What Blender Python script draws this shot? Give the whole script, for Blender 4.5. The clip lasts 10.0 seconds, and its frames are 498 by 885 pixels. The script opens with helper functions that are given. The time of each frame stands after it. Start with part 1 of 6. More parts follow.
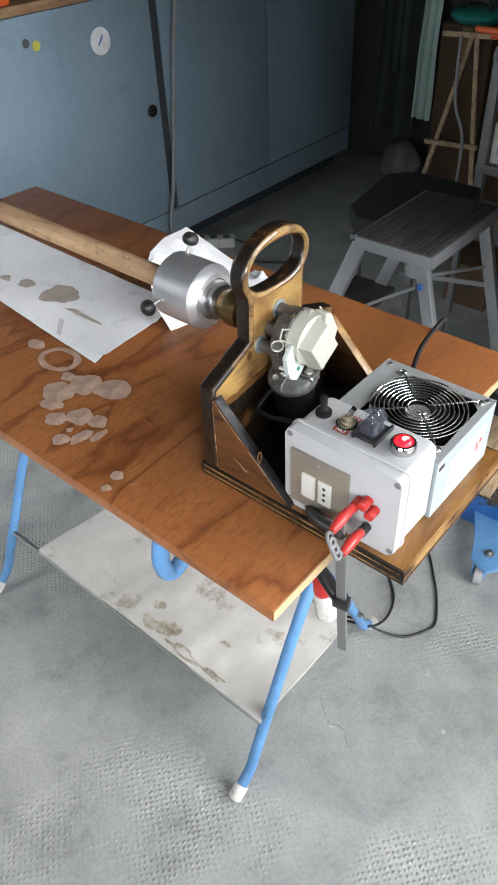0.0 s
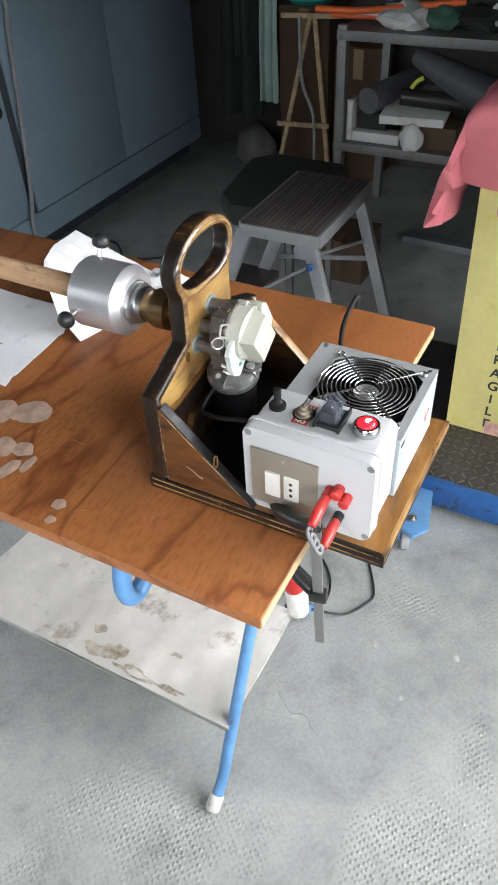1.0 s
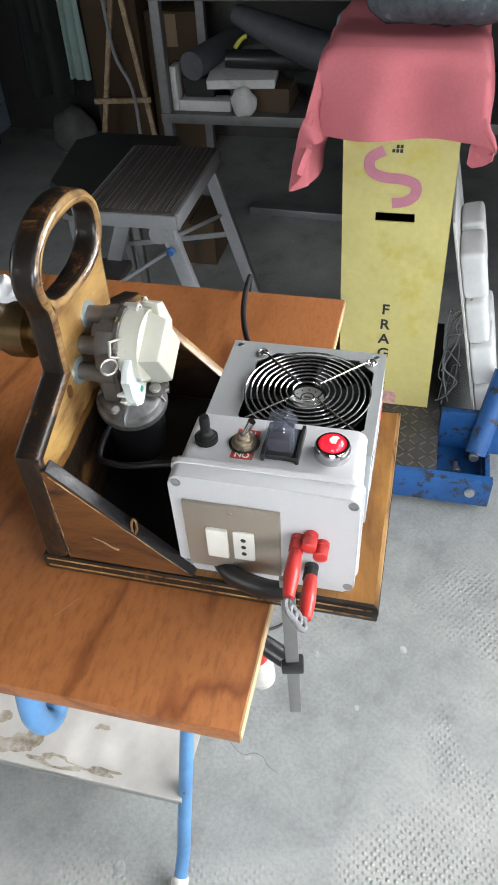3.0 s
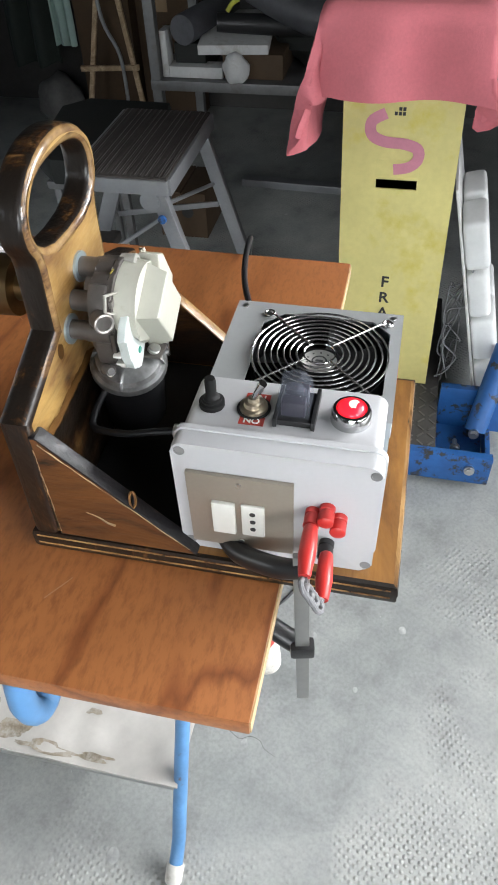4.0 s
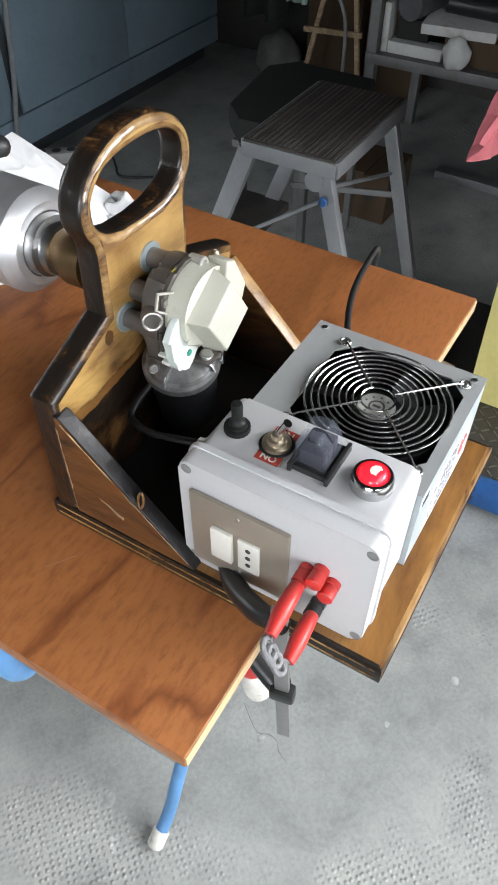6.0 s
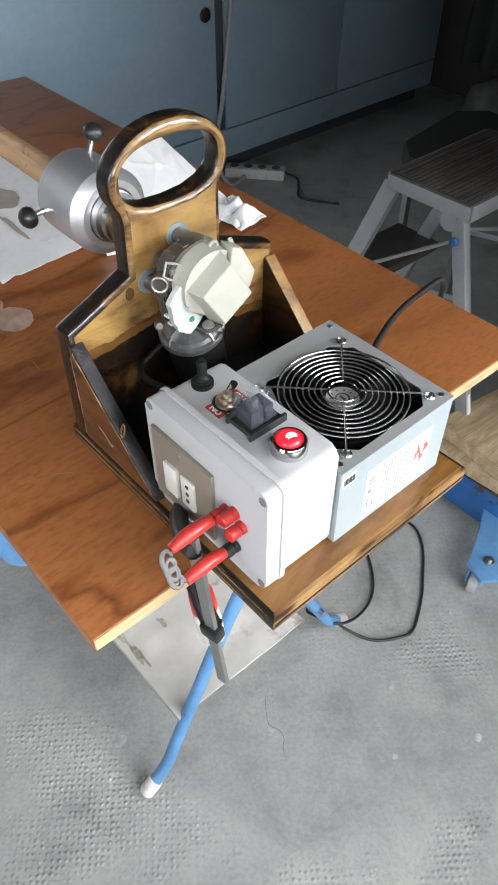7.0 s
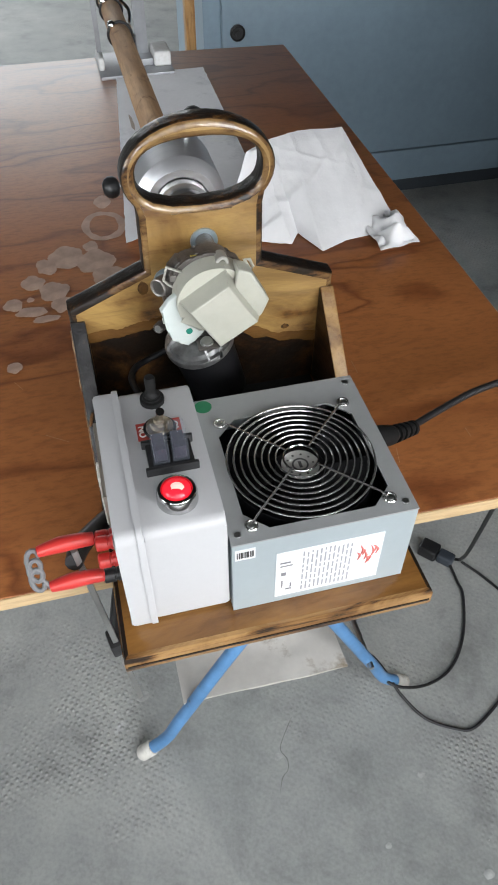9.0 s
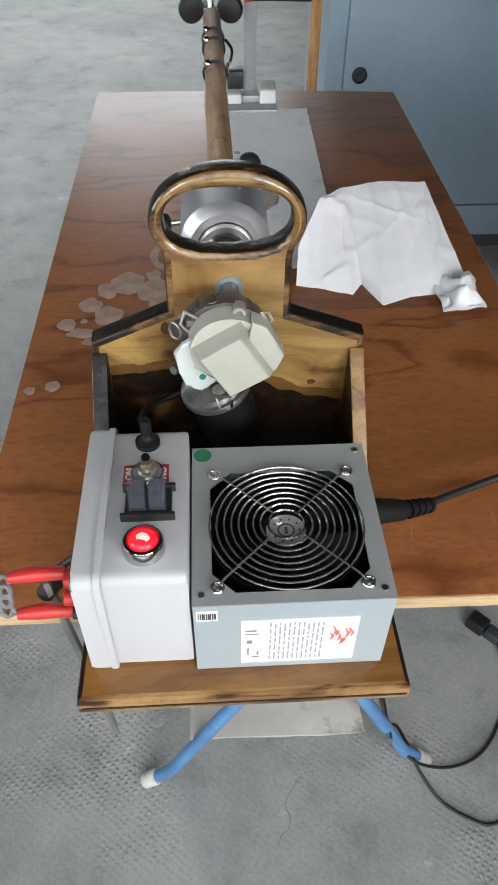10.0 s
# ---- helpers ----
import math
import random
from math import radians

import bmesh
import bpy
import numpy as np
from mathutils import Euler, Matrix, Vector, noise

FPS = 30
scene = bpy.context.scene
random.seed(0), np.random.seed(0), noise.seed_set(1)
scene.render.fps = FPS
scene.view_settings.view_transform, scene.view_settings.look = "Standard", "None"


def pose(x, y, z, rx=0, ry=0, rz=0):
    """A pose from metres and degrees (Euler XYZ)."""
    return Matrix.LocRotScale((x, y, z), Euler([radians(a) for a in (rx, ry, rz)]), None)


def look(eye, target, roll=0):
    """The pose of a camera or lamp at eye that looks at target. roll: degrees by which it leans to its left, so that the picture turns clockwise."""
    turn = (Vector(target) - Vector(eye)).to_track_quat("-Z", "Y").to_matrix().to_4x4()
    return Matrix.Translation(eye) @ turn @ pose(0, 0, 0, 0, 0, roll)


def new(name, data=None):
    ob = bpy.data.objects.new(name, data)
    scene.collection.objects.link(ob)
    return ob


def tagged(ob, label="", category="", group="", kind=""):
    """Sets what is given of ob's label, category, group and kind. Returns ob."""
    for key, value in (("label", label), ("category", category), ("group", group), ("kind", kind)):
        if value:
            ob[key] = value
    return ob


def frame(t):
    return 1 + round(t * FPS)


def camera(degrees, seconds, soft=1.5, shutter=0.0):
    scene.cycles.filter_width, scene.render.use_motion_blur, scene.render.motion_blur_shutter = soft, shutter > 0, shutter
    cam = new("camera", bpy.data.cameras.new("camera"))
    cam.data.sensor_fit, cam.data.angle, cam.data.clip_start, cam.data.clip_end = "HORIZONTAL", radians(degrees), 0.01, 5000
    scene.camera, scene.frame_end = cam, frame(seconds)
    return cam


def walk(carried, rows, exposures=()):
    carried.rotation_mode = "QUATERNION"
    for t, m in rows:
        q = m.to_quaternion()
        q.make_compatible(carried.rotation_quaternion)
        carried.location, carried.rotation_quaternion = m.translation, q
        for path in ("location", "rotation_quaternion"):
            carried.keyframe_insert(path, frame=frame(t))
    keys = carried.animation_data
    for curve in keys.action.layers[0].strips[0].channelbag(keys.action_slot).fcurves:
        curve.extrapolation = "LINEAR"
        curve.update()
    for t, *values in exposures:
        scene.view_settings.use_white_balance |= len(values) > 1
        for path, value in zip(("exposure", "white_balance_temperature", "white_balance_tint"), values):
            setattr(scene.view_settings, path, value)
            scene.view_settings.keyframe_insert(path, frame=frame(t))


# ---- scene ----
cam = camera(38.5, 10.0, soft=1.8)
PATH = [
    (0, (-0.555, -0.228, 1.500), (0.570, 0.791, 0.197), -3.0),
    (0.2, (-0.562, -0.201, 1.503), (0.626, 0.764, 0.216), -2.6),
    (0.5, (-0.574, -0.163, 1.502), (0.670, 0.708, 0.201), -2.6),
    (0.7, (-0.582, -0.149, 1.502), (0.709, 0.665, 0.211), -2.3),
    (1, (-0.571, -0.141, 1.486), (0.723, 0.602, 0.155), -3.4),
    (1.2, (-0.547, -0.132, 1.475), (0.751, 0.555, 0.120), -2.9),
    (1.5, (-0.489, -0.117, 1.457), (0.804, 0.551, 0.086), -3.4),
    (1.7, (-0.457, -0.109, 1.446), (0.823, 0.557, 0.060), -4.1),
    (2, (-0.426, -0.097, 1.431), (0.841, 0.536, 0.018), -4.1),
    (2.2, (-0.417, -0.084, 1.419), (0.856, 0.499, -0.010), -4.2),
    (2.5, (-0.420, -0.057, 1.408), (0.912, 0.421, -0.006), -4.0),
    (2.7, (-0.426, -0.038, 1.402), (0.947, 0.397, 0.015), -4.1),
    (3.8, (-0.410, 0.010, 1.353), (0.981, 0.340, -0.046), -2.7),
    (4, (-0.402, 0.009, 1.347), (0.965, 0.359, -0.071), -2.9),
    (4.2, (-0.398, 0.007, 1.344), (0.955, 0.373, -0.083), -3.1),
    (4.5, (-0.384, -0.006, 1.344), (0.956, 0.400, -0.084), -2.7),
    (4.7, (-0.372, -0.012, 1.340), (0.918, 0.454, -0.117), -2.0),
    (5, (-0.353, -0.022, 1.338), (0.882, 0.536, -0.133), -1.7),
    (5.2, (-0.326, -0.023, 1.347), (0.843, 0.568, -0.162), -2.7),
    (6.3, (-0.324, -0.101, 1.361), (0.827, 0.666, -0.084), 2.2),
    (6.5, (-0.317, -0.148, 1.365), (0.767, 0.705, -0.084), 2.3),
    (6.7, (-0.310, -0.191, 1.368), (0.687, 0.767, -0.078), 1.3),
    (7, (-0.300, -0.234, 1.379), (0.633, 0.832, -0.032), -0.1),
    (7.2, (-0.279, -0.237, 1.379), (0.587, 0.853, -0.056), -0.4),
    (7.5, (-0.246, -0.222, 1.377), (0.561, 0.915, -0.057), 1.1),
    (7.7, (-0.224, -0.214, 1.380), (0.519, 0.998, -0.027), 0.4),
    (8, (-0.203, -0.197, 1.369), (0.387, 1.049, -0.080), -2.2),
    (8.2, (-0.187, -0.195, 1.361), (0.328, 1.061, -0.108), -2.5),
    (8.5, (-0.145, -0.215, 1.360), (0.304, 1.072, -0.103), -1.5),
    (8.7, (-0.106, -0.243, 1.372), (0.304, 1.071, -0.078), -0.9),
    (9, (-0.058, -0.282, 1.381), (0.278, 1.049, -0.073), 0.1),
    (9.2, (-0.036, -0.308, 1.390), (0.228, 1.069, -0.036), 0.4),
    (9.5, (-0.012, -0.325, 1.391), (0.165, 1.042, -0.058), 1.0),
    (9.7, (0.001, -0.306, 1.389), (0.121, 1.090, -0.038), -0.3),
    (10, (0.021, -0.266, 1.387), (0.112, 1.155, -0.017), 0.7),
]
EXPOSURE = [(0.0, -0.28), (0.5, -0.17), (1.0, -0.12), (1.5, -0.2), (2.5, -0.15), (5.0, -0.23), (6.5, -0.32), (7.5, -0.53), (8.5, -0.74), (9.0, -0.96), (9.5, -0.94), (10.0, -1.0)]
walk(cam, [(t, look(eye, target, roll)) for t, eye, target, roll in PATH], EXPOSURE)

# ---- world, sun and the light of the openings ----
world = bpy.data.worlds.new("world")
scene.world = world
world.use_nodes = True
wn = world.node_tree.nodes
sky = wn.new("ShaderNodeTexSky")
sky.sky_type, sky.sun_disc = "NISHITA", False
sky.sun_elevation, sky.sun_rotation = radians(50), radians(90)
world.node_tree.links.new(sky.outputs[0], wn["Background"].inputs[0])
wn["Background"].inputs[1].default_value = 0.03


def area(name, eye, target, w, h, watts, colour):
    lamp = bpy.data.lights.new(name, "AREA")
    lamp.shape, lamp.size, lamp.size_y, lamp.energy, lamp.color = "RECTANGLE", w, h, watts, colour
    ob = new(name, lamp)
    ob.matrix_world = look(eye, target)
    return ob


sun_data = bpy.data.lights.new("sun", "SUN")
sun_data.energy, sun_data.angle, sun_data.color = 2.5, radians(0.6), (1.0, 0.95, 0.87)
new("sun", sun_data).matrix_world = look((3, 0, 5), (0, 0, 1.4))


def opening(name, eye, target, w, h, watts, colour, spread):
    area(name, eye, target, w, h, watts, colour).data.spread = radians(spread)


DAY, COOL = (0.96, 0.98, 1.0), (0.93, 0.97, 1.0)
opening("gate_light", (0.75, -1.05, 1.36), (0.0, 0.3, 0.85), 0.9, 0.45, 12.0, DAY, 90)
opening("gate_light", (-0.2, -1.08, 1.34), (-0.1, 0.3, 0.74), 1.0, 0.5, 3.4, DAY, 96)
opening("gate_light", (0.25, -1.15, 2.1), (0.1, 0.0, 0.8), 1.6, 0.4, 5.2, DAY, 84)
opening("gate_light", (0.3, -1.15, 0.55), (0.35, 0.1, 0.0), 2.2, 0.6, 12.5, DAY, 100)
opening("gate_light", (-1.25, -1.1, 1.65), (0.38, 2.1, 0.65), 0.8, 1.0, 6.8, COOL, 42)
opening("west_gate_light", (-2.3, -0.35, 1.35), (1.1, 0.1, 0.55), 1.0, 1.2, 5.0, COOL, 46)
opening("west_gate_light", (-2.32, 4.4, 1.35), (-0.9, 4.1, 0.1), 5.0, 2.2, 108.0, COOL, 80)
opening("back_gate_light", (-0.7, 8.5, 1.85), (-0.2, 1.0, 0.8), 3.2, 1.6, 36.0, COOL, 90)

# ---- mesh helpers ----
ORIGIN = {}


def thing(name, at, label, category, group="", kind=""):
    ob = new(name)
    ob.empty_display_size = 0.02
    ob.location = at
    ORIGIN[ob.name] = Vector(at)
    return tagged(ob, label, category, group, kind)


def finish(name, bm, mats, angle=38):
    me = bpy.data.meshes.new(name)
    bmesh.ops.recalc_face_normals(bm, faces=bm.faces)
    bm.to_mesh(me)
    bm.free()
    for m in mats if isinstance(mats, (list, tuple)) else (mats,):
        me.materials.append(m)
    me.polygons.foreach_set("use_smooth", [True] * len(me.polygons))
    me.set_sharp_from_angle(angle=radians(angle))
    return me


def part(name, bm, mats, parent, label="", angle=38):
    """One mesh, given in world places, linked under a thing or a part."""
    o = ORIGIN[parent.name]
    bmesh.ops.translate(bm, verts=bm.verts, vec=-o)
    ob = new(name, finish(name, bm, mats, angle))
    ob.parent = parent
    ORIGIN[ob.name] = o
    if label:
        ob["label"] = label
    return ob


def single(name, bm, mats, label, category, kind="", at=None, angle=38, group=""):
    """A thing of one mesh, given in world places."""
    if at is None:
        lo = [min(v.co[i] for v in bm.verts) for i in range(3)]
        hi = [max(v.co[i] for v in bm.verts) for i in range(3)]
        at = ((lo[0] + hi[0]) / 2, (lo[1] + hi[1]) / 2, lo[2])
    o = Vector(at)
    bmesh.ops.translate(bm, verts=bm.verts, vec=-o)
    ob = new(name, finish(name, bm, mats, angle))
    ob.location = o
    ORIGIN[ob.name] = o
    return tagged(ob, label, category, group, kind)


def add_box(bm, x0, x1, y0, y1, z0, z1, bevel=0.0, m=None, seg=2):
    got = bmesh.ops.create_cube(bm, size=1.0)["verts"]
    for v in got:
        v.co = Vector(((x0 + x1) / 2 + v.co.x * (x1 - x0), (y0 + y1) / 2 + v.co.y * (y1 - y0), (z0 + z1) / 2 + v.co.z * (z1 - z0)))
    if m is not None:
        bmesh.ops.transform(bm, matrix=m, verts=got)
    if bevel:
        edges = {e for v in got for e in v.link_edges}
        bmesh.ops.bevel(bm, geom=list(edges), offset=bevel, segments=seg, profile=0.6, affect="EDGES")
    return bm


def box(*a, **k):
    return add_box(bmesh.new(), *a, **k)


def add_tube(bm, pts, r, seg=10, smooth=0, closed=False):
    """A round bar swept along points; r one radius or one for each point."""
    pts = [Vector(p) for p in pts]
    rs = list(r) if isinstance(r, (list, tuple)) else [r] * len(pts)
    if smooth:
        out, ro, n = [], [], len(pts)
        for i in range(n if closed else n - 1):
            p = [pts[(i + k) % n] if closed else pts[min(max(i + k, 0), n - 1)] for k in (-1, 0, 1, 2)]
            for j in range(smooth):
                t = j / smooth
                out.append(0.5 * (2 * p[1] + (p[2] - p[0]) * t + (2 * p[0] - 5 * p[1] + 4 * p[2] - p[3]) * t * t + (3 * p[1] - p[0] - 3 * p[2] + p[3]) * t ** 3))
                ro.append(rs[i] + (rs[(i + 1) % n] - rs[i]) * t)
        if not closed:
            out.append(pts[-1])
            ro.append(rs[-1])
        pts, rs = out, ro
    n = len(pts)
    rings = []
    side = None
    for i, p in enumerate(pts):
        a = pts[(i - 1) % n] if closed or i else pts[i]
        b = pts[(i + 1) % n] if closed or i < n - 1 else pts[i]
        d = (b - a).normalized()
        if side is None:
            side = d.orthogonal().normalized()
        side = (side - d * side.dot(d)).normalized()
        up = d.cross(side)
        rings.append([bm.verts.new(p + rs[i] * (math.cos(2 * math.pi * k / seg) * side + math.sin(2 * math.pi * k / seg) * up)) for k in range(seg)])
    for i in range(n if closed else n - 1):
        r0, r1 = rings[i], rings[(i + 1) % n]
        for k in range(seg):
            bm.faces.new((r0[k], r0[(k + 1) % seg], r1[(k + 1) % seg], r1[k]))
    if not closed:
        bm.faces.new(rings[0][::-1])
        bm.faces.new(rings[-1])
    return bm


def tube(*a, **k):
    return add_tube(bmesh.new(), *a, **k)


def add_lathe(bm, base, axis, profile, seg=28):
    """A turned body: profile of (along the axis, radius)."""
    base, d = Vector(base), Vector(axis).normalized()
    s = d.orthogonal().normalized()
    u = d.cross(s)
    rings = []
    for h, r in profile:
        rings.append([bm.verts.new(base + d * h + r * (math.cos(2 * math.pi * k / seg) * s + math.sin(2 * math.pi * k / seg) * u)) for k in range(seg)])
    for r0, r1 in zip(rings, rings[1:]):
        for k in range(seg):
            bm.faces.new((r0[k], r0[(k + 1) % seg], r1[(k + 1) % seg], r1[k]))
    if profile[0][1] > 1e-4:
        bm.faces.new(rings[0][::-1])
    if profile[-1][1] > 1e-4:
        bm.faces.new(rings[-1])
    bmesh.ops.remove_doubles(bm, verts=[v for r in (rings[0], rings[-1]) for v in r], dist=1e-5)
    return bm


def lathe(*a, **k):
    return add_lathe(bmesh.new(), *a, **k)


def add_prism(bm, poly, axis, a, b, bevel=0.0, rim=None, seg=2):
    """A plate: an outline in the two other axes (in x, y, z order), from a to b along the axis. rim: material index of the edge."""
    i = "xyz".index(axis)

    def at(p, w):
        c = list(p)
        c.insert(i, w)
        return bm.verts.new(c)

    lo, hi = [at(p, a) for p in poly], [at(p, b) for p in poly]
    n = len(poly)
    faces = [bm.faces.new(lo), bm.faces.new(hi[::-1])]
    sides = [bm.faces.new((lo[k], hi[k], hi[(k + 1) % n], lo[(k + 1) % n])) for k in range(n)]
    if rim is not None:
        for f in sides:
            f.material_index = rim
    if bevel:
        edges = [e for f in faces for e in f.edges]
        bmesh.ops.bevel(bm, geom=edges, offset=bevel, segments=seg, profile=0.6, affect="EDGES", material=-1 if rim is None else rim)
    return bm


def prism(*a, **k):
    return add_prism(bmesh.new(), *a, **k)


def sheet(nx, ny, fn):
    """A grid of nx by ny cells whose corners fn(u, v) places."""
    bm = bmesh.new()
    g = [[bm.verts.new(fn(i / nx, j / ny)) for i in range(nx + 1)] for j in range(ny + 1)]
    for j in range(ny):
        for i in range(nx):
            bm.faces.new((g[j][i], g[j][i + 1], g[j + 1][i + 1], g[j + 1][i]))
    return bm


def thicken(bm, t):
    """Gives a sheet its thickness, below its faces."""
    bm.normal_update()
    move = {v: -v.normal * t for v in bm.verts}
    old = list(bm.faces)
    place = {v.co.copy().freeze(): d for v, d in move.items()}
    made = bmesh.ops.extrude_face_region(bm, geom=old, use_keep_orig=True)["geom"]
    for v in made:
        if isinstance(v, bmesh.types.BMVert):
            v.co += place[v.co.copy().freeze()]
    return bm


def n3(x, y, z=0.0):
    return noise.noise(Vector((x, y, z)))


# ---- materials ----
def nodes_of(name):
    m = bpy.data.materials.new(name)
    m.use_nodes = True
    t = m.node_tree
    return m, t, t.nodes, t.links, t.nodes["Principled BSDF"]


def ramp(nd, stops):
    r = nd.new("ShaderNodeValToRGB")
    while len(r.color_ramp.elements) < len(stops):
        r.color_ramp.elements.new(0.5)
    for e, (p, c) in zip(r.color_ramp.elements, stops):
        e.position, e.color = p, (*c, 1) if len(c) == 3 else c
    return r


def noise_node(nd, ln, scale, detail=4.0, rough=0.55, vec=None, dist=0.0):
    n = nd.new("ShaderNodeTexNoise")
    n.inputs["Scale"].default_value, n.inputs["Detail"].default_value = scale, detail
    n.inputs["Roughness"].default_value, n.inputs["Distortion"].default_value = rough, dist
    if vec is not None:
        ln.new(vec, n.inputs["Vector"])
    return n


def mapped(nd, ln, scale=(1, 1, 1), rot=(0, 0, 0)):
    c, mp = nd.new("ShaderNodeTexCoord"), nd.new("ShaderNodeMapping")
    mp.inputs["Scale"].default_value = scale
    mp.inputs["Rotation"].default_value = [radians(a) for a in rot]
    ln.new(c.outputs["Object"], mp.inputs["Vector"])
    return mp.outputs["Vector"]


def mixed(nd, ln, fac, a, b, how="MIX"):
    m = nd.new("ShaderNodeMix")
    m.data_type, m.blend_type = "RGBA", how
    for sock, v in ((m.inputs[0], fac), (m.inputs[6], a), (m.inputs[7], b)):
        if isinstance(v, (int, float)):
            sock.default_value = v
        elif isinstance(v, tuple):
            sock.default_value = (*v, 1)
        else:
            ln.new(v, sock)
    return m.outputs[2]


def mat(name, colour, rough=0.5, metal=0.0, grain=60.0, patch=4.0, vary=0.18, bump=0.1, spec=0.5, dirt=None, dirt_at=(0.52, 0.7), scale=(1, 1, 1), coat=0.0):
    """A painted, moulded or metal surface: fine grain, broad patches, and stains of the colour dirt."""
    m, t, nd, ln, b = nodes_of(name)
    v = mapped(nd, ln, scale)
    fine, broad = noise_node(nd, ln, grain, 6, 0.65, v), noise_node(nd, ln, patch, 4, 0.6, v)
    lo, hi = tuple(c * (1 - vary) for c in colour), tuple(min(1, c * (1 + vary * 0.8)) for c in colour)
    r1 = ramp(nd, [(0.3, lo), (0.7, hi)])
    ln.new(broad.outputs["Fac"], r1.inputs[0])
    r2 = ramp(nd, [(0.3, (1 - vary * 0.7,) * 3), (0.7, (1.0,) * 3)])
    ln.new(fine.outputs["Fac"], r2.inputs[0])
    col = mixed(nd, ln, 1.0, r1.outputs[0], r2.outputs[0], "MULTIPLY")
    if dirt:
        d = noise_node(nd, ln, patch * 2.3, 7, 0.7, v)
        rd = ramp(nd, [(dirt_at[0], (0, 0, 0)), (dirt_at[1], (1, 1, 1))])
        ln.new(d.outputs["Fac"], rd.inputs[0])
        col = mixed(nd, ln, rd.outputs[0], col, dirt)
    ln.new(col, b.inputs["Base Color"])
    rr = nd.new("ShaderNodeMapRange")
    rr.inputs[3].default_value, rr.inputs[4].default_value = max(0.03, rough * 0.75), min(1, rough * 1.25)
    ln.new(broad.outputs["Fac"], rr.inputs[0])
    ln.new(rr.outputs[0], b.inputs["Roughness"])
    b.inputs["Metallic"].default_value = metal
    b.inputs["Specular IOR Level"].default_value = spec
    b.inputs["Coat Weight"].default_value = coat
    if bump:
        bp = nd.new("ShaderNodeBump")
        bp.inputs["Strength"].default_value, bp.inputs["Distance"].default_value = bump, 0.002
        ln.new(fine.outputs["Fac"], bp.inputs["Height"])
        ln.new(bp.outputs[0], b.inputs["Normal"])
    return m


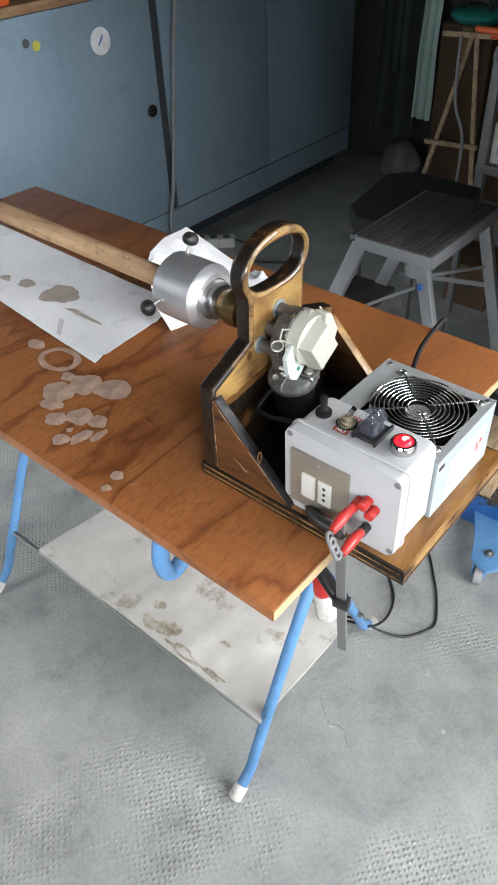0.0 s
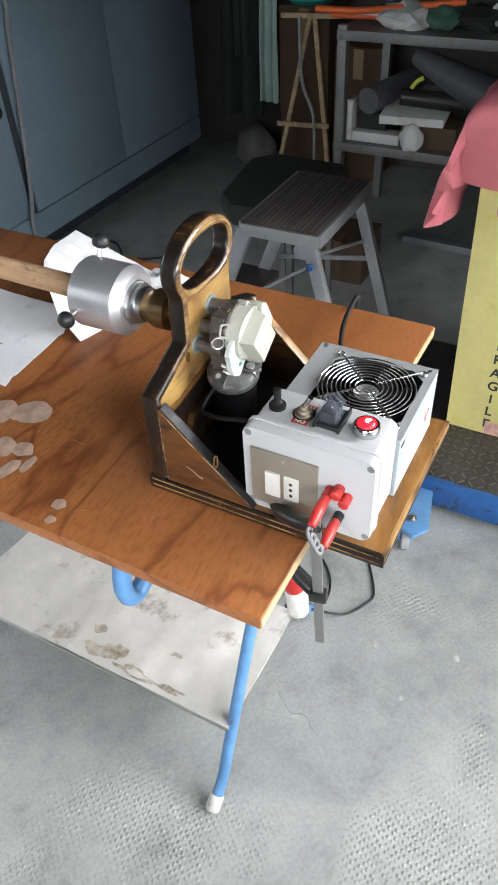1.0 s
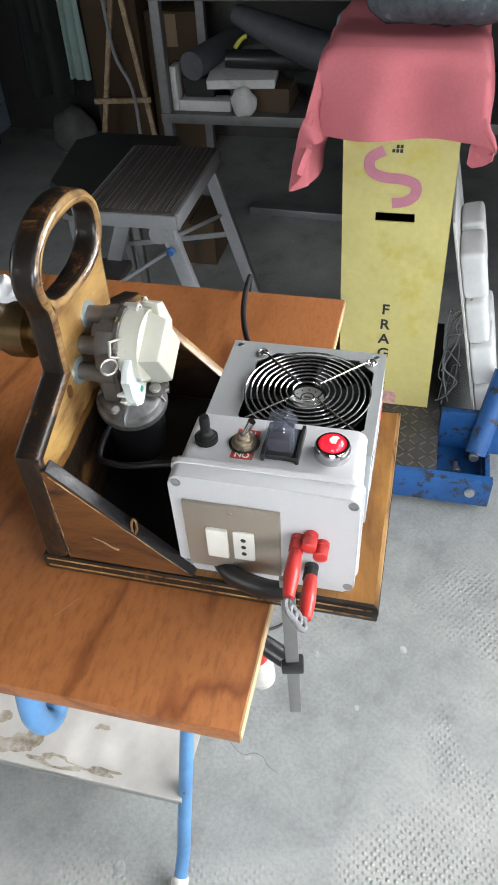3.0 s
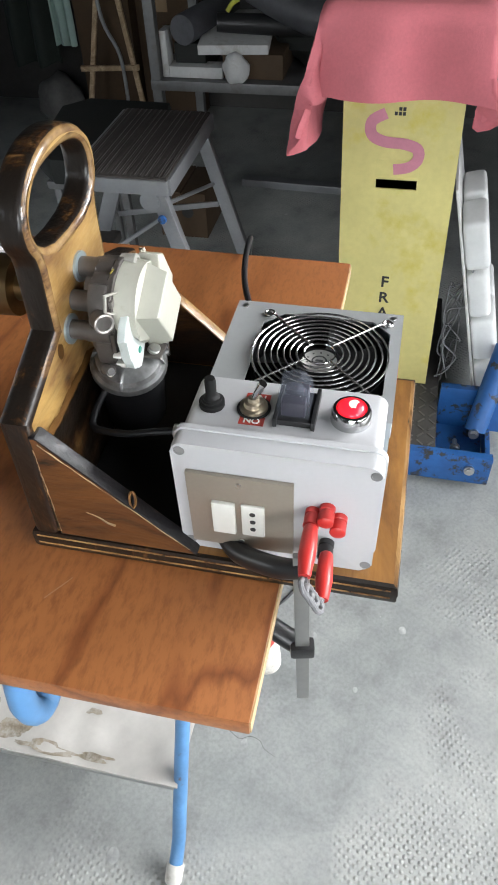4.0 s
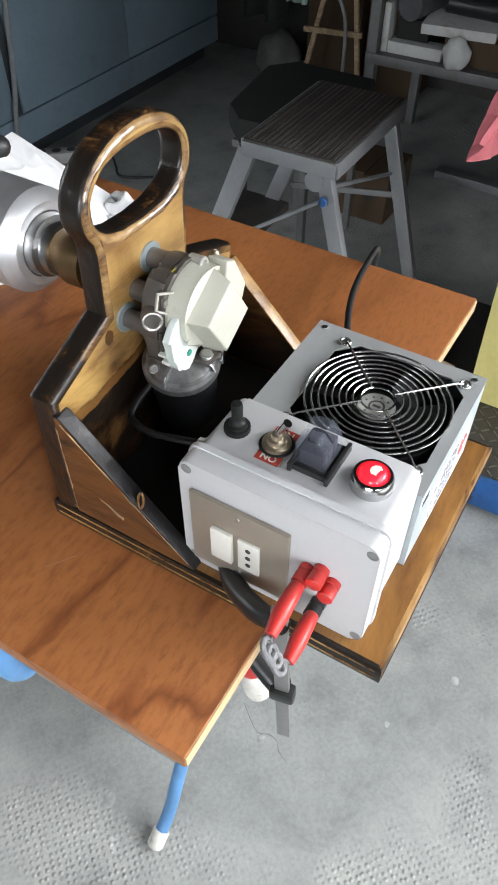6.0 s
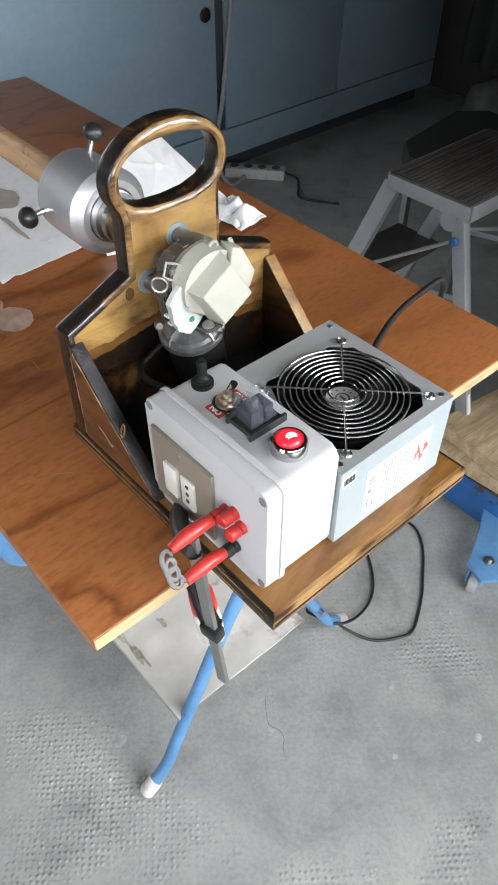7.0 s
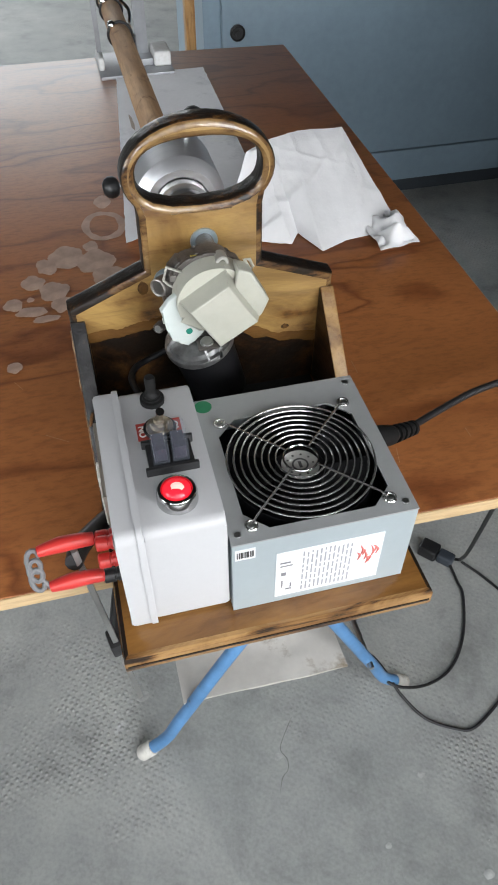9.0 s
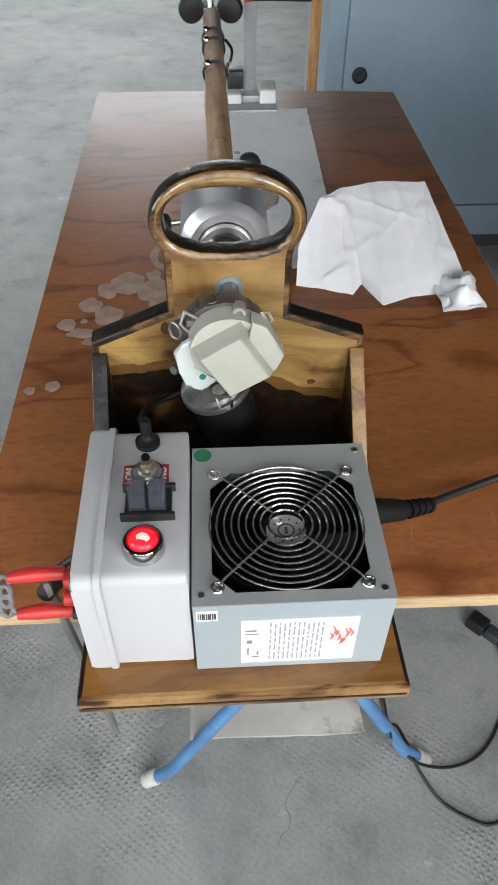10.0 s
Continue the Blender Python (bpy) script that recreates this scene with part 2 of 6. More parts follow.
def wood(name, dark, light, along="y", rings=26.0, stretch=0.16, rough=0.35, coat=0.0, burn=None, burn_at=(0.5, 0.62), patch=9.0, bump=0.15, line=None, size=5.0, gloss=0.12, wave=0.0):
    """Figured wood with the grain along one axis; burn: the colour of scorched streaks."""
    m, t, nd, ln, b = nodes_of(name)
    sc = [1.0, 1.0, 1.0]
    sc["xyz".index(along)] = stretch
    v = mapped(nd, ln, tuple(sc))
    warp = noise_node(nd, ln, 7.0, 3, 0.5, v)
    wv = mixed(nd, ln, 0.22, v, warp.outputs["Color"])
    w = nd.new("ShaderNodeTexNoise")
    w.inputs["Scale"].default_value, w.inputs["Detail"].default_value, w.inputs["Distortion"].default_value = size, 2.0, 0.6
    ln.new(wv, w.inputs["Vector"])
    mul = nd.new("ShaderNodeMath")
    mul.operation, mul.inputs[1].default_value = "MULTIPLY", rings
    ln.new(w.outputs["Fac"], mul.inputs[0])
    ring = nd.new("ShaderNodeMath")
    ring.operation = "PINGPONG"
    ring.inputs[1].default_value = 1.0
    ln.new(mul.outputs[0], ring.inputs[0])
    pores = noise_node(nd, ln, 190.0, 3, 0.7, v)
    rc = ramp(nd, [(0.0, dark), (0.16, tuple((a * 0.6 + c * 0.4) for a, c in zip(dark, light))), (0.34, tuple(a * 0.15 + c * 0.85 for a, c in zip(dark, light))), (1.0, light)] if line else [(0.0, dark), (0.55, tuple((a + c) / 2 for a, c in zip(dark, light))), (1.0, light)])
    ln.new(ring.outputs[0], rc.inputs[0])
    rp = ramp(nd, [(0.32, (0.72, 0.7, 0.68)), (0.55, (1, 1, 1))])
    ln.new(pores.outputs["Fac"], rp.inputs[0])
    col = mixed(nd, ln, 1.0, rc.outputs[0], rp.outputs[0], "MULTIPLY")
    broad = noise_node(nd, ln, patch, 4, 0.6, mapped(nd, ln))
    rb = ramp(nd, [(0.3, (0.82, 0.8, 0.78)), (0.7, (1.08, 1.05, 1.0))])
    ln.new(broad.outputs["Fac"], rb.inputs[0])
    col = mixed(nd, ln, 1.0, col, rb.outputs[0], "MULTIPLY")
    if burn:
        bn = noise_node(nd, ln, patch * 1.7, 6, 0.62, mapped(nd, ln, tuple(0.6 if s < 1 else 1.0 for s in sc)), 0.8)
        bb = ramp(nd, [(burn_at[0], (0, 0, 0)), (burn_at[1], (1, 1, 1))])
        ln.new(bn.outputs["Fac"], bb.inputs[0])
        col = mixed(nd, ln, bb.outputs[0], col, burn)
    ln.new(col, b.inputs["Base Color"])
    rr = nd.new("ShaderNodeMapRange")
    rr.inputs[3].default_value, rr.inputs[4].default_value = rough * 0.8, rough * 1.3
    ln.new(broad.outputs["Fac"], rr.inputs[0])
    ln.new(rr.outputs[0], b.inputs["Roughness"])
    b.inputs["Coat Weight"].default_value, b.inputs["Coat Roughness"].default_value = coat, gloss
    bp = nd.new("ShaderNodeBump")
    bp.inputs["Strength"].default_value, bp.inputs["Distance"].default_value = bump, 0.001
    ln.new(pores.outputs["Fac"], bp.inputs["Height"])
    if wave:
        hand = nd.new("ShaderNodeBump")
        hand.inputs["Strength"].default_value, hand.inputs["Distance"].default_value = wave, 0.02
        ln.new(noise_node(nd, ln, 22.0, 3, 0.5, mapped(nd, ln, tuple(0.5 if s < 1 else 1.0 for s in sc))).outputs["Fac"], hand.inputs["Height"])
        ln.new(hand.outputs[0], bp.inputs["Normal"])
        ln.new(hand.outputs[0], b.inputs["Coat Normal"])
    ln.new(bp.outputs[0], b.inputs["Normal"])
    return m


def scorched(name, pale, brown, char, lo, hi, along="x", size=13.0, coat=0.5, gloss=0.16, rough=0.38, relief=0.3, streak=0.35):
    """Torched and varnished softwood: pale wood turning brown and then black in brushed, soft-edged clouds, with fine grain and flecks."""
    m, t, nd, ln, b = nodes_of(name)
    i = "xyz".index(along)
    flat = mapped(nd, ln, tuple(0.45 if k == i else 1.0 for k in range(3)))
    long_ = mapped(nd, ln, tuple(0.07 if k == i else 1.0 for k in range(3)))
    cloud = noise_node(nd, ln, size, 7, 0.62, flat, 1.4)
    brush = noise_node(nd, ln, size * 9.0, 5, 0.7, long_, 0.6)
    fleck = noise_node(nd, ln, size * 7.0, 5, 0.75, flat, 0.5)
    amount = mixed(nd, ln, streak, cloud.outputs["Fac"], brush.outputs["Fac"])
    mid = tuple((a + 2 * c) / 3 for a, c in zip(pale, brown))
    rc = ramp(nd, [(lo, pale), (lo + (hi - lo) * 0.35, tuple(0.72 * a + 0.28 * c for a, c in zip(pale, brown))), (lo + (hi - lo) * 0.6, mid), (lo + (hi - lo) * 0.8, brown), (hi, char)])
    ln.new(amount, rc.inputs[0])
    rg = ramp(nd, [(0.34, (0.66, 0.62, 0.58)), (0.52, (1, 1, 1)), (0.72, (1.12, 1.1, 1.06))])
    ln.new(brush.outputs["Fac"], rg.inputs[0])
    col = mixed(nd, ln, 1.0, rc.outputs[0], rg.outputs[0], "MULTIPLY")
    rf = ramp(nd, [(0.66, (0, 0, 0)), (0.72, (1, 1, 1))])
    ln.new(fleck.outputs["Fac"], rf.inputs[0])
    col = mixed(nd, ln, rf.outputs[0], col, brown)
    ln.new(col, b.inputs["Base Color"])
    rr = nd.new("ShaderNodeMapRange")
    rr.inputs[3].default_value, rr.inputs[4].default_value = rough * 0.7, rough * 1.4
    ln.new(cloud.outputs["Fac"], rr.inputs[0])
    ln.new(rr.outputs[0], b.inputs["Roughness"])
    b.inputs["Coat Weight"].default_value, b.inputs["Coat Roughness"].default_value = coat, gloss
    b.inputs["Specular IOR Level"].default_value = 0.35
    grain, dents = nd.new("ShaderNodeBump"), nd.new("ShaderNodeBump")
    dents.inputs["Strength"].default_value, dents.inputs["Distance"].default_value = relief, 0.012
    ln.new(noise_node(nd, ln, 26.0, 4, 0.55, flat).outputs["Fac"], dents.inputs["Height"])
    grain.inputs["Strength"].default_value, grain.inputs["Distance"].default_value = 0.35, 0.001
    ln.new(brush.outputs["Fac"], grain.inputs["Height"])
    ln.new(dents.outputs[0], grain.inputs["Normal"])
    ln.new(grain.outputs[0], b.inputs["Normal"])
    ln.new(dents.outputs[0], b.inputs["Coat Normal"])
    return m


def floor_material():
    """Grey cement cast with a fine grid of dimples, worn smooth in places, with damp patches, chips and specks."""
    m, t, nd, ln, b = nodes_of("cement_floor")
    v = mapped(nd, ln, rot=(0, 0, 28))
    big, mid, fine = noise_node(nd, ln, 1.3, 6, 0.6, v), noise_node(nd, ln, 7.0, 6, 0.65, v), noise_node(nd, ln, 120.0, 4, 0.7, v)
    r1 = ramp(nd, [(0.3, (0.265, 0.28, 0.275)), (0.48, (0.375, 0.388, 0.377)), (0.7, (0.48, 0.485, 0.46))])
    ln.new(big.outputs["Fac"], r1.inputs[0])
    r2 = ramp(nd, [(0.28, (0.60, 0.60, 0.60)), (0.45, (0.92, 0.92, 0.92)), (0.66, (1.12, 1.12, 1.10))])
    ln.new(mid.outputs["Fac"], r2.inputs[0])
    col = mixed(nd, ln, 1.0, r1.outputs[0], r2.outputs[0], "MULTIPLY")
    r3 = ramp(nd, [(0.35, (0.84, 0.84, 0.84)), (0.6, (1, 1, 1))])
    ln.new(fine.outputs["Fac"], r3.inputs[0])
    col = mixed(nd, ln, 1.0, col, r3.outputs[0], "MULTIPLY")
    spots = nd.new("ShaderNodeTexVoronoi")
    spots.inputs["Scale"].default_value = 5.5
    ln.new(mixed(nd, ln, 0.04, v, noise_node(nd, ln, 30, 4, 0.6, v).outputs["Color"]), spots.inputs["Vector"])
    rs = ramp(nd, [(0.05, (1, 1, 1)), (0.085, (0, 0, 0))])
    ln.new(spots.outputs["Distance"], rs.inputs[0])
    keep = ramp(nd, [(0.5, (0, 0, 0)), (0.56, (1, 1, 1))])
    ln.new(mid.outputs["Fac"], keep.inputs[0])
    spotmask = mixed(nd, ln, 1.0, rs.outputs[0], keep.outputs[0], "MULTIPLY")
    col = mixed(nd, ln, spotmask, col, (0.55, 0.56, 0.56))
    # dimples
    d = nd.new("ShaderNodeTexVoronoi")
    d.inputs["Scale"].default_value, d.inputs["Randomness"].default_value = 92.0, 0.28
    ln.new(mapped(nd, ln, rot=(0, 0, 38)), d.inputs["Vector"])
    dome = ramp(nd, [(0.12, (1, 1, 1)), (0.42, (0, 0, 0))])
    ln.new(d.outputs["Distance"], dome.inputs[0])
    wear = ramp(nd, [(0.50, (0.10, 0.10, 0.10)), (0.66, (0.95, 0.95, 0.95))])
    ln.new(noise_node(nd, ln, 2.6, 5, 0.6, v).outputs["Fac"], wear.inputs[0])
    hgt = mixed(nd, ln, 1.0, dome.outputs[0], wear.outputs[0], "MULTIPLY")
    hsum = mixed(nd, ln, 0.12, hgt, fine.outputs["Fac"])
    bp = nd.new("ShaderNodeBump")
    dirt_ = ramp(nd, [(0.0, (1, 1, 1)), (1.0, (0.92, 0.92, 0.92))])
    ln.new(hgt, dirt_.inputs[0])
    ln.new(mixed(nd, ln, 1.0, col, dirt_.outputs[0], "MULTIPLY"), b.inputs["Base Color"])
    bp.inputs["Strength"].default_value, bp.inputs["Distance"].default_value = 0.9, 0.0036
    ln.new(hsum, bp.inputs["Height"])
    ln.new(bp.outputs[0], b.inputs["Normal"])
    rr = nd.new("ShaderNodeMapRange")
    rr.inputs[3].default_value, rr.inputs[4].default_value = 0.42, 0.75
    ln.new(mid.outputs["Fac"], rr.inputs[0])
    ln.new(rr.outputs[0], b.inputs["Roughness"])
    return m


def glow(name, colour, power):
    m, t, nd, ln, b = nodes_of(name)
    b.inputs["Base Color"].default_value = (*colour, 1)
    b.inputs["Emission Color"].default_value = (*colour, 1)
    b.inputs["Emission Strength"].default_value = power
    b.inputs["Roughness"].default_value = 0.2
    return m


def clear(name, tint=(0.70, 0.73, 0.80), rough=0.05, cover=0.13):
    """Thin clear moulded plastic: mostly see-through, with a sheen."""
    m, t, nd, ln, b = nodes_of(name)
    b.inputs["Base Color"].default_value = (*tint, 1)
    b.inputs["Roughness"].default_value = rough
    b.inputs["Alpha"].default_value = cover
    return m


M_FLOOR = floor_material()
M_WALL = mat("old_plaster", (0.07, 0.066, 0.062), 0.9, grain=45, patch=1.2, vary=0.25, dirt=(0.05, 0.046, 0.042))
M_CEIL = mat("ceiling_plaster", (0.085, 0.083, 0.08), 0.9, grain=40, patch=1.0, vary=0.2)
M_CAB = mat("blue_grey_enamel", (0.255, 0.345, 0.42), 0.36, grain=35, patch=1.1, vary=0.14, bump=0.04, dirt=(0.18, 0.24, 0.30), dirt_at=(0.6, 0.75))
# near-black for the plinth, and for the shade painted into the door gap
M_CABDARK = mat("dark_plinth_and_gap_shade", (0.05, 0.06, 0.07), 0.6)
M_TABLE = wood("varnished_plywood", (0.175, 0.053, 0.0155), (0.335, 0.125, 0.040), "x", 24.0, 0.34, 0.4, coat=0.45, gloss=0.40, patch=4.0, line=True, size=3.4)
M_TEDGE = wood("bare_plywood_edge", (0.5, 0.36, 0.2), (0.68, 0.52, 0.32), "x", 20.0, 0.1, 0.6)
M_BURN = scorched("scorched_pine", (0.385, 0.242, 0.080), (0.12, 0.054, 0.013), (0.020, 0.009, 0.004), 0.38, 0.64, "x", 12.0, coat=1.0, gloss=0.34, streak=0.25)
M_BEVEL = scorched("half_charred_edge", (0.32, 0.20, 0.08), (0.09, 0.042, 0.015), (0.012, 0.007, 0.004), 0.34, 0.54, "x", 18.0, coat=0.9, gloss=0.14, streak=0.3)
M_PLYRIM = scorched("varnished_board_rim", (0.42, 0.25, 0.10), (0.15, 0.07, 0.022), (0.02, 0.011, 0.006), 0.40, 0.60, "x", 18.0, coat=0.4, gloss=0.2, streak=0.4)
M_RIMDARK = scorched("smoked_wood_rim", (0.09, 0.052, 0.026), (0.024, 0.018, 0.015), (0.010, 0.009, 0.010), 0.22, 0.44, "y", 24.0, coat=0.12, gloss=0.25, relief=0.35, streak=0.4)
M_RIMGOLD = scorched("pale_wood_rim", (0.32, 0.19, 0.065), (0.14, 0.068, 0.02), (0.03, 0.015, 0.006), 0.40, 0.62, "y", 20.0, coat=0.3, gloss=0.25, streak=0.35)
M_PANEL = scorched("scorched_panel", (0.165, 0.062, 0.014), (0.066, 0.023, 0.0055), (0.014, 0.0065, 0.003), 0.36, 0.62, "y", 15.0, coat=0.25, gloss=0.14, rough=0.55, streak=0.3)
# char, made darker still for the shade inside the stand
M_INNER = scorched("charred_and_shaded_panel", (0.14, 0.07, 0.022), (0.03, 0.014, 0.006), (0.008, 0.005, 0.003), 0.26, 0.5, "y", 12.0, coat=0.2, streak=0.3)
M_BURNX = scorched("scorched_pine_board", (0.27, 0.13, 0.032), (0.11, 0.044, 0.010), (0.025, 0.011, 0.004), 0.40, 0.68, "x", 8.0, coat=0.7, gloss=0.1, relief=0.15, streak=0.35)
M_CHAR = scorched("charred_wood_edge", (0.34, 0.19, 0.065), (0.045, 0.02, 0.008), (0.010, 0.007, 0.005), 0.25, 0.46, "z", 22.0, coat=0.35, gloss=0.16, streak=0.3)
M_PSU = mat("grey_plated_steel", (0.33, 0.34, 0.34), 0.45, 0.15, grain=200, patch=8, vary=0.07, bump=0.03)
M_PSUSIDE = mat("grey_painted_steel", (0.37, 0.42, 0.44), 0.45, 0.2, grain=150, patch=8, vary=0.05, bump=0.02)
M_BOX = mat("light_grey_plastic", (0.48, 0.48, 0.49), 0.42, grain=300, patch=7, vary=0.04, bump=0.05)
M_BLACK = mat("black_plastic", (0.018, 0.018, 0.019), 0.4, grain=200, patch=20, vary=0.2)
M_RUBBER = mat("black_rubber", (0.010, 0.010, 0.010), 0.6, grain=200, patch=20, spec=0.2)
M_FANBL = mat("fan_black", (0.006, 0.006, 0.007), 0.5, grain=100, patch=20, spec=0.2)
M_CHROME = mat("chrome", (0.8, 0.8, 0.8), 0.12, 1.0, grain=100, patch=20, vary=0.05, bump=0.0)
M_GUARD = mat("bright_plated_wire", (0.5, 0.5, 0.49), 0.22, 0.9, grain=100, patch=20, vary=0.05, bump=0.0)
M_STEEL = mat("brushed_steel", (0.55, 0.55, 0.55), 0.3, 1.0, grain=260, patch=12, vary=0.12, bump=0.05, scale=(1, 0.15, 1))
M_CHUCK = mat("turned_aluminium", (0.72, 0.72, 0.74), 0.38, 0.85, grain=220, patch=9, vary=0.1, bump=0.06, scale=(0.1, 1, 0.1))
M_BRASS = mat("dark_bronze", (0.23, 0.15, 0.07), 0.4, 0.9, grain=120, patch=20)
M_CASTAL = mat("cast_aluminium", (0.115, 0.103, 0.095), 0.42, 0.5, grain=160, patch=25, vary=0.2, bump=0.25)
M_CREAM = mat("cream_nylon", (0.41, 0.405, 0.345), 0.4, grain=90, patch=18, vary=0.09, bump=0.05, dirt=(0.33, 0.31, 0.24), dirt_at=(0.6, 0.78))
M_WHITEPL = mat("white_plastic", (0.68, 0.67, 0.62), 0.35, grain=150, patch=20, vary=0.05, bump=0.03)
M_TAUPE = mat("champagne_face_plate", (0.34, 0.30, 0.25), 0.38, 0.45, grain=320, patch=10, vary=0.07, bump=0.04)
M_RED = mat("red_plastic", (0.55, 0.035, 0.03), 0.35, grain=150, patch=20, vary=0.12, bump=0.04)
M_REDLABEL = mat("red_label", (0.42, 0.05, 0.035), 0.45, grain=150, patch=20, vary=0.12, bump=0.02)
M_LED = glow("lit_red_lens", (0.85, 0.015, 0.03), 1.5)
M_LEDCORE = glow("lit_lamp_core", (1.0, 0.30, 0.26), 3.6)
M_GREYWIRE = mat("grey_wire", (0.16, 0.16, 0.165), 0.5, grain=200, patch=30)
M_CLEAR = clear("clear_plastic", (0.30, 0.33, 0.40), cover=0.10)
M_PAPER = mat("white_paper", (0.80, 0.80, 0.82), 0.85, grain=120, patch=6, vary=0.07, bump=0.15, dirt=(0.6, 0.6, 0.62), dirt_at=(0.55, 0.7))
M_TISSUE = mat("white_tissue", (0.83, 0.83, 0.84), 0.95, grain=90, patch=8, vary=0.06, bump=0.3)
M_DAMP = mat("wet_paper_stain", (0.42, 0.36, 0.31), 0.6, grain=90, patch=12, vary=0.15, bump=0.1)
M_GLUE = mat("dried_glue_film", (0.46, 0.32, 0.25), 0.6, grain=60, patch=26, vary=0.25, bump=0.15, dirt=(0.33, 0.17, 0.10), dirt_at=(0.62, 0.75))
M_BLUE = mat("blue_enamel_tube", (0.115, 0.275, 0.52), 0.38, grain=70, patch=14, vary=0.18, dirt=(0.12, 0.1, 0.1), dirt_at=(0.66, 0.72))
M_BLUE2 = mat("chipped_blue_paint", (0.02, 0.11, 0.34), 0.42, grain=60, patch=9, vary=0.25, dirt=(0.035, 0.032, 0.03), dirt_at=(0.55, 0.6))
M_WHITECAP = mat("white_rubber_cap", (0.7, 0.68, 0.63), 0.7, grain=60, patch=30, vary=0.15, dirt=(0.4, 0.37, 0.32))
M_BOARD = mat("dirty_white_laminate", (0.60, 0.58, 0.54), 0.55, grain=40, patch=3.2, vary=0.16, dirt=(0.2, 0.15, 0.09), dirt_at=(0.56, 0.70))
M_YELLOW = mat("yellow_board", (0.70, 0.62, 0.24), 0.6, grain=70, patch=4, vary=0.12, bump=0.06, dirt=(0.6, 0.5, 0.08), dirt_at=(0.55, 0.75))
M_PINKINK = mat("pink_print", (0.62, 0.24, 0.32), 0.6, grain=90, patch=12, vary=0.12)
M_INK = mat("black_print", (0.03, 0.03, 0.03), 0.6, grain=90, patch=12)
M_CLOTH = mat("pink_cloth", (0.68, 0.19, 0.22), 0.92, grain=160, patch=5, vary=0.14, bump=0.3)
M_ALU = mat("anodised_aluminium", (0.36, 0.37, 0.385), 0.42, 0.6, grain=140, patch=8, vary=0.14, bump=0.06)
# paler aluminium with the gate's light put into its colour
M_LITFACE = mat("gate_lit_aluminium", (0.78, 0.79, 0.80), 0.4, 0.15, grain=140, patch=12, vary=0.12, bump=0.05)
M_TREAD = mat("worn_grey_tread", (0.095, 0.086, 0.079), 0.6, 0.3, grain=90, patch=14, vary=0.32, bump=0.15)
M_WORN = mat("worn_bright_edge", (0.26, 0.25, 0.24), 0.45, 0.5, grain=60, patch=20, vary=0.35)
M_CHECK = mat("dark_chequer_plate", (0.10, 0.095, 0.09), 0.5, 0.5, grain=90, patch=8, vary=0.3, bump=0.15)
M_BLOCK = wood("raw_timber", (0.4, 0.29, 0.18), (0.58, 0.45, 0.3), "x", 18.0, 0.15, 0.8)
M_SHELF = mat("galvanised_shelf", (0.2, 0.2, 0.2), 0.5, 0.5, grain=60, patch=6, vary=0.2, dirt=(0.15, 0.14, 0.13))
M_DARK = mat("dark_fabric", (0.022, 0.024, 0.022), 0.9, grain=120, patch=6, vary=0.3, bump=0.3)
M_GREENCOAT = mat("dark_green_coat", (0.03, 0.04, 0.034), 0.9, grain=120, patch=5, vary=0.3, bump=0.3)
M_MINT = mat("pale_mint_cloth", (0.45, 0.6, 0.55), 0.9, grain=120, patch=5, vary=0.15, bump=0.3)
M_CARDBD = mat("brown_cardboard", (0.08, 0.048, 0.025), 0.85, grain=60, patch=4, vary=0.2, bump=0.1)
M_TEAL = mat("teal_plastic", (0.03, 0.28, 0.24), 0.45, grain=100, patch=8)
M_ORANGE = mat("orange_enamel", (0.75, 0.13, 0.03), 0.4, grain=100, patch=9, vary=0.12)
M_GREYPL = mat("grey_junk_plastic", (0.1, 0.1, 0.11), 0.5, grain=80, patch=9, vary=0.3)
M_WHITEJ = mat("soiled_white_plastic", (0.62, 0.62, 0.61), 0.6, grain=60, patch=6, vary=0.14, dirt=(0.42, 0.4, 0.36))
M_TRAY = mat("moulded_white_plastic", (0.78, 0.79, 0.78), 0.5, grain=60, patch=6, vary=0.1)
M_BLUEBAG = mat("pale_blue_plastic_bag", (0.4, 0.55, 0.65), 0.4, grain=90, patch=8, vary=0.2, bump=0.4)
M_CORD = mat("black_cord", (0.015, 0.015, 0.016), 0.45, grain=200, patch=20)
M_GREYCORD = mat("grey_cord", (0.3, 0.31, 0.32), 0.5, grain=100, patch=20)
M_DOWEL = wood("bare_dowel_wood", (0.36, 0.22, 0.12), (0.52, 0.35, 0.21), "y", 14.0, 0.08, 0.6, burn=(0.20, 0.11, 0.06), burn_at=(0.56, 0.68), patch=34.0)

# ---- the room ----
T = 0.862          # top of the table
B = 0.884          # top of the base board


def structure(name, bm, m, label, category):
    return single(name, bm, m, label, category, "structure")


bm = bmesh.new()
bmesh.ops.create_grid(bm, x_segments=2, y_segments=2, size=200.0)
single("floor", bm, M_FLOOR, "worn grey cement floor with fine dimpled texture", "floor", "structure", at=(0, 0, 0))
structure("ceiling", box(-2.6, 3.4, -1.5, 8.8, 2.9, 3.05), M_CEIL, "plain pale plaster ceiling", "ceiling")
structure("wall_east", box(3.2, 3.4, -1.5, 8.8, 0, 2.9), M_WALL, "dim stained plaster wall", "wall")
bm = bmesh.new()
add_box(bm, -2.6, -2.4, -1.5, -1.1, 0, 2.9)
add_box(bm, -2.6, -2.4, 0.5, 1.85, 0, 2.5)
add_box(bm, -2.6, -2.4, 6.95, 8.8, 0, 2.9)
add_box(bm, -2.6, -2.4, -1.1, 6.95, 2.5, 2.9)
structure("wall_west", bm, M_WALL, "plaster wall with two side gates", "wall")
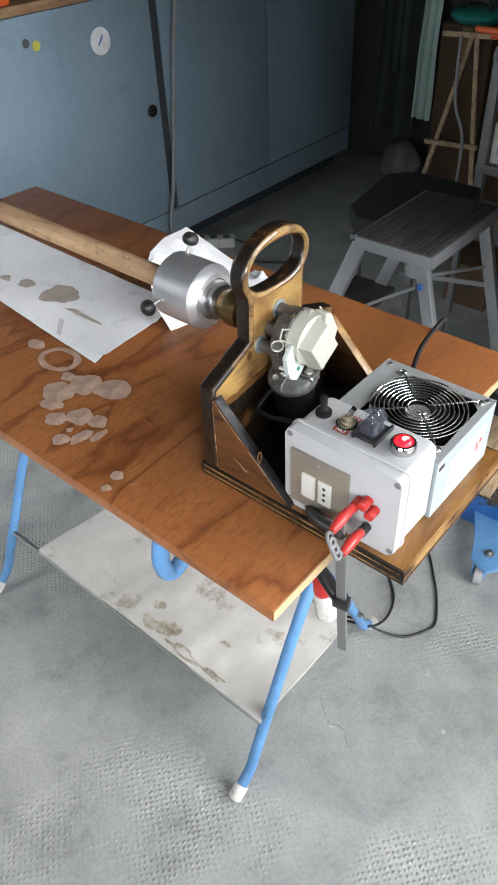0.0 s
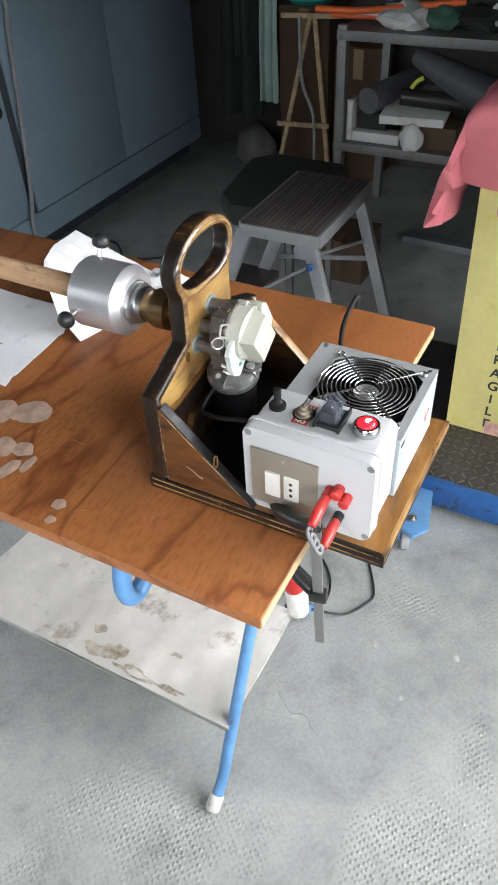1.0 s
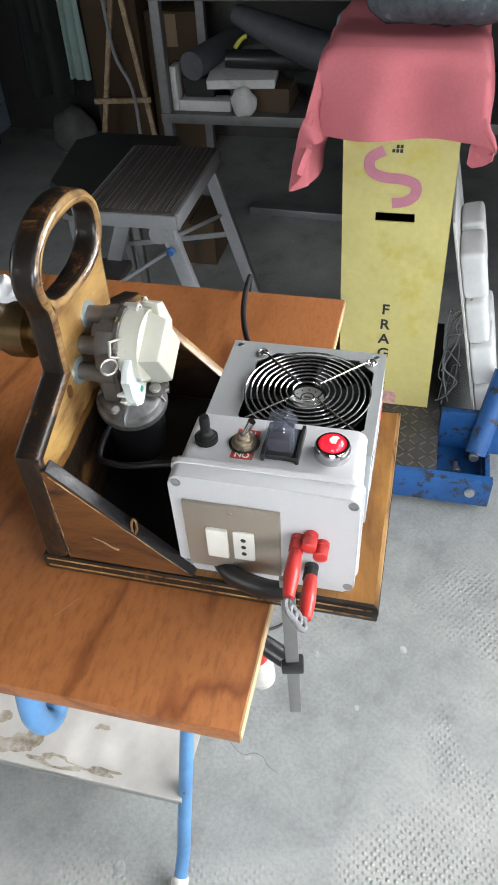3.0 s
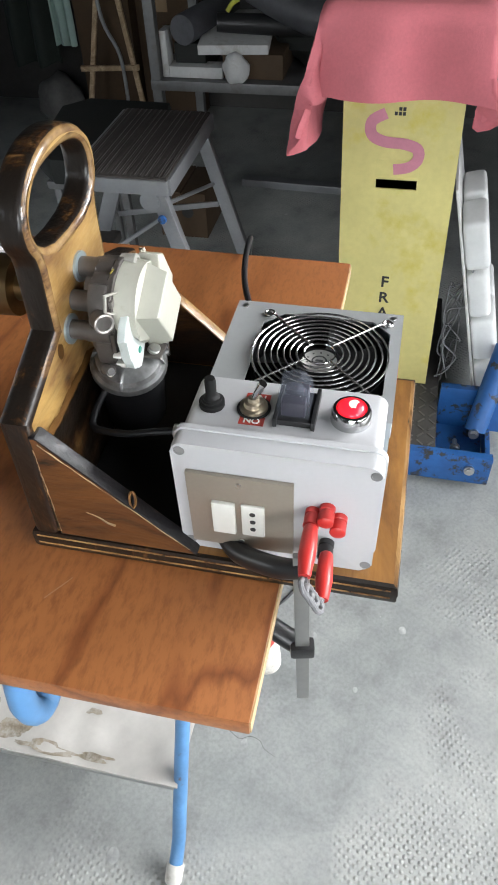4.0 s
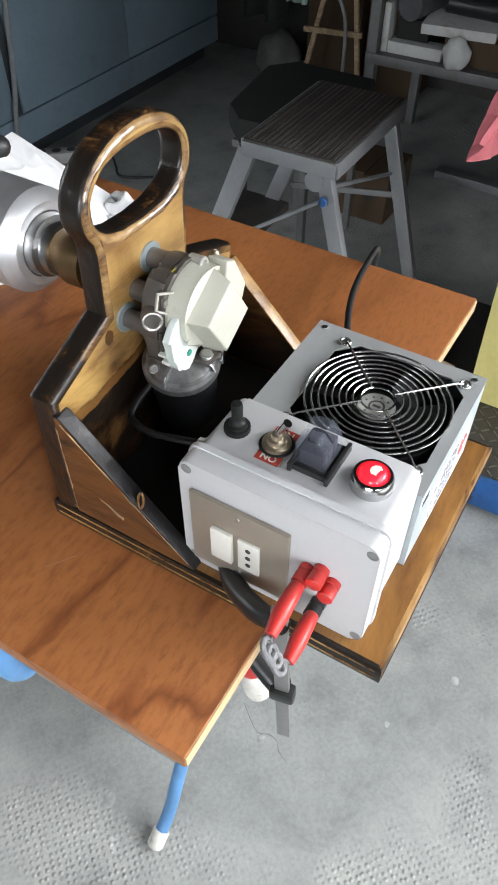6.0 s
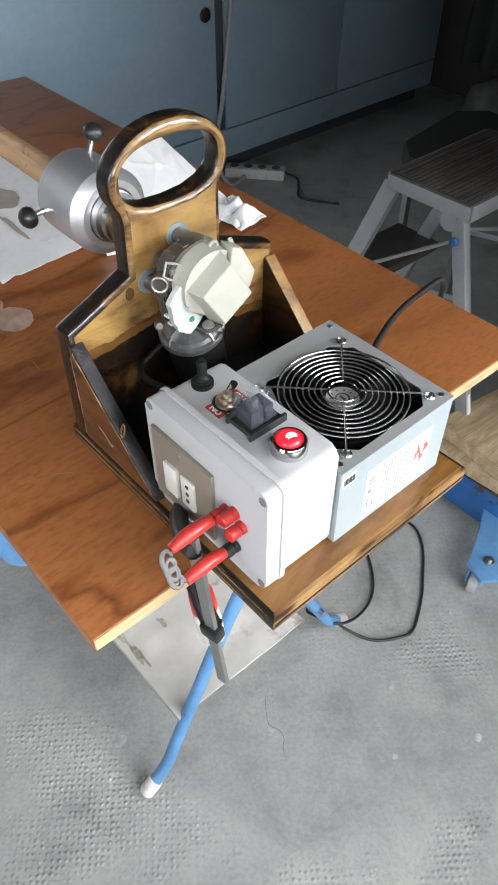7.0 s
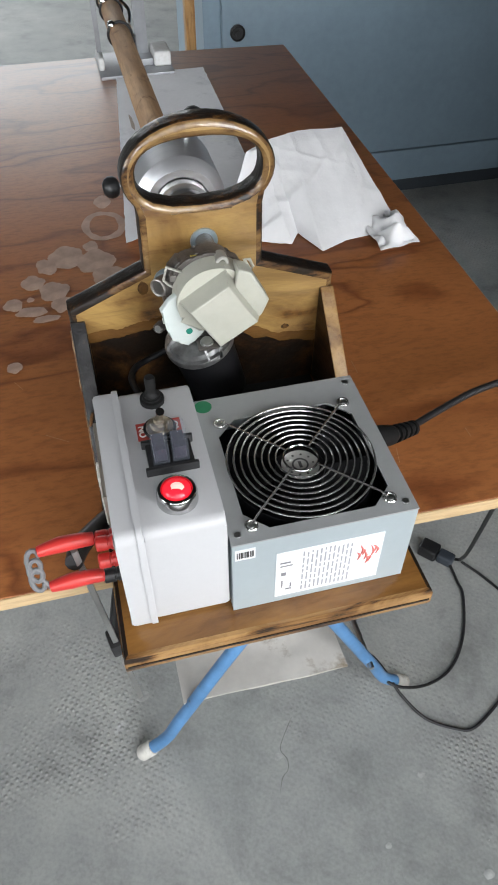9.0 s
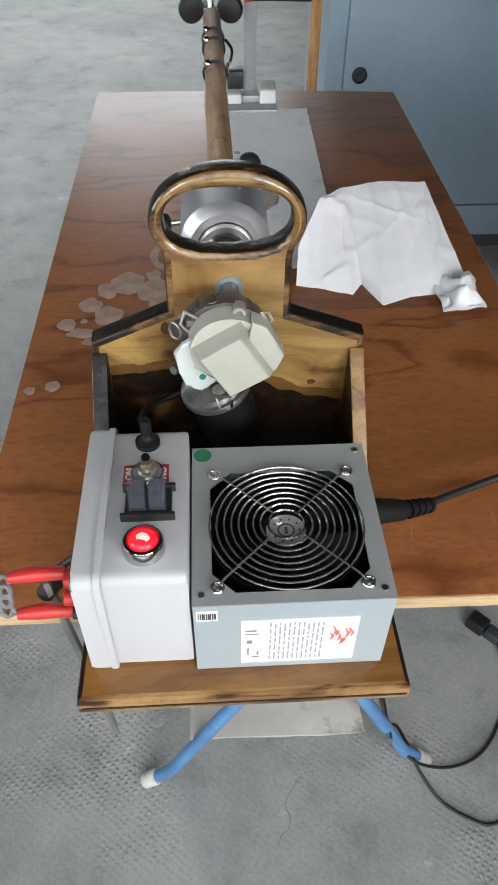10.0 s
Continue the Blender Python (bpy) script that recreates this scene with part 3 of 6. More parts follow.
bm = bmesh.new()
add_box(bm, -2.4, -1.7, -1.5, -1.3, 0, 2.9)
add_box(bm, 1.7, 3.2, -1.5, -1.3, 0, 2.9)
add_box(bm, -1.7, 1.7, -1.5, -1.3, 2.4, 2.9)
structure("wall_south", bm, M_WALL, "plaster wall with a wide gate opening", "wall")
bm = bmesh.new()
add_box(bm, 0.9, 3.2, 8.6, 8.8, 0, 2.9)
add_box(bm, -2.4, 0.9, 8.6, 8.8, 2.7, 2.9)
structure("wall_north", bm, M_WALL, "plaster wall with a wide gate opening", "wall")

# ---- the work table ----
table = thing("work_table", (0.105, 0.7, 0), "varnished brown plywood table on blue folding tube legs", "table")
TX0, TX1, TY0, TY1 = -0.2015, 0.410, 0.0705, 1.317
SAG0 = 0.165       # from here on the plywood droops towards its free long edge


def sag(x):
    return 0.0055 * max(0.0, x - SAG0) / (TX1 - SAG0)


def drooped(bm):
    for v in bm.verts:
        v.co.z -= sag(v.co.x)
    return bm


def out_of_square(bm):
    """The far end was sawn a little wider."""
    for v in bm.verts:
        v.co.x += 0.010 * max(0.0, v.co.x - SAG0) / (TX1 - SAG0) * (v.co.y - TY0) / (TY1 - TY0)
    return bm


def slab(x0, x1, y0, y1, z0, z1, bevel=0.0):
    bm = box(x0, x1, y0, y1, z0, z1, bevel)
    if x0 < SAG0 < x1:
        bmesh.ops.bisect_plane(bm, geom=bm.verts[:] + bm.edges[:] + bm.faces[:], plane_co=(SAG0, 0, 0), plane_no=(1, 0, 0))
    return out_of_square(drooped(bm))


top = part("tabletop", slab(TX0, TX1, TY0, TY1, T - 0.019, T, 0.0012), M_TABLE, table)
part("raw_edge", slab(TX0 + 0.001, TX1 - 0.001, TY0 - 0.0012, TY0 + 0.001, T - 0.0165, T - 0.0015), M_TEDGE, top, "pale bare plywood edge")
part("raw_edge", slab(TX1 - 0.001, TX1 + 0.0012, TY0 + 0.001, TY1 - 0.001, T - 0.0165, T - 0.0015), M_TEDGE, top, "pale bare plywood edge")
for y in (0.245, 1.08):
    dy = 0.012
    for s, yy in ((1, y), (-1, y + dy)):
        cx, k = 0.135, (0.80 if s > 0 else 1.0)
        pts = [(cx - s * 0.262, yy, 0.012), (cx - s * 0.215, yy, 0.055), (cx - s * 0.175, yy, 0.14), (cx - s * 0.02, yy, 0.45), (cx + s * 0.15, yy, 0.66),
               (cx + s * k * 0.27, yy, 0.765), (cx + s * k * 0.318, yy, 0.768), (cx + s * k * 0.332, yy, 0.80), (cx + s * k * 0.325, yy, T - 0.021)]
        leg = part("leg", tube(pts, 0.0115, 12, smooth=6), M_BLUE, table, "blue enamelled steel tube leg")
        part("foot_cap", lathe((cx - s * 0.252, yy, 0.02), (-s * 0.75, 0, -0.6), [(-0.012, 0.013), (-0.01, 0.0145), (0.016, 0.0145), (0.02, 0.012), (0.021, 0)], 16), M_WHITECAP, leg, "dirty white rubber foot cap")
for s in (-1, 1):
    part("cross_bar", tube([(0.135 - s * 0.168, 0.236, 0.158), (0.135 - s * 0.168, 1.10, 0.158)], 0.006, 8), M_STEEL, table, "thin rusty cross bar")

# the board lying low between the legs
def board_z(x, y):
    u, v = (x + 0.04) / 0.30, (y - 0.247) / 0.71
    return 0.1732 + 0.012 * math.sin(v * 3.1) * (1 - u) + 0.008 * n3(x * 6, y * 6) + 0.0035 * n3(x * 13 + y * 9, y * 22 - x * 8)


def board_at(u, v):
    x = -0.04 + u * (0.30 - 0.04 * v)
    y = 0.247 + v * 0.71 + (0.0 if v < 0.5 else -0.03 * u)
    return (x, y, board_z(x, y) - 0.0012)


bm = sheet(24, 56, board_at)
thicken(bm, 0.006)
lower = single("lower_board", bm, M_BOARD, "dirty white laminate board resting between the table legs", "board")

# ---- paper and tissue on the table ----
def paper_at(u, v):
    x = -0.010 + 0.060 * v + u * (0.215 - 0.043 * v) + 0.0015 * n3(v * 40, 3.0)
    y = 0.587 + v * 0.618 + 0.016 * u * (1 - v) + 0.004 * n3(u * 14, 9.0) * (1 - v) ** 6
    return (x, y, T + 0.0016 + 0.0012 * (1 + n3(x * 14, y * 9)) + (0.004 * (1 - v) ** 8) * (1 + n3(x * 60, 0)))


bm = sheet(22, 60, paper_at)
thicken(bm, 0.0004)
paper = single("paper_strip", bm, M_PAPER, "long strip of white paper lying along the table", "paper")


def blob(cx, cy, rx, ry, z, seed, n=30, rough=0.25):
    bm = bmesh.new()
    pts = []
    for k in range(n):
        a = 2 * math.pi * k / n
        r = 1 + rough * n3(math.cos(a) * 1.1 + seed, math.sin(a) * 1.1, seed) + 0.25 * rough * n3(math.cos(a) * 5 + seed, math.sin(a) * 5, seed)
        pts.append(bm.verts.new((cx + rx * r * math.cos(a), cy + ry * r * math.sin(a), z)))
    bm.faces.new(pts)
    return bm


def along(poly, t):
    """The place at t (0 to 1) on an open polyline."""
    seg = [math.dist(p, q) for p, q in zip(poly, poly[1:])]
    d = t * sum(seg)
    for p, q, s in zip(poly, poly[1:], seg):
        if d <= s or q is poly[-1]:
            k = min(1.0, d / s)
            return Vector(p).lerp(Vector(q), k)
        d -= s


NEAR_ = [(0.135, 0.561, 0), (0.180, 0.546, 0), (0.208, 0.536, 0), (0.224, 0.562, 0), (0.244, 0.511, 0), (0.285, 0.532, 0), (0.322, 0.538, 0), (0.372, 0.565, 0)]
FAR_ = [(0.170, 0.640, 0.083), (0.205, 0.668, 0.086), (0.26, 0.694, 0.084), (0.329, 0.702, 0.080)]
LEFT_, RIGHT_ = [(0.135, 0.561, 0), (0.140, 0.60, 0.035), (0.170, 0.640, 0.083)], [(0.372, 0.565, 0), (0.356, 0.62, 0.030), (0.329, 0.702, 0.080)]
random.seed(33)
CREASE = [(random.uniform(0, math.pi), random.uniform(0.14, 0.37), random.uniform(0.54, 0.70), random.uniform(0.0015, 0.005), random.uniform(0.005, 0.014), random.uniform(0.03, 0.09)) for _ in range(26)]


M_RUST = mat("brown_worn_patch", (0.38, 0.32, 0.23), 0.8, grain=70, patch=22, vary=0.4, dirt=(0.52, 0.49, 0.44), dirt_at=(0.40, 0.66), bump=0.2)


def patch_on(fn, cx, cy, rx, ry, seed, n=36):
    """A flat stain that follows the sheet fn over x and y."""
    bm = blob(cx, cy, rx, ry, 0.0, seed, n, 0.9)
    for v in bm.verts:
        v.co.z = fn(v.co.x, v.co.y)
    return bm


for k, (x, y, rx, ry) in enumerate(((-0.014, 0.57, 0.014, 0.030), (0.002, 0.535, 0.018, 0.022), (-0.024, 0.47, 0.008, 0.05), (0.03, 0.60, 0.010, 0.014), (-0.022, 0.39, 0.006, 0.03), (0.05, 0.42, 0.006, 0.010))):
    part("worn_patch", patch_on(board_z, x, y, rx, ry, 2.7 * k), M_RUST, lower, "brown worn stain")
M_CHIP = mat("pale_floor_fleck", (0.47, 0.48, 0.47), 0.7, grain=80, patch=40, vary=0.25)
bm = bmesh.new()
random.seed(77)
flecks = [(-0.113, 0.357, 0.012), (0.117, 0.18, 0.008), (0.365, 0.085, 0.007), (0.41, -0.094, 0.009), (0.60, 0.113, 0.008), (-0.14, 0.46, 0.006), (-0.378, 0.32, 0.008), (0.262, -0.011, 0.006)]
flecks += [(random.uniform(-0.8, 0.8), random.uniform(-0.2, 1.6), random.uniform(0.001, 0.0028)) for _ in range(46)]
for k, (x, y, r) in enumerate(flecks):
    pts = [bm.verts.new((x + r * (0.8 + 0.5 * random.random()) * math.cos(2 * math.pi * j / 9), y + r * (0.6 + 0.5 * random.random()) * math.sin(2 * math.pi * j / 9), 0.0012)) for j in range(9)]
    tip = bm.verts.new((x, y, 0.0012 + 0.25 * r))
    for j in range(9):
        bm.faces.new((pts[j], pts[(j + 1) % 9], tip))
crack = [(0.164, 0.248), (0.143, 0.223), (0.124, 0.193), (0.132, 0.172), (0.127, 0.152), (0.114, 0.142), (0.103, 0.118)]
single("floor_crack", tube([(x, y, 0.0) for x, y in crack], [0.0001, 0.0005, 0.0004, 0.0006, 0.0004, 0.0005, 0.0001], 5, smooth=3), mat("dirt_in_a_crack", (0.10, 0.10, 0.095), 0.9), "thin hairline crack in the cement", "crack", kind="stuff")
single("floor_flecks", bm, M_CHIP, "pale paint flecks and crumbs scattered on the cement", "flecks", kind="stuff", at=(0, 0, 0))


def tissue_at(u, v):
    n_, f_, l_, r_ = along(NEAR_, u), along(FAR_, u), along(LEFT_, v), along(RIGHT_, v)
    c = [Vector(p) for p in (NEAR_[0], NEAR_[-1], FAR_[0], FAR_[-1])]
    p = (1 - v) * n_ + v * f_ + (1 - u) * l_ + u * r_ - ((1 - u) * (1 - v) * c[0] + u * (1 - v) * c[1] + (1 - u) * v * c[2] + u * v * c[3])
    h = 0.004 + 0.003 * n3(p.x * 9, p.y * 9)
    for a, cx, cy, hh, w, ll in CREASE:
        dx, dy = p.x - cx, p.y - cy
        s, t = dx * math.cos(a) + dy * math.sin(a), -dx * math.sin(a) + dy * math.cos(a)
        h += hh * max(0.0, 1 - abs(t) / w) * max(0.0, 1 - abs(s) / ll)
    edge = min(u, 1 - u, v, 1 - v)
    return (p.x, p.y, T + 0.001 + p.z + h * min(1, 0.3 + edge * 6))


bm = sheet(70, 80, tissue_at)
thicken(bm, 0.0005)
single("paper_towel", drooped(bm), M_TISSUE, "creased white paper towel curling up from the table", "paper towel", angle=12)


def wad_at(u, v):
    x = 0.318 + u * 0.062
    y = 0.488 + v * 0.085 + 0.012 * u
    f = abs(n3(x * 34, y * 34, 7)) * 0.036
    edge = min(u, 1 - u, v, 1 - v)
    return (x + 0.01 * n3(y * 40, x * 9), y + 0.008 * n3(x * 40, 4), T + 0.006 + f * min(1, 0.15 + edge * 5))


bm = sheet(22, 22, wad_at)
thicken(bm, 0.0006)
single("crumpled_tissue", drooped(bm), M_TISSUE, "crumpled wad of white tissue on the table edge", "tissue")

# ---- the motor stand: base board, shield with its handle, two side panels ----
stand = thing("motor_stand", (0.035, 0.13, T), "scorched and varnished wooden stand with carrying handle", "motor stand")
SX0, SX1, YF, YB = -0.087, 0.157, 0.253, 0.277
bm = prism([(SX0 - 0.001, -0.021), (SX1 + 0.004, -0.021), (SX1 + 0.001, YB + 0.002), (SX0 - 0.001, YB + 0.002)], "z", T + 0.001, B, 0.004, rim=1)
bmesh.ops.recalc_face_normals(bm, faces=bm.faces)
bm.normal_update()
for f in bm.faces:
    if f.normal.y < -0.25 and f.normal.z > -0.75:
        f.material_index = 2
part("base_board", bm, [M_BURNX, M_CHAR, M_PLYRIM], stand, "scorched varnished base board with charred edges")
part("base_ply", box(SX0 + 0.001, SX1 + 0.002, -0.0216, -0.0200, T + 0.0085, T + 0.0105), M_CHAR, stand, "dark glue line in the board's edge")
for z in (T + 0.0075, T + 0.0165):
    part("ply_line", box(SX0 - 0.0015, SX0 - 0.0007, -0.016, YB - 0.002, z, z + 0.0016), M_PLYRIM, stand, "thin golden ply line")


def arc(cx, cz, rx, rz, a0, a1, n):
    return [(cx + rx * math.cos(radians(a0 + (a1 - a0) * k / n)), cz + rz * math.sin(radians(a0 + (a1 - a0) * k / n))) for k in range(n + 1)]


LEAN_IN = 0.03     # the plate leans a little towards the motor


def shield():
    """The upright plate: shoulders, neck and a loop handle, cut through."""
    bm = bmesh.new()
    hx, hz = 0.0355, 1.119
    outer = arc(hx, hz, 0.0625, 0.044, -30, 210, 26)

    def oval(deg):
        c, q = math.cos(radians(deg)), math.sin(radians(deg))
        return (hx + 0.0505 * math.copysign(abs(c) ** 0.8, c), hz + 0.0015 + 0.0272 * math.copysign(abs(q) ** 0.8, q))

    inner = [oval(-30 + 240 * k / 26) for k in range(27)] + [oval(a) for a in (226, 248, 270, 292, 314)]
    outer_full = outer + [(hx - 0.0525 + 0.02625 * k, 1.088) for k in range(5)]
    n = len(inner)

    def ring(poly, y):
        return [bm.verts.new((x, y, z)) for x, z in poly]

    of, ob_, if_, ib = ring(outer_full, YF), ring(outer_full, YB), ring(inner, YF), ring(inner, YB)
    for k in range(n):
        j = (k + 1) % n
        bm.faces.new((of[k], of[j], if_[j], if_[k]))
        bm.faces.new((ob_[j], ob_[k], ib[k], ib[j]))
        bm.faces.new((if_[k], if_[j], ib[j], ib[k])).material_index = 1
        if not 27 <= k < 31:
            bm.faces.new((of[j], of[k], ob_[k], ob_[j])).material_index = 1
    body = [(-0.0175, 1.038), (SX0, 1.007), (SX0, B), (SX1, B), (SX1, 1.007), (0.0885, 1.033)]
    bf, bb = ring(body, YF), ring(body, YB)
    bm.faces.new([of[27]] + bf + of[31:27:-1])
    bm.faces.new(([ob_[27]] + bb + ob_[31:27:-1])[::-1])
    ef, eb = [of[27]] + bf + [of[31]], [ob_[27]] + bb + [ob_[31]]
    for k in range(len(ef) - 1):
        bm.faces.new((ef[k], ef[k + 1], eb[k + 1], eb[k])).material_index = 1
    bmesh.ops.recalc_face_normals(bm, faces=bm.faces)
    edges = [e for e in bm.edges if len(e.link_faces) == 2 and e.link_faces[0].material_index != e.link_faces[1].material_index]
    bmesh.ops.bevel(bm, geom=edges, offset=0.0065, segments=5, profile=0.5, affect="EDGES", material=2)
    bm.normal_update()
    for f in bm.faces:
        if f.material_index == 2:
            f.material_index = 2 if f.normal.y < -0.70 else 1
    for v in bm.verts:
        v.co.y -= LEAN_IN * (v.co.z - B)
    return bm


part("shield", shield(), [M_BURN, M_CHAR, M_BEVEL], stand, "tall scorched pine plate with a loop handle")
for x0, x1 in ((SX0, SX0 + 0.013), (SX1 - 0.013, SX1)):
    bm = prism([(YF - 0.0005, B + 0.0005), (YF - 0.0005, 0.995), (YF - 0.006, 0.996), (0.139, B + 0.004), (0.137, B + 0.0005)], "x", x0, x1, 0.0015, rim=1)
    bmesh.ops.recalc_face_normals(bm, faces=bm.faces)
    bm.normal_update()
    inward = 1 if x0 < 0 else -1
    # inner faces take the darker wood: char plus the shade between the panels
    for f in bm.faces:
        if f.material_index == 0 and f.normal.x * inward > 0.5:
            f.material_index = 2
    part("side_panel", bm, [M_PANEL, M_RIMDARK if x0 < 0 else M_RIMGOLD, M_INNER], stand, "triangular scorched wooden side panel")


def burn_shade_edge(x, lift):
    """Height across the plate of the torch's burn and the shade painted with it."""
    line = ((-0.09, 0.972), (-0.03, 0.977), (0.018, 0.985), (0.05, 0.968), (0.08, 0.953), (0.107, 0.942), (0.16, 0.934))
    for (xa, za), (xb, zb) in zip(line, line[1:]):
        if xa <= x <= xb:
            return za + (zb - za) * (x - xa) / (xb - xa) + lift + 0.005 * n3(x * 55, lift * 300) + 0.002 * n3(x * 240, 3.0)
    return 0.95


def burn_shade_zone(lift, proud):
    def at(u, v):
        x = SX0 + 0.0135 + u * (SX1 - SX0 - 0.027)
        z = B + 0.001 + v * (burn_shade_edge(x, lift) - B - 0.001)
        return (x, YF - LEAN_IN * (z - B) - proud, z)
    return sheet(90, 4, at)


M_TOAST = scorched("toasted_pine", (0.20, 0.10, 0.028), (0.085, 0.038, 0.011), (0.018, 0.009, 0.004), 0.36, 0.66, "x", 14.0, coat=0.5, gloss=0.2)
# two sheets colour the lower plate: scorch together with the power supply's shade
part("toast_shade_zone", burn_shade_zone(0.007, 0.0005), M_TOAST, stand, "brown toasted and shaded wood above the burn")
part("char_shade_zone", burn_shade_zone(-0.003, 0.0009), M_INNER, stand, "black torch burn and painted shade on the lower plate")

M_FRAY = mat("frayed_pale_wood", (0.30, 0.20, 0.105), 0.6, grain=160, patch=60, vary=0.4)
random.seed(21)
for p, q, r in (((-0.0877, 0.246, 0.990), (-0.0877, 0.142, 0.8915), 0.0006), ((-0.0877, 0.2505, 0.984), (-0.0877, 0.2505, 0.890), 0.0005)):
    pts = [Vector(p).lerp(Vector(q), k / 24) + Vector((0, random.uniform(-0.0004, 0.0004), random.uniform(-0.0004, 0.0004))) for k in range(25)]
    part("frayed_edge", tube(pts, [r * random.uniform(0.1, 1.2) for _ in pts], 6), M_FRAY, stand, "pale frayed edge of the side panel")
bm = tube([(-0.0835 + 0.002 * math.sin(2 * math.pi * k / 14), 0.1835 + 0.0024 * math.cos(2 * math.pi * k / 14), 0.9385 + 0.0068 * math.sin(2 * math.pi * k / 14)) for k in range(14)], 0.0011, 7, closed=True)
part("splinter", bm, M_TOAST, stand, "raised curl of split wood on the panel's rim")
part("scratch", tube([(-0.0872, 0.223, 0.919), (-0.0873, 0.214, 0.9155), (-0.0873, 0.207, 0.910), (-0.0873, 0.201, 0.908)], [0.0002, 0.0006, 0.0009, 0.0012], 6, smooth=3), M_FRAY, stand, "pale scratch")

M_KNOT = mat("brown_pine_knot", (0.12, 0.055, 0.015), 0.35, grain=160, patch=60, vary=0.4, coat=0.8, dirt=(0.03, 0.014, 0.006), dirt_at=(0.5, 0.62))
for x, z, rx, rz in ((-0.0195, 1.0215, 0.0048, 0.0066), (0.112, 0.955, 0.004, 0.003), (-0.052, 0.962, 0.003, 0.004)):
    bm = bmesh.new()
    y = YF - LEAN_IN * (z - B) - 0.0004
    bm.faces.new([bm.verts.new((x + rx * (1 + 0.2 * n3(k * 0.9, x * 50)) * math.cos(2 * math.pi * k / 18), y, z + rz * (1 + 0.2 * n3(k * 0.9, 5.0)) * math.sin(2 * math.pi * k / 18))) for k in range(18)])
    part("knot", bm, M_KNOT, stand, "dark brown pine knot")

# ---- the power supply ----
psu = thing("power_supply", (0.07, 0.075, B), "grey steel computer power supply with a round fan grille", "power supply")
PX0, PX1, PY0, PY1, PZ = 0.001, 0.141, 0.0, 0.150, 0.971
bm = box(PX0, PX1, PY0, PY1, B + 0.0005, PZ - 0.0015)
bmesh.ops.delete(bm, geom=[f for f in bm.faces if f.normal.z > 0.9 or min(v.co.z for v in f.verts) > PZ - 0.002], context="FACES_ONLY")
bmesh.ops.recalc_face_normals(bm, faces=bm.faces)
thicken(bm, 0.0009)
part("case", bm, M_PSUSIDE, psu, "pale grey sheet steel case")
FX, FY, FR = 0.0708, 0.0652, 0.058


def lid_with_hole():
    """The top sheet with its eight-cornered fan opening."""
    bm = bmesh.new()
    out = [(PX0 - 0.0004, PY0 - 0.0004), (PX1 + 0.0004, PY0 - 0.0004), (PX1 + 0.0004, PY1), (PX0 - 0.0004, PY1)]
    c, d = 0.056, 0.040
    hole = [(FX - d, FY - c), (FX + d, FY - c), (FX + c, FY - d), (FX + c, FY + d), (FX + d, FY + c), (FX - d, FY + c), (FX - c, FY + d), (FX - c, FY - d)]
    o = [bm.verts.new((x, y, PZ)) for x, y in out]
    h = [bm.verts.new((x, y, PZ)) for x, y in hole]
    for k, (a, b) in enumerate(((0, 1), (2, 3), (4, 5), (6, 7))):
        bm.faces.new((o[k], o[(k + 1) % 4], h[b], h[a]))
        bm.faces.new((o[(k + 1) % 4], h[(b + 1) % 8], h[b]))
    bmesh.ops.recalc_face_normals(bm, faces=bm.faces)
    if bm.faces[:][0].normal.z < 0:
        bmesh.ops.reverse_faces(bm, faces=bm.faces)
    thicken(bm, 0.0014)
    return bm


part("top_sheet", lid_with_hole(), M_PSU, psu, "plated steel top sheet")
fan = part("fan", box(PX0 + 0.004, PX1 - 0.004, PY0 + 0.004, PY1 - 0.012, PZ - 0.032, PZ - 0.028), M_FANBL, psu, "black cooling fan at rest")
part("shroud", lathe((FX, FY, PZ - 0.0285), (0, 0, 1), [(0, 0.0572), (0.026, 0.0572), (0.026, 0.0578), (0, 0.0578)], 40), M_FANBL, fan)
for k in range(7):
    a = 2 * math.pi * k / 7
    bm = bmesh.new()
    bm.faces.new([bm.verts.new((FX + r * math.cos(a + w), FY + r * math.sin(a + w), PZ - 0.020 + hgt)) for r, w, hgt in ((0.019, 0.0, 0.0), (0.0545, 0.25, 0.0), (0.0545, 0.85, 0.014), (0.019, 0.75, 0.012))])
    part("blade", bm, M_FANBL, fan)
part("hub", lathe((FX, FY, PZ - 0.024), (0, 0, 1), [(0, 0.02), (0.018, 0.0195), (0.019, 0.018), (0.019, 0)], 28), M_FANBL, fan)
part("hub_label", lathe((FX, FY, PZ - 0.0049), (0, 0, 1), [(0, 0.015), (0.0003, 0.015), (0.0003, 0)], 24), mat("grey_hub_label", (0.60, 0.60, 0.57), 0.32, 0.35), fan, "round grey hub label")
bm = lathe((FX, FY, PZ - 0.0047), (0, 0, 1), [(0, 0.0052), (0.0003, 0.0052), (0.0003, 0.0066), (0, 0.0066)], 28)
add_box(bm, FX - 0.0012, FX + 0.0012, FY - 0.0032, FY + 0.0032, PZ - 0.0047, PZ - 0.0044)
for k in range(10):
    c_, q_ = math.cos(2 * math.pi * k / 10), math.sin(2 * math.pi * k / 10)
    add_box(bm, FX + 0.0105 * c_ - 0.0008, FX + 0.0105 * c_ + 0.0008, FY + 0.0105 * q_ - 0.0008, FY + 0.0105 * q_ + 0.0008, PZ - 0.0047, PZ - 0.0044)
part("label_print", bm, mat("grey_label_ink", (0.1, 0.1, 0.1), 0.6), fan)
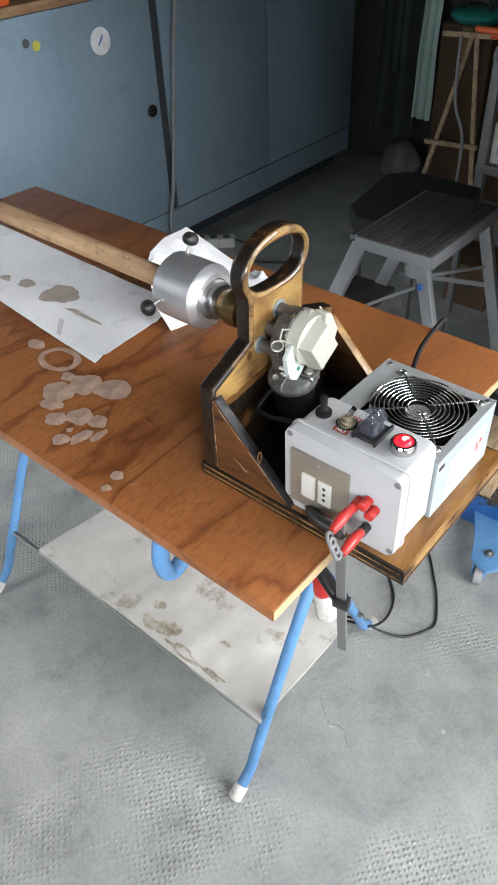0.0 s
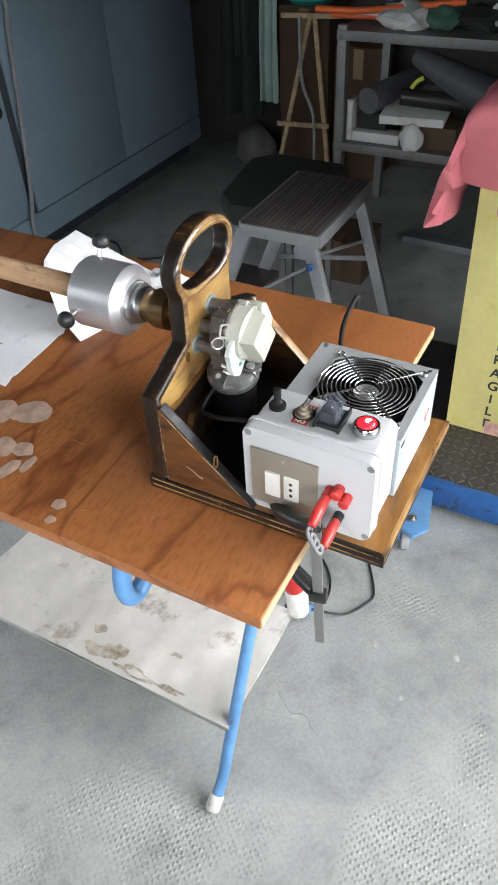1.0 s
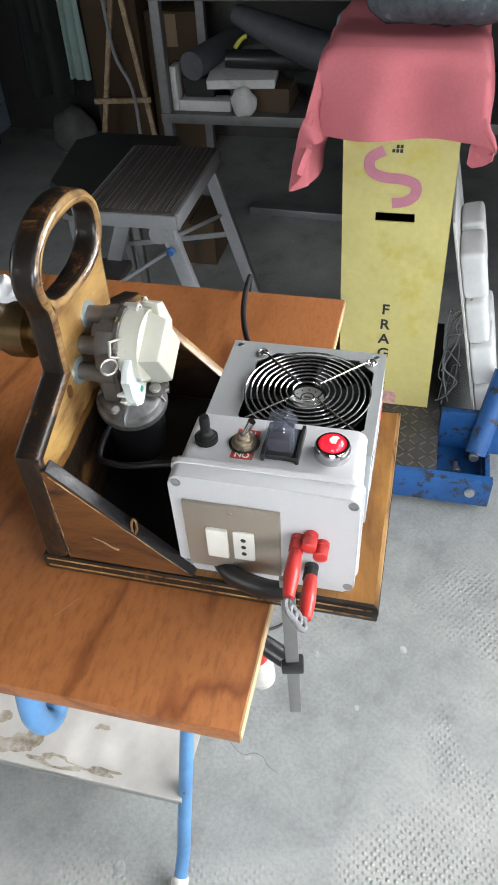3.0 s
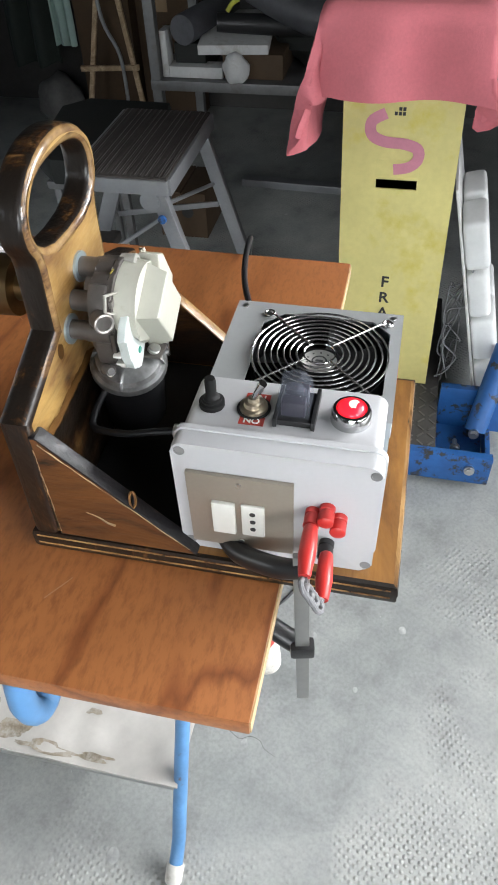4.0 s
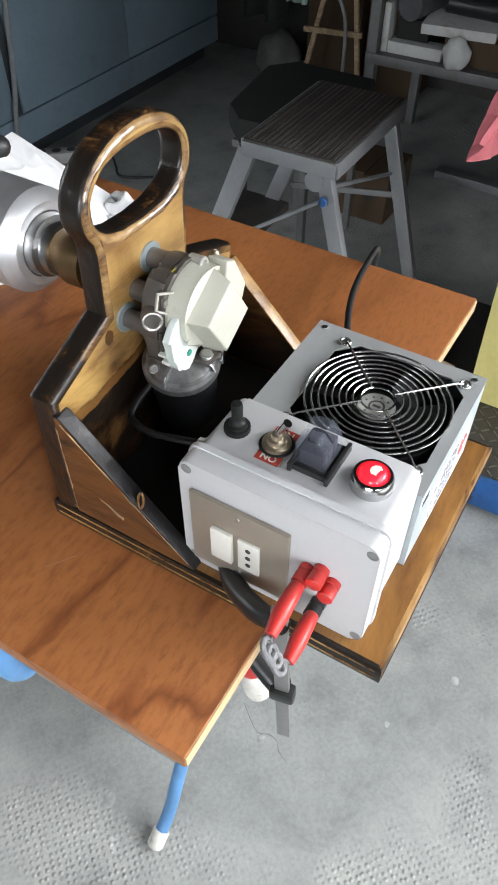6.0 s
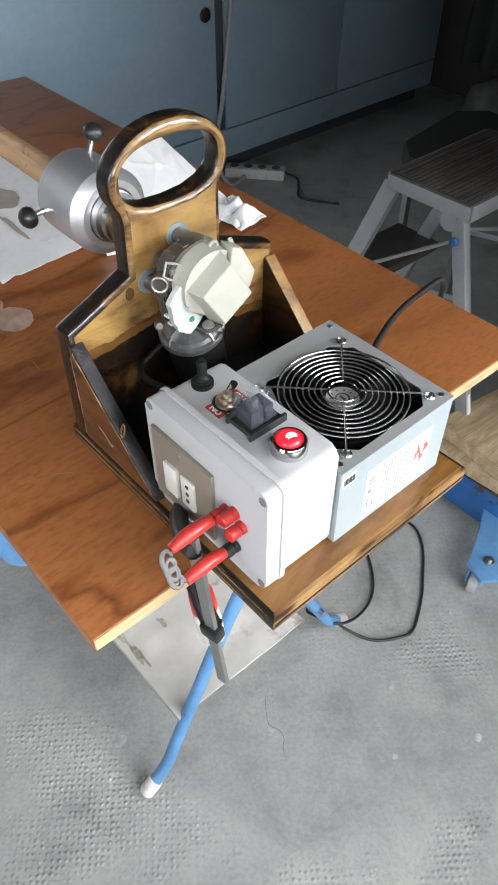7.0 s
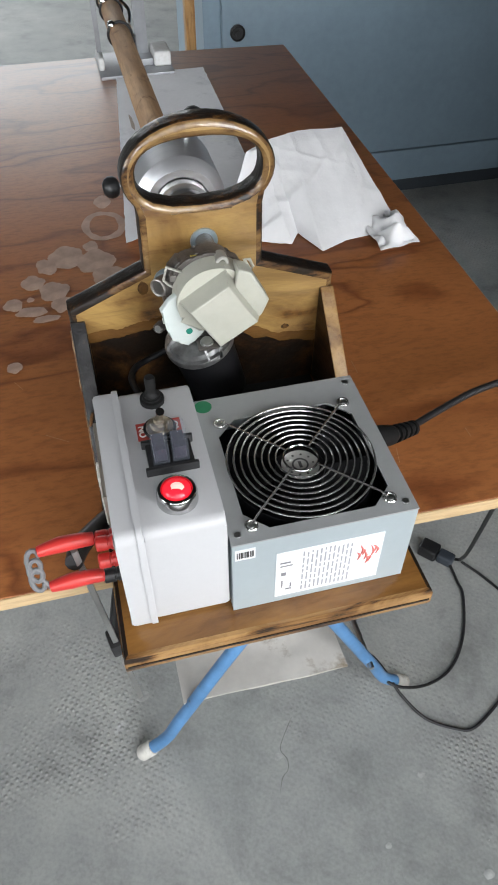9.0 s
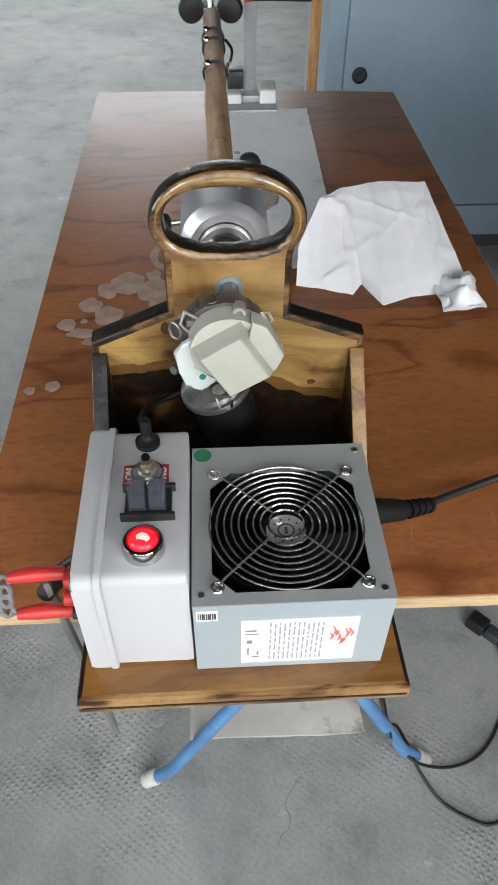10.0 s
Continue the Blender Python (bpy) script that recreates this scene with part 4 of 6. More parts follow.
grille = part("fan_grille", tube([(FX + 0.0135 * math.cos(2 * math.pi * j / 30), FY + 0.0135 * math.sin(2 * math.pi * j / 30), PZ + 0.0032) for j in range(30)], 0.00085, 6, closed=True), M_CHROME, psu, "chromed wire fan guard")
for k in range(8):
    r = 0.0195 + k * 0.0054
    circle = [(FX + r * math.cos(2 * math.pi * j / 40), FY + r * math.sin(2 * math.pi * j / 40), PZ + 0.0032) for j in range(40)]
    part("ring", tube(circle, 0.00085, 6, closed=True), M_GUARD, grille)
for sx, sy in ((1, 1), (1, -1), (-1, 1), (-1, -1)):
    e = 0.0525
    ax, ay = FX + sx * e, FY + sy * e
    bar = tube([(FX + sx * 0.01, FY + sy * 0.01, PZ + 0.0046), (ax - sx * 0.006, ay - sy * 0.006, PZ + 0.0046), (ax, ay, PZ + 0.002)], 0.0009, 6)
    loop = [(ax + 0.0042 * math.cos(2 * math.pi * j / 16), ay + 0.0042 * math.sin(2 * math.pi * j / 16), PZ + 0.0018) for j in range(16)]
    add_tube(bar, loop, 0.0011, 6, closed=True)
    part("spoke", bar, M_GUARD, grille)
    part("screw", lathe((ax, ay, PZ + 0.0005), (0, 0, 1), [(0, 0.0032), (0.0015, 0.0032), (0.0026, 0.002), (0.0028, 0)], 14), M_STEEL, psu)
for sx, sy in ((PX1 - 0.007, PY1 - 0.008), (PX1 - 0.007, PY0 + 0.008), (PX0 + 0.006, PY0 + 0.008)):
    part("case_screw", lathe((sx, sy, PZ), (0, 0, 1), [(0, 0.0026), (0.0008, 0.0024), (0.001, 0)], 12), M_STEEL, psu)
part("round_sticker", lathe((0.0095, 0.1415, PZ), (0, 0, 1), [(0, 0.0072), (0.0003, 0.0072), (0.0003, 0)], 24), mat("green_sticker", (0.02, 0.2, 0.09), 0.5), psu, "round green sticker")
lab = part("rating_label", box(0.034, 0.118, -0.0006, 0.0, B + 0.008, B + 0.066), mat("label_paper", (0.7, 0.71, 0.72), 0.5, vary=0.05), psu, "white rating label with grey text")
random.seed(4)
bm = bmesh.new()
for k in range(12):
    x, z = 0.0545 + k * 0.0034, B + 0.012
    while z < B + 0.060:
        w = random.uniform(0.003, 0.012)
        add_box(bm, x, x + 0.0012, -0.0009, -0.0006, z, min(z + w, B + 0.0625))
        z += w + 0.0025
part("small_print", bm, mat("grey_print", (0.3, 0.31, 0.33), 0.6), lab)
bm = bmesh.new()
for x0, z0, w, h in ((0.037, 0.052, 0.008, 0.0016), (0.037, 0.048, 0.010, 0.0012), (0.038, 0.036, 0.004, 0.004), (0.0385, 0.020, 0.0012, 0.009), (0.042, 0.016, 0.005, 0.0014), (0.0455, 0.019, 0.0012, 0.006)):
    add_box(bm, x0, x0 + w, -0.0009, -0.0006, B + z0, B + z0 + h)
part("dark_marks", bm, mat("dark_grey_print", (0.2, 0.2, 0.21), 0.6), lab)
bm = bmesh.new()
for k in range(9):
    c_, q_ = 0.099 + 0.0018 * k, B + 0.036 + 0.007 * math.sin(k * 1.1)
    add_tube(bm, [(c_, -0.0007, q_), (c_ + 0.0015, -0.0007, q_ + 0.006), (c_ - 0.001, -0.0007, q_ + 0.010 + 0.004 * math.sin(k * 2.3))], [0.0004, 0.0011, 0.0003], 5, smooth=3)
part("red_stamp", bm, mat("red_ink", (0.6, 0.16, 0.14), 0.6), lab)
part("corner_label", box(0.003, 0.018, -0.0006, 0.0, B + 0.068, B + 0.08), mat("label_white", (0.72, 0.73, 0.74), 0.5, vary=0.05), psu)
bm = bmesh.new()
for k in range(9):
    add_box(bm, 0.0042 + 0.0014 * k, 0.0049 + 0.0014 * k + 0.0003 * (k % 3), -0.0009, -0.0006, B + 0.0705, B + 0.0775)
part("barcode", bm, M_INK, psu)
socket = part("mains_socket", box(0.141, 0.1425, 0.09, 0.142, B + 0.02, B + 0.052), M_BLACK, psu, "black mains inlet")
part("rocker_switch", box(0.141, 0.147, 0.012, 0.030, B + 0.03, B + 0.052, 0.002), M_BLACK, psu, "black rocker switch")

# ---- the control box ----
cbox = thing("control_box", (-0.038, 0.075, B), "light grey plastic junction box with switches, fuse and red lamp", "control box")
CX0, CX1, CY0, CY1, CZ = -0.077, -0.001, 0.001, 0.150, 1.0


def rounded(y0, y1, z0, z1, r, n=5):
    pts = []
    for cy, cz, a0 in ((y1 - r, z1 - r, 0), (y0 + r, z1 - r, 90), (y0 + r, z0 + r, 180), (y1 - r, z0 + r, 270)):
        pts += [(cy + r * math.cos(radians(a0 + 90 * k / n)), cz + r * math.sin(radians(a0 + 90 * k / n))) for k in range(n + 1)]
    return pts


part("body", prism(rounded(CY0 + 0.003, CY1 - 0.003, B + 0.002, CZ - 0.002, 0.008), "x", -0.058, CX1, 0.0025), M_BOX, cbox)
lid = part("lid", prism(rounded(CY0, CY1, B + 0.0005, CZ, 0.009), "x", CX0, -0.0585, 0.003), M_BOX, cbox, "flat front lid with a raised rim")
part("lid_lip", prism(rounded(CY0 - 0.0015, CY1 + 0.0015, B + 0.0003, CZ + 0.0015, 0.010), "x", -0.0625, -0.0575, 0.001), M_BOX, lid)
for y in (CY0 + 0.005, CY1 - 0.007):
    for z in (B + 0.009, CZ - 0.007):
        part("lid_screw", lathe((CX0 - 0.0002, y, z), (-1, 0, 0), [(0, 0.0042), (0.0004, 0.0040), (0.0005, 0.003), (-0.0003, 0.0028), (-0.0003, 0)], 16), mat("grey_screw", (0.22, 0.22, 0.22), 0.5), lid)
plate = part("face_plate", box(CX0 - 0.004, CX0 - 0.0002, 0.061, 0.140, B + 0.013, B + 0.092, 0.0012), M_TAUPE, cbox, "champagne metal face plate")
sw = part("light_switch", box(CX0 - 0.0075, CX0 - 0.004, 0.104, 0.1215, B + 0.032, B + 0.066, 0.001), M_WHITEPL, plate, "white rocker light switch")
so = part("wall_socket", box(CX0 - 0.0065, CX0 - 0.004, 0.082, 0.0995, B + 0.032, B + 0.066, 0.0012), M_WHITEPL, plate, "white three-pin wall socket")
for k in range(3):
    part("socket_hole", lathe((CX0 - 0.0064, 0.0908, B + 0.0405 + 0.0085 * k), (-1, 0, 0), [(0, 0.0022), (0.0004, 0.0022), (0.0004, 0)], 12), M_INK, so)
for z in (B + 0.021, B + 0.085):
    part("plate_screw", lathe((CX0 - 0.004, 0.1005, z), (-1, 0, 0), [(0, 0.002), (0.0008, 0.0018), (0.001, 0)], 12), M_STEEL, plate)
# on top
sw = part("rubber_toggle", lathe((-0.032, 0.130, CZ - 0.002), (0, 0, 1), [(0, 0.0095), (0.004, 0.0095), (0.0045, 0.0075), (0.006, 0.0075), (0.0065, 0.0062), (0.008, 0.0062), (0.0095, 0.0046), (0.012, 0.0040), (0.022, 0.0043), (0.025, 0.0036), (0.026, 0)], 20), M_RUBBER, cbox, "black rubber-booted toggle switch")
tg = part("metal_toggle", lathe((-0.031, 0.099, CZ - 0.002), (0, 0, 1), [(0, 0.0105), (0.0035, 0.0102), (0.004, 0.0072), (0.0072, 0.0066), (0.0078, 0.0042), (0.011, 0.0036)], 20), mat("toggle_nut", (0.58, 0.50, 0.38), 0.3, 0.9), cbox, "steel toggle switch with a red label")
part("dial_plate", lathe((-0.031, 0.099, CZ - 0.0016), (0, 0, 1), [(0, 0.0125), (0.0006, 0.0125), (0.0006, 0.009)], 28), M_BLACK, tg, "round black dial plate")
part("lever", tube([(-0.031, 0.099, CZ + 0.006), (-0.0305, 0.096, CZ + 0.014), (-0.030, 0.092, CZ + 0.022)], [0.0024, 0.0029, 0.0032], 12), M_CHROME, tg)
def lettering(body, size, m, mat_, parent=None, name="lettering", depth=0.0002):
    cu = bpy.data.curves.new(name, "FONT")
    cu.body, cu.size, cu.extrude, cu.align_x, cu.align_y = body, size, depth, "CENTER", "CENTER"
    cu.offset = size * 0.02
    ob = new(name, cu)
    dg = bpy.context.evaluated_depsgraph_get()
    me = bpy.data.meshes.new_from_object(ob.evaluated_get(dg))
    bpy.data.objects.remove(ob)
    bpy.data.curves.remove(cu)
    bm = bmesh.new()
    bm.from_mesh(me)
    bpy.data.meshes.remove(me)
    bmesh.ops.transform(bm, matrix=m, verts=bm.verts)
    return part(name, bm, mat_, parent)


for x0, x1, word in ((-0.0485, -0.0395, "ON"), (-0.0235, -0.0150, "NO")):
    tag_ = part("tag", box(x0, x1, 0.089, 0.107, CZ - 0.0021, CZ - 0.0016), M_REDLABEL, tg, "small red label")
    lettering(word, 0.0075, pose((x0 + x1) / 2, 0.098, CZ - 0.0014, 0, 0, 90), M_WHITEPL, tag_)
fuse = part("fuse_holder", box(-0.045, -0.012, 0.054, 0.081, CZ - 0.002, CZ + 0.003, 0.001), M_BLACK, cbox, "black fuse holder with a clear cover")
for x0 in (-0.0415, -0.0275):
    part("fuse_core", box(x0 + 0.0015, x0 + 0.0105, 0.0605, 0.0775, CZ + 0.003, CZ + 0.0155, 0.001), mat("dark_fuse_body", (0.022, 0.018, 0.028), 0.3), fuse, "dark fuse body")
    part("clear_cover", prism([(0.0575, CZ + 0.003), (0.0805, CZ + 0.003), (0.0795, CZ + 0.024), (0.066, CZ + 0.027), (0.0585, CZ + 0.019)], "x", x0, x0 + 0.0122, 0.0015), M_CLEAR, fuse, "clear plastic cover")
for y0 in (0.0525, 0.0795):
    part("side_rail", box(-0.0475, -0.0095, y0, y0 + 0.003, CZ - 0.002, CZ + 0.0055, 0.0008), M_BLACK, fuse)
lamp = part("indicator_lamp", lathe((-0.03, 0.029, CZ - 0.002), (0, 0, 1), [(0, 0.0145), (0.0085, 0.0142), (0.0105, 0.0130), (0.0110, 0.0110), (0.0090, 0.0100), (0.0090, 0)], 28), mat("satin_chrome", (0.55, 0.55, 0.55), 0.18, 1.0, vary=0.05), cbox, "round red indicator lamp in a chrome bezel, lit")
part("lamp_core", lathe((-0.0305, 0.0245, CZ + 0.0118), (-0.1, -0.55, 1), [(-0.0022, 0.0066), (-0.0010, 0.0058), (0.0002, 0.0036), (0.0005, 0)], 18), M_LEDCORE, lamp, "bright glowing core")
part("lens", lathe((-0.03, 0.029, CZ + 0.006), (0, 0, 1), [(0, 0.0100), (0.003, 0.0095), (0.0055, 0.0075), (0.0068, 0.004), (0.0072, 0)], 24), M_LED, lamp, "glowing red lens")

# banana sockets and plugs
for k, (y, z, c) in enumerate(((0.047, B + 0.064, 0), (0.037, B + 0.070, 1), (0.028, B + 0.061, 0), (0.036, B + 0.030, 2))):
    x = CX0 - 0.0002
    part("terminal", lathe((x, y, z), (-1, 0, 0), [(0, 0.0058), (0.004, 0.0058), (0.0045, 0.005), (0.006, 0.005), (0.0065, 0.0058), (0.014, 0.0058), (0.015, 0.0045), (0.015, 0)], 18), [M_RED, M_RED, M_BLACK][c], cbox, "red screw terminal" if c < 2 else "black screw terminal")
lead = thing("test_lead", (-0.13, 0.03, 0.9), "short grey lead with two red banana plugs", "test lead")
P1 = [(-0.094, 0.0465, 0.9495), (-0.104, 0.046, 0.951), (-0.118, 0.0455, 0.951), (-0.134, 0.0445, 0.949)]
P2 = [(-0.092, 0.0345, 0.918), (-0.102, 0.034, 0.920), (-0.116, 0.033, 0.921), (-0.131, 0.032, 0.920)]
for p in (P1, P2):
    plug = part("plug", tube([p[0], p[0], p[1], p[2], p[3]], [0.002, 0.005, 0.0058, 0.0062, 0.0042], 14, smooth=5), M_RED, lead, "red banana plug")
    part("plug_tip", tube([(CX0 - 0.014, p[0][1], p[0][2] + 0.001), p[0]], 0.002, 10), M_CHROME, plug)
coil = [P1[3]]
for k in range(40):
    a = 2 * math.pi * k / 40 * 3.2
    u = k / 39
    coil.append((-0.139 + 0.0045 * math.cos(a), 0.044 - 0.011 * u + 0.003 * math.sin(a), 0.945 - 0.022 * u + 0.0062 * math.sin(a)))
coil.append(P2[3])
part("wire", tube(coil, 0.0021, 8), M_GREYWIRE, lead, "coiled grey wire")

# ---- the gear motor on the stand ----
motor = thing("gear_motor", (0.036, 0.22, 0.95), "grey die-cast gear motor with a cream plastic cover", "motor")
UX, UZ = math.cos(radians(32)), math.sin(radians(32))
HC = (0.038, 1.0295)


def tilted(pts, c=HC):
    """Outline given along the housing's short side and up its long side, turned into place."""
    return [(c[0] + a * UX - b * UZ, c[1] + a * UZ + b * UX) for a, b in pts]


def scallop(cx, cz, r, lobes, deep, n=72, a0=0, a1=360):
    """A round outline with shallow bays between its screw bosses."""
    pts = []
    for k in range(n):
        a = radians(a0 + (a1 - a0) * k / n)
        q = r * (1 - deep * max(0.0, math.cos(lobes * a)) ** 3)
        pts.append((cx + q * math.cos(a), cz + q * math.sin(a)))
    return pts


gearbox = part("gearbox", prism(scallop(0.031, 1.036, 0.0345, 7, 0.10), "y", 0.2152, 0.2285, 0.002), M_CASTAL, motor, "grey die-cast gearbox housing")
part("gearbox_rim", prism(scallop(0.031, 1.036, 0.0352, 7, 0.05), "y", 0.2108, 0.2150, 0.001), M_CASTAL, gearbox)
part("output_boss", prism(arc(0.034, 1.040, 0.019, 0.019, 0, 345, 24), "y", 0.2287, 0.240, 0.002), M_CASTAL, gearbox)
part("gear_case", prism([(0.000, 1.056), (0.008, 1.065), (0.020, 1.062), (0.016, 1.000), (0.006, 0.994), (-0.002, 1.000), (-0.004, 1.020), (-0.003, 1.044)], "y", 0.2135, 0.2295, 0.003), M_CASTAL, gearbox)
part("case_step", prism([(-0.0055, 1.030), (0.010, 1.036), (0.010, 1.004), (-0.003, 1.006), (-0.006, 1.014)], "y", 0.2100, 0.2133, 0.001), M_CASTAL, gearbox)
for k, (x, z, r, ring_) in enumerate(((0.036, 1.061, 0.0088, True), (0.002, 1.027, 0.0084, True), (0.016, 1.044, 0.0090, False), (0.060, 1.016, 0.0084, True))):
    post = part("mounting_post", lathe((x, 0.2525 - LEAN_IN * (z - B), z), (0, -1, 0), [(0, r * 0.88), (0.014, r * 0.92), (0.016, r), (0.034, r)], 24), M_CASTAL, motor)
    if ring_:
        part("washer", lathe((x, 0.2528 - LEAN_IN * (z - B), z), (0, -1, 0), [(0, 0.0118), (0.002, 0.0118), (0.0022, 0.0075)], 24), mat("zinc_washer", (0.35, 0.42, 0.45), 0.3, 0.6), post, "round zinc washer")
PD = Vector((-0.72, -0.68, 0.1)).normalized()
PO = Vector((-0.0025, 0.2205, 1.0425))
M_WORNCAST = mat("worn_bright_cast", (0.34, 0.32, 0.30), 0.35, 0.8)
port = part("port", lathe(PO, PD, [(0, 0.0078), (0.009, 0.0078), (0.0105, 0.0072), (0.0100, 0.0056), (0.005, 0.0050), (0.005, 0)], 24), M_CASTAL, motor, "round open boss")
part("port_rim", lathe(PO + PD * 0.0098, PD, [(0, 0.0078), (0.001, 0.0077), (0.0014, 0.0068), (0.001, 0.0057), (0, 0.0056)], 24), M_WORNCAST, port, "worn bright rim")
LD = Vector((-0.55, -0.8, 0.2)).normalized()
for x, y, z in ((-0.0095, 0.2205, 1.0005), (0.062, 0.2135, 1.052)):
    lug = part("screw_boss", lathe((x, y, z), LD, [(0, 0.0048), (0.007, 0.0046), (0.008, 0.0040), (0.0076, 0.0033)], 16), M_CASTAL, motor)
    part("screw", lathe(Vector((x, y, z)) + LD * 0.0073, LD, [(0, 0.0032), (0.001, 0.0029), (0.0012, 0.0014), (0.0006, 0)], 12), M_STEEL, lug)
# the cover: a round plate, a box-shaped housing, a side lobe and a white flange
bm = prism(arc(0.034, 1.0360, 0.0335, 0.0325, -28, 205, 40) + [(0.004, 1.022), (0.018, 1.006), (0.040, 1.004)], "y", 0.1945, 0.2106, 0.0030, seg=4)
for v in bm.verts:
    if v.co.y < 0.2:
        v.co.x += -0.05 * (v.co.x - 0.036)
        v.co.z += -0.05 * (v.co.z - 1.034)
cover = part("cover", bm, M_CREAM, motor, "cream nylon cover")
bm = prism(tilted([(-0.0205, -0.0245), (0.0205, -0.0245), (0.0205, 0.0245), (-0.0205, 0.0245)]), "y", 0.1790, 0.2000, 0.0026, seg=4)
for v in bm.verts:
    k = 0.16 if v.co.y > 0.19 else -0.06
    v.co.x += k * (v.co.x - HC[0])
    v.co.z += k * (v.co.z - HC[1])
part("housing", bm, M_CREAM, cover, "cream box-shaped housing")
bm = prism([(0.052, 1.067), (0.063, 1.062), (0.078, 1.034), (0.072, 1.020), (0.062, 1.013), (0.048, 1.048)], "y", 0.1885, 0.2060, 0.0022, seg=3)
part("side_lobe", bm, M_CREAM, cover, "cream lobe of the cover")
bm = prism([(-0.0115, 1.0295), (-0.004, 1.039), (0.005, 1.045), (0.013, 1.040), (0.026, 1.009), (0.024, 1.003), (0.019, 0.9975), (0.0165, 0.9985), (0.0105, 0.9905), (0.0065, 0.992), (0.0055, 0.9955), (0.0005, 0.9955), (-0.0020, 1.000), (-0.0065, 1.005), (-0.0060, 1.011)], "y", 0.1990, 0.2062, 0.0018, seg=3)
flange = part("white_flange", bm, mat("white_nylon", (0.50, 0.54, 0.52), 0.4, grain=90, patch=18, vary=0.08), cover, "white plastic connector flange")
for x, z in ((-0.0078, 1.013), (-0.0046, 1.0035), (0.0015, 0.9965)):
    part("tooth", box(x - 0.0016, x + 0.0045, 0.2063, 0.2125, z - 0.0009, z + 0.0012, 0.0003), M_WHITEPL, flange)
clip_ = part("locking_clip", tube([(0.0130, 0.2075, 1.0575), (-0.0015, 0.2130, 1.0620), (-0.0052, 0.2135, 1.0495), (0.0060, 0.2075, 1.0425)], 0.0015, 8, closed=True), mat("pale_clip_nylon", (0.36, 0.35, 0.31), 0.45), cover, "pale frame-shaped locking clip")
part("clip_window", box(0.0002, 0.0052, 0.2095, 0.2125, 1.0500, 1.0555, 0.0006), M_WORNCAST, clip_)
part("locking_clip", tube([(0.060, 0.2035, 1.0665), (0.066, 0.2085, 1.062), (0.069, 0.2085, 1.055), (0.0655, 0.2035, 1.055)], 0.0014, 8, closed=True), M_CREAM, cover)
part("green_dot", lathe((0.0112, 0.1990, 1.0065), (0, -1, 0), [(0, 0.0030), (0.0008, 0.0026), (0.001, 0)], 12), mat("green_paint_dot", (0.01, 0.2, 0.14), 0.4), cover)
part("screw_lug", lathe((0.042, 0.214, 1.0655), (0, -1, 0.05), [(0, 0.0056), (0.0115, 0.0056), (0.0125, 0.0047), (0.0125, 0.0030), (0.006, 0.0028), (0.006, 0)], 18), mat("pale_lug", (0.30, 0.29, 0.26), 0.45), cover)
part("paint_mark", box(0.0185, 0.0265, 0.2137, 0.2150, 1.0660, 1.0690), mat("yellow_paint_mark", (0.34, 0.28, 0.05), 0.6), gearbox)
D = Vector((0.26, 0.14, -0.95)).normalized()
CB = Vector((0.021, 0.215, 0.986))
M_BELL = mat("worn_aluminium_bell", (0.34, 0.34, 0.34), 0.36, 0.9, grain=120, patch=30, vary=0.35, bump=0.2)
can = part("motor_can", lathe(CB, D, [(-0.0125, 0.0), (-0.0125, 0.011), (-0.0095, 0.0125), (-0.0080, 0.0165), (-0.0062, 0.0235), (-0.0050, 0.0262), (-0.0010, 0.0280), (0.0000, 0.0308), (0.0020, 0.0316), (0.0055, 0.0316), (0.0062, 0.0285), (0.010, 0.0275)], 44), M_BELL, motor, "silver end bell of the motor")
U0 = Vector((-0.03, -0.004, 0.0))
U0 = (U0 - D * U0.dot(D)).normalized()
U1 = D.cross(U0)
for k in range(4):
    u_ = U0 * math.cos(radians(90 * k)) + U1 * math.sin(radians(90 * k))
    w_ = D.cross(u_) * 0.0009
    bm = bmesh.new()
    fin = [CB + u_ * r - D * h for r, h in ((0.0310, -0.002), (0.0285, 0.006), (0.0225, 0.0115), (0.012, 0.0125), (0.012, 0.002))]
    lo_, hi_ = [bm.verts.new(p - w_) for p in fin], [bm.verts.new(p + w_) for p in fin]
    bm.faces.new(lo_)
    bm.faces.new(hi_[::-1])
    for j in range(5):
        bm.faces.new((lo_[j], hi_[j], hi_[(j + 1) % 5], lo_[(j + 1) % 5]))
    part("rib", bm, M_BELL, can)
part("sleeve", lathe(CB + D * 0.0102, D, [(0, 0.0275), (0.002, 0.0280), (0.064, 0.0262), (0.066, 0.024), (0.066, 0)], 30), M_FANBL, can, "black motor sleeve")
part("bracket", box(0.016, 0.0335, 0.1850, 0.2030, 0.9940, 0.9965, 0.0008), M_CASTAL, can, "bent steel bracket")
part("terminal_screw", lathe((0.0245, 0.1925, 0.9965), (0, -0.25, 1), [(0, 0.0058), (0.001, 0.0058), (0.0012, 0.0045), (0.0035, 0.0045), (0.004, 0.003), (0.0035, 0.0012), (0.0035, 0)], 14), M_STEEL, can)
part("clip", box(0.0338, 0.0362, 0.1835, 0.2030, 0.9845, 0.9975, 0.0008), M_CHROME, can, "bright spring clip")
part("wiring", tube([(0.004, 0.228, 0.972), (-0.010, 0.236, 0.958), (-0.026, 0.234, 0.953), (-0.038, 0.216, 0.961), (-0.043, 0.196, 0.967), (-0.041, 0.178, 0.970), (-0.037, 0.160, 0.971)], 0.0030, 10, smooth=6), M_FANBL, motor, "black sleeved wiring")
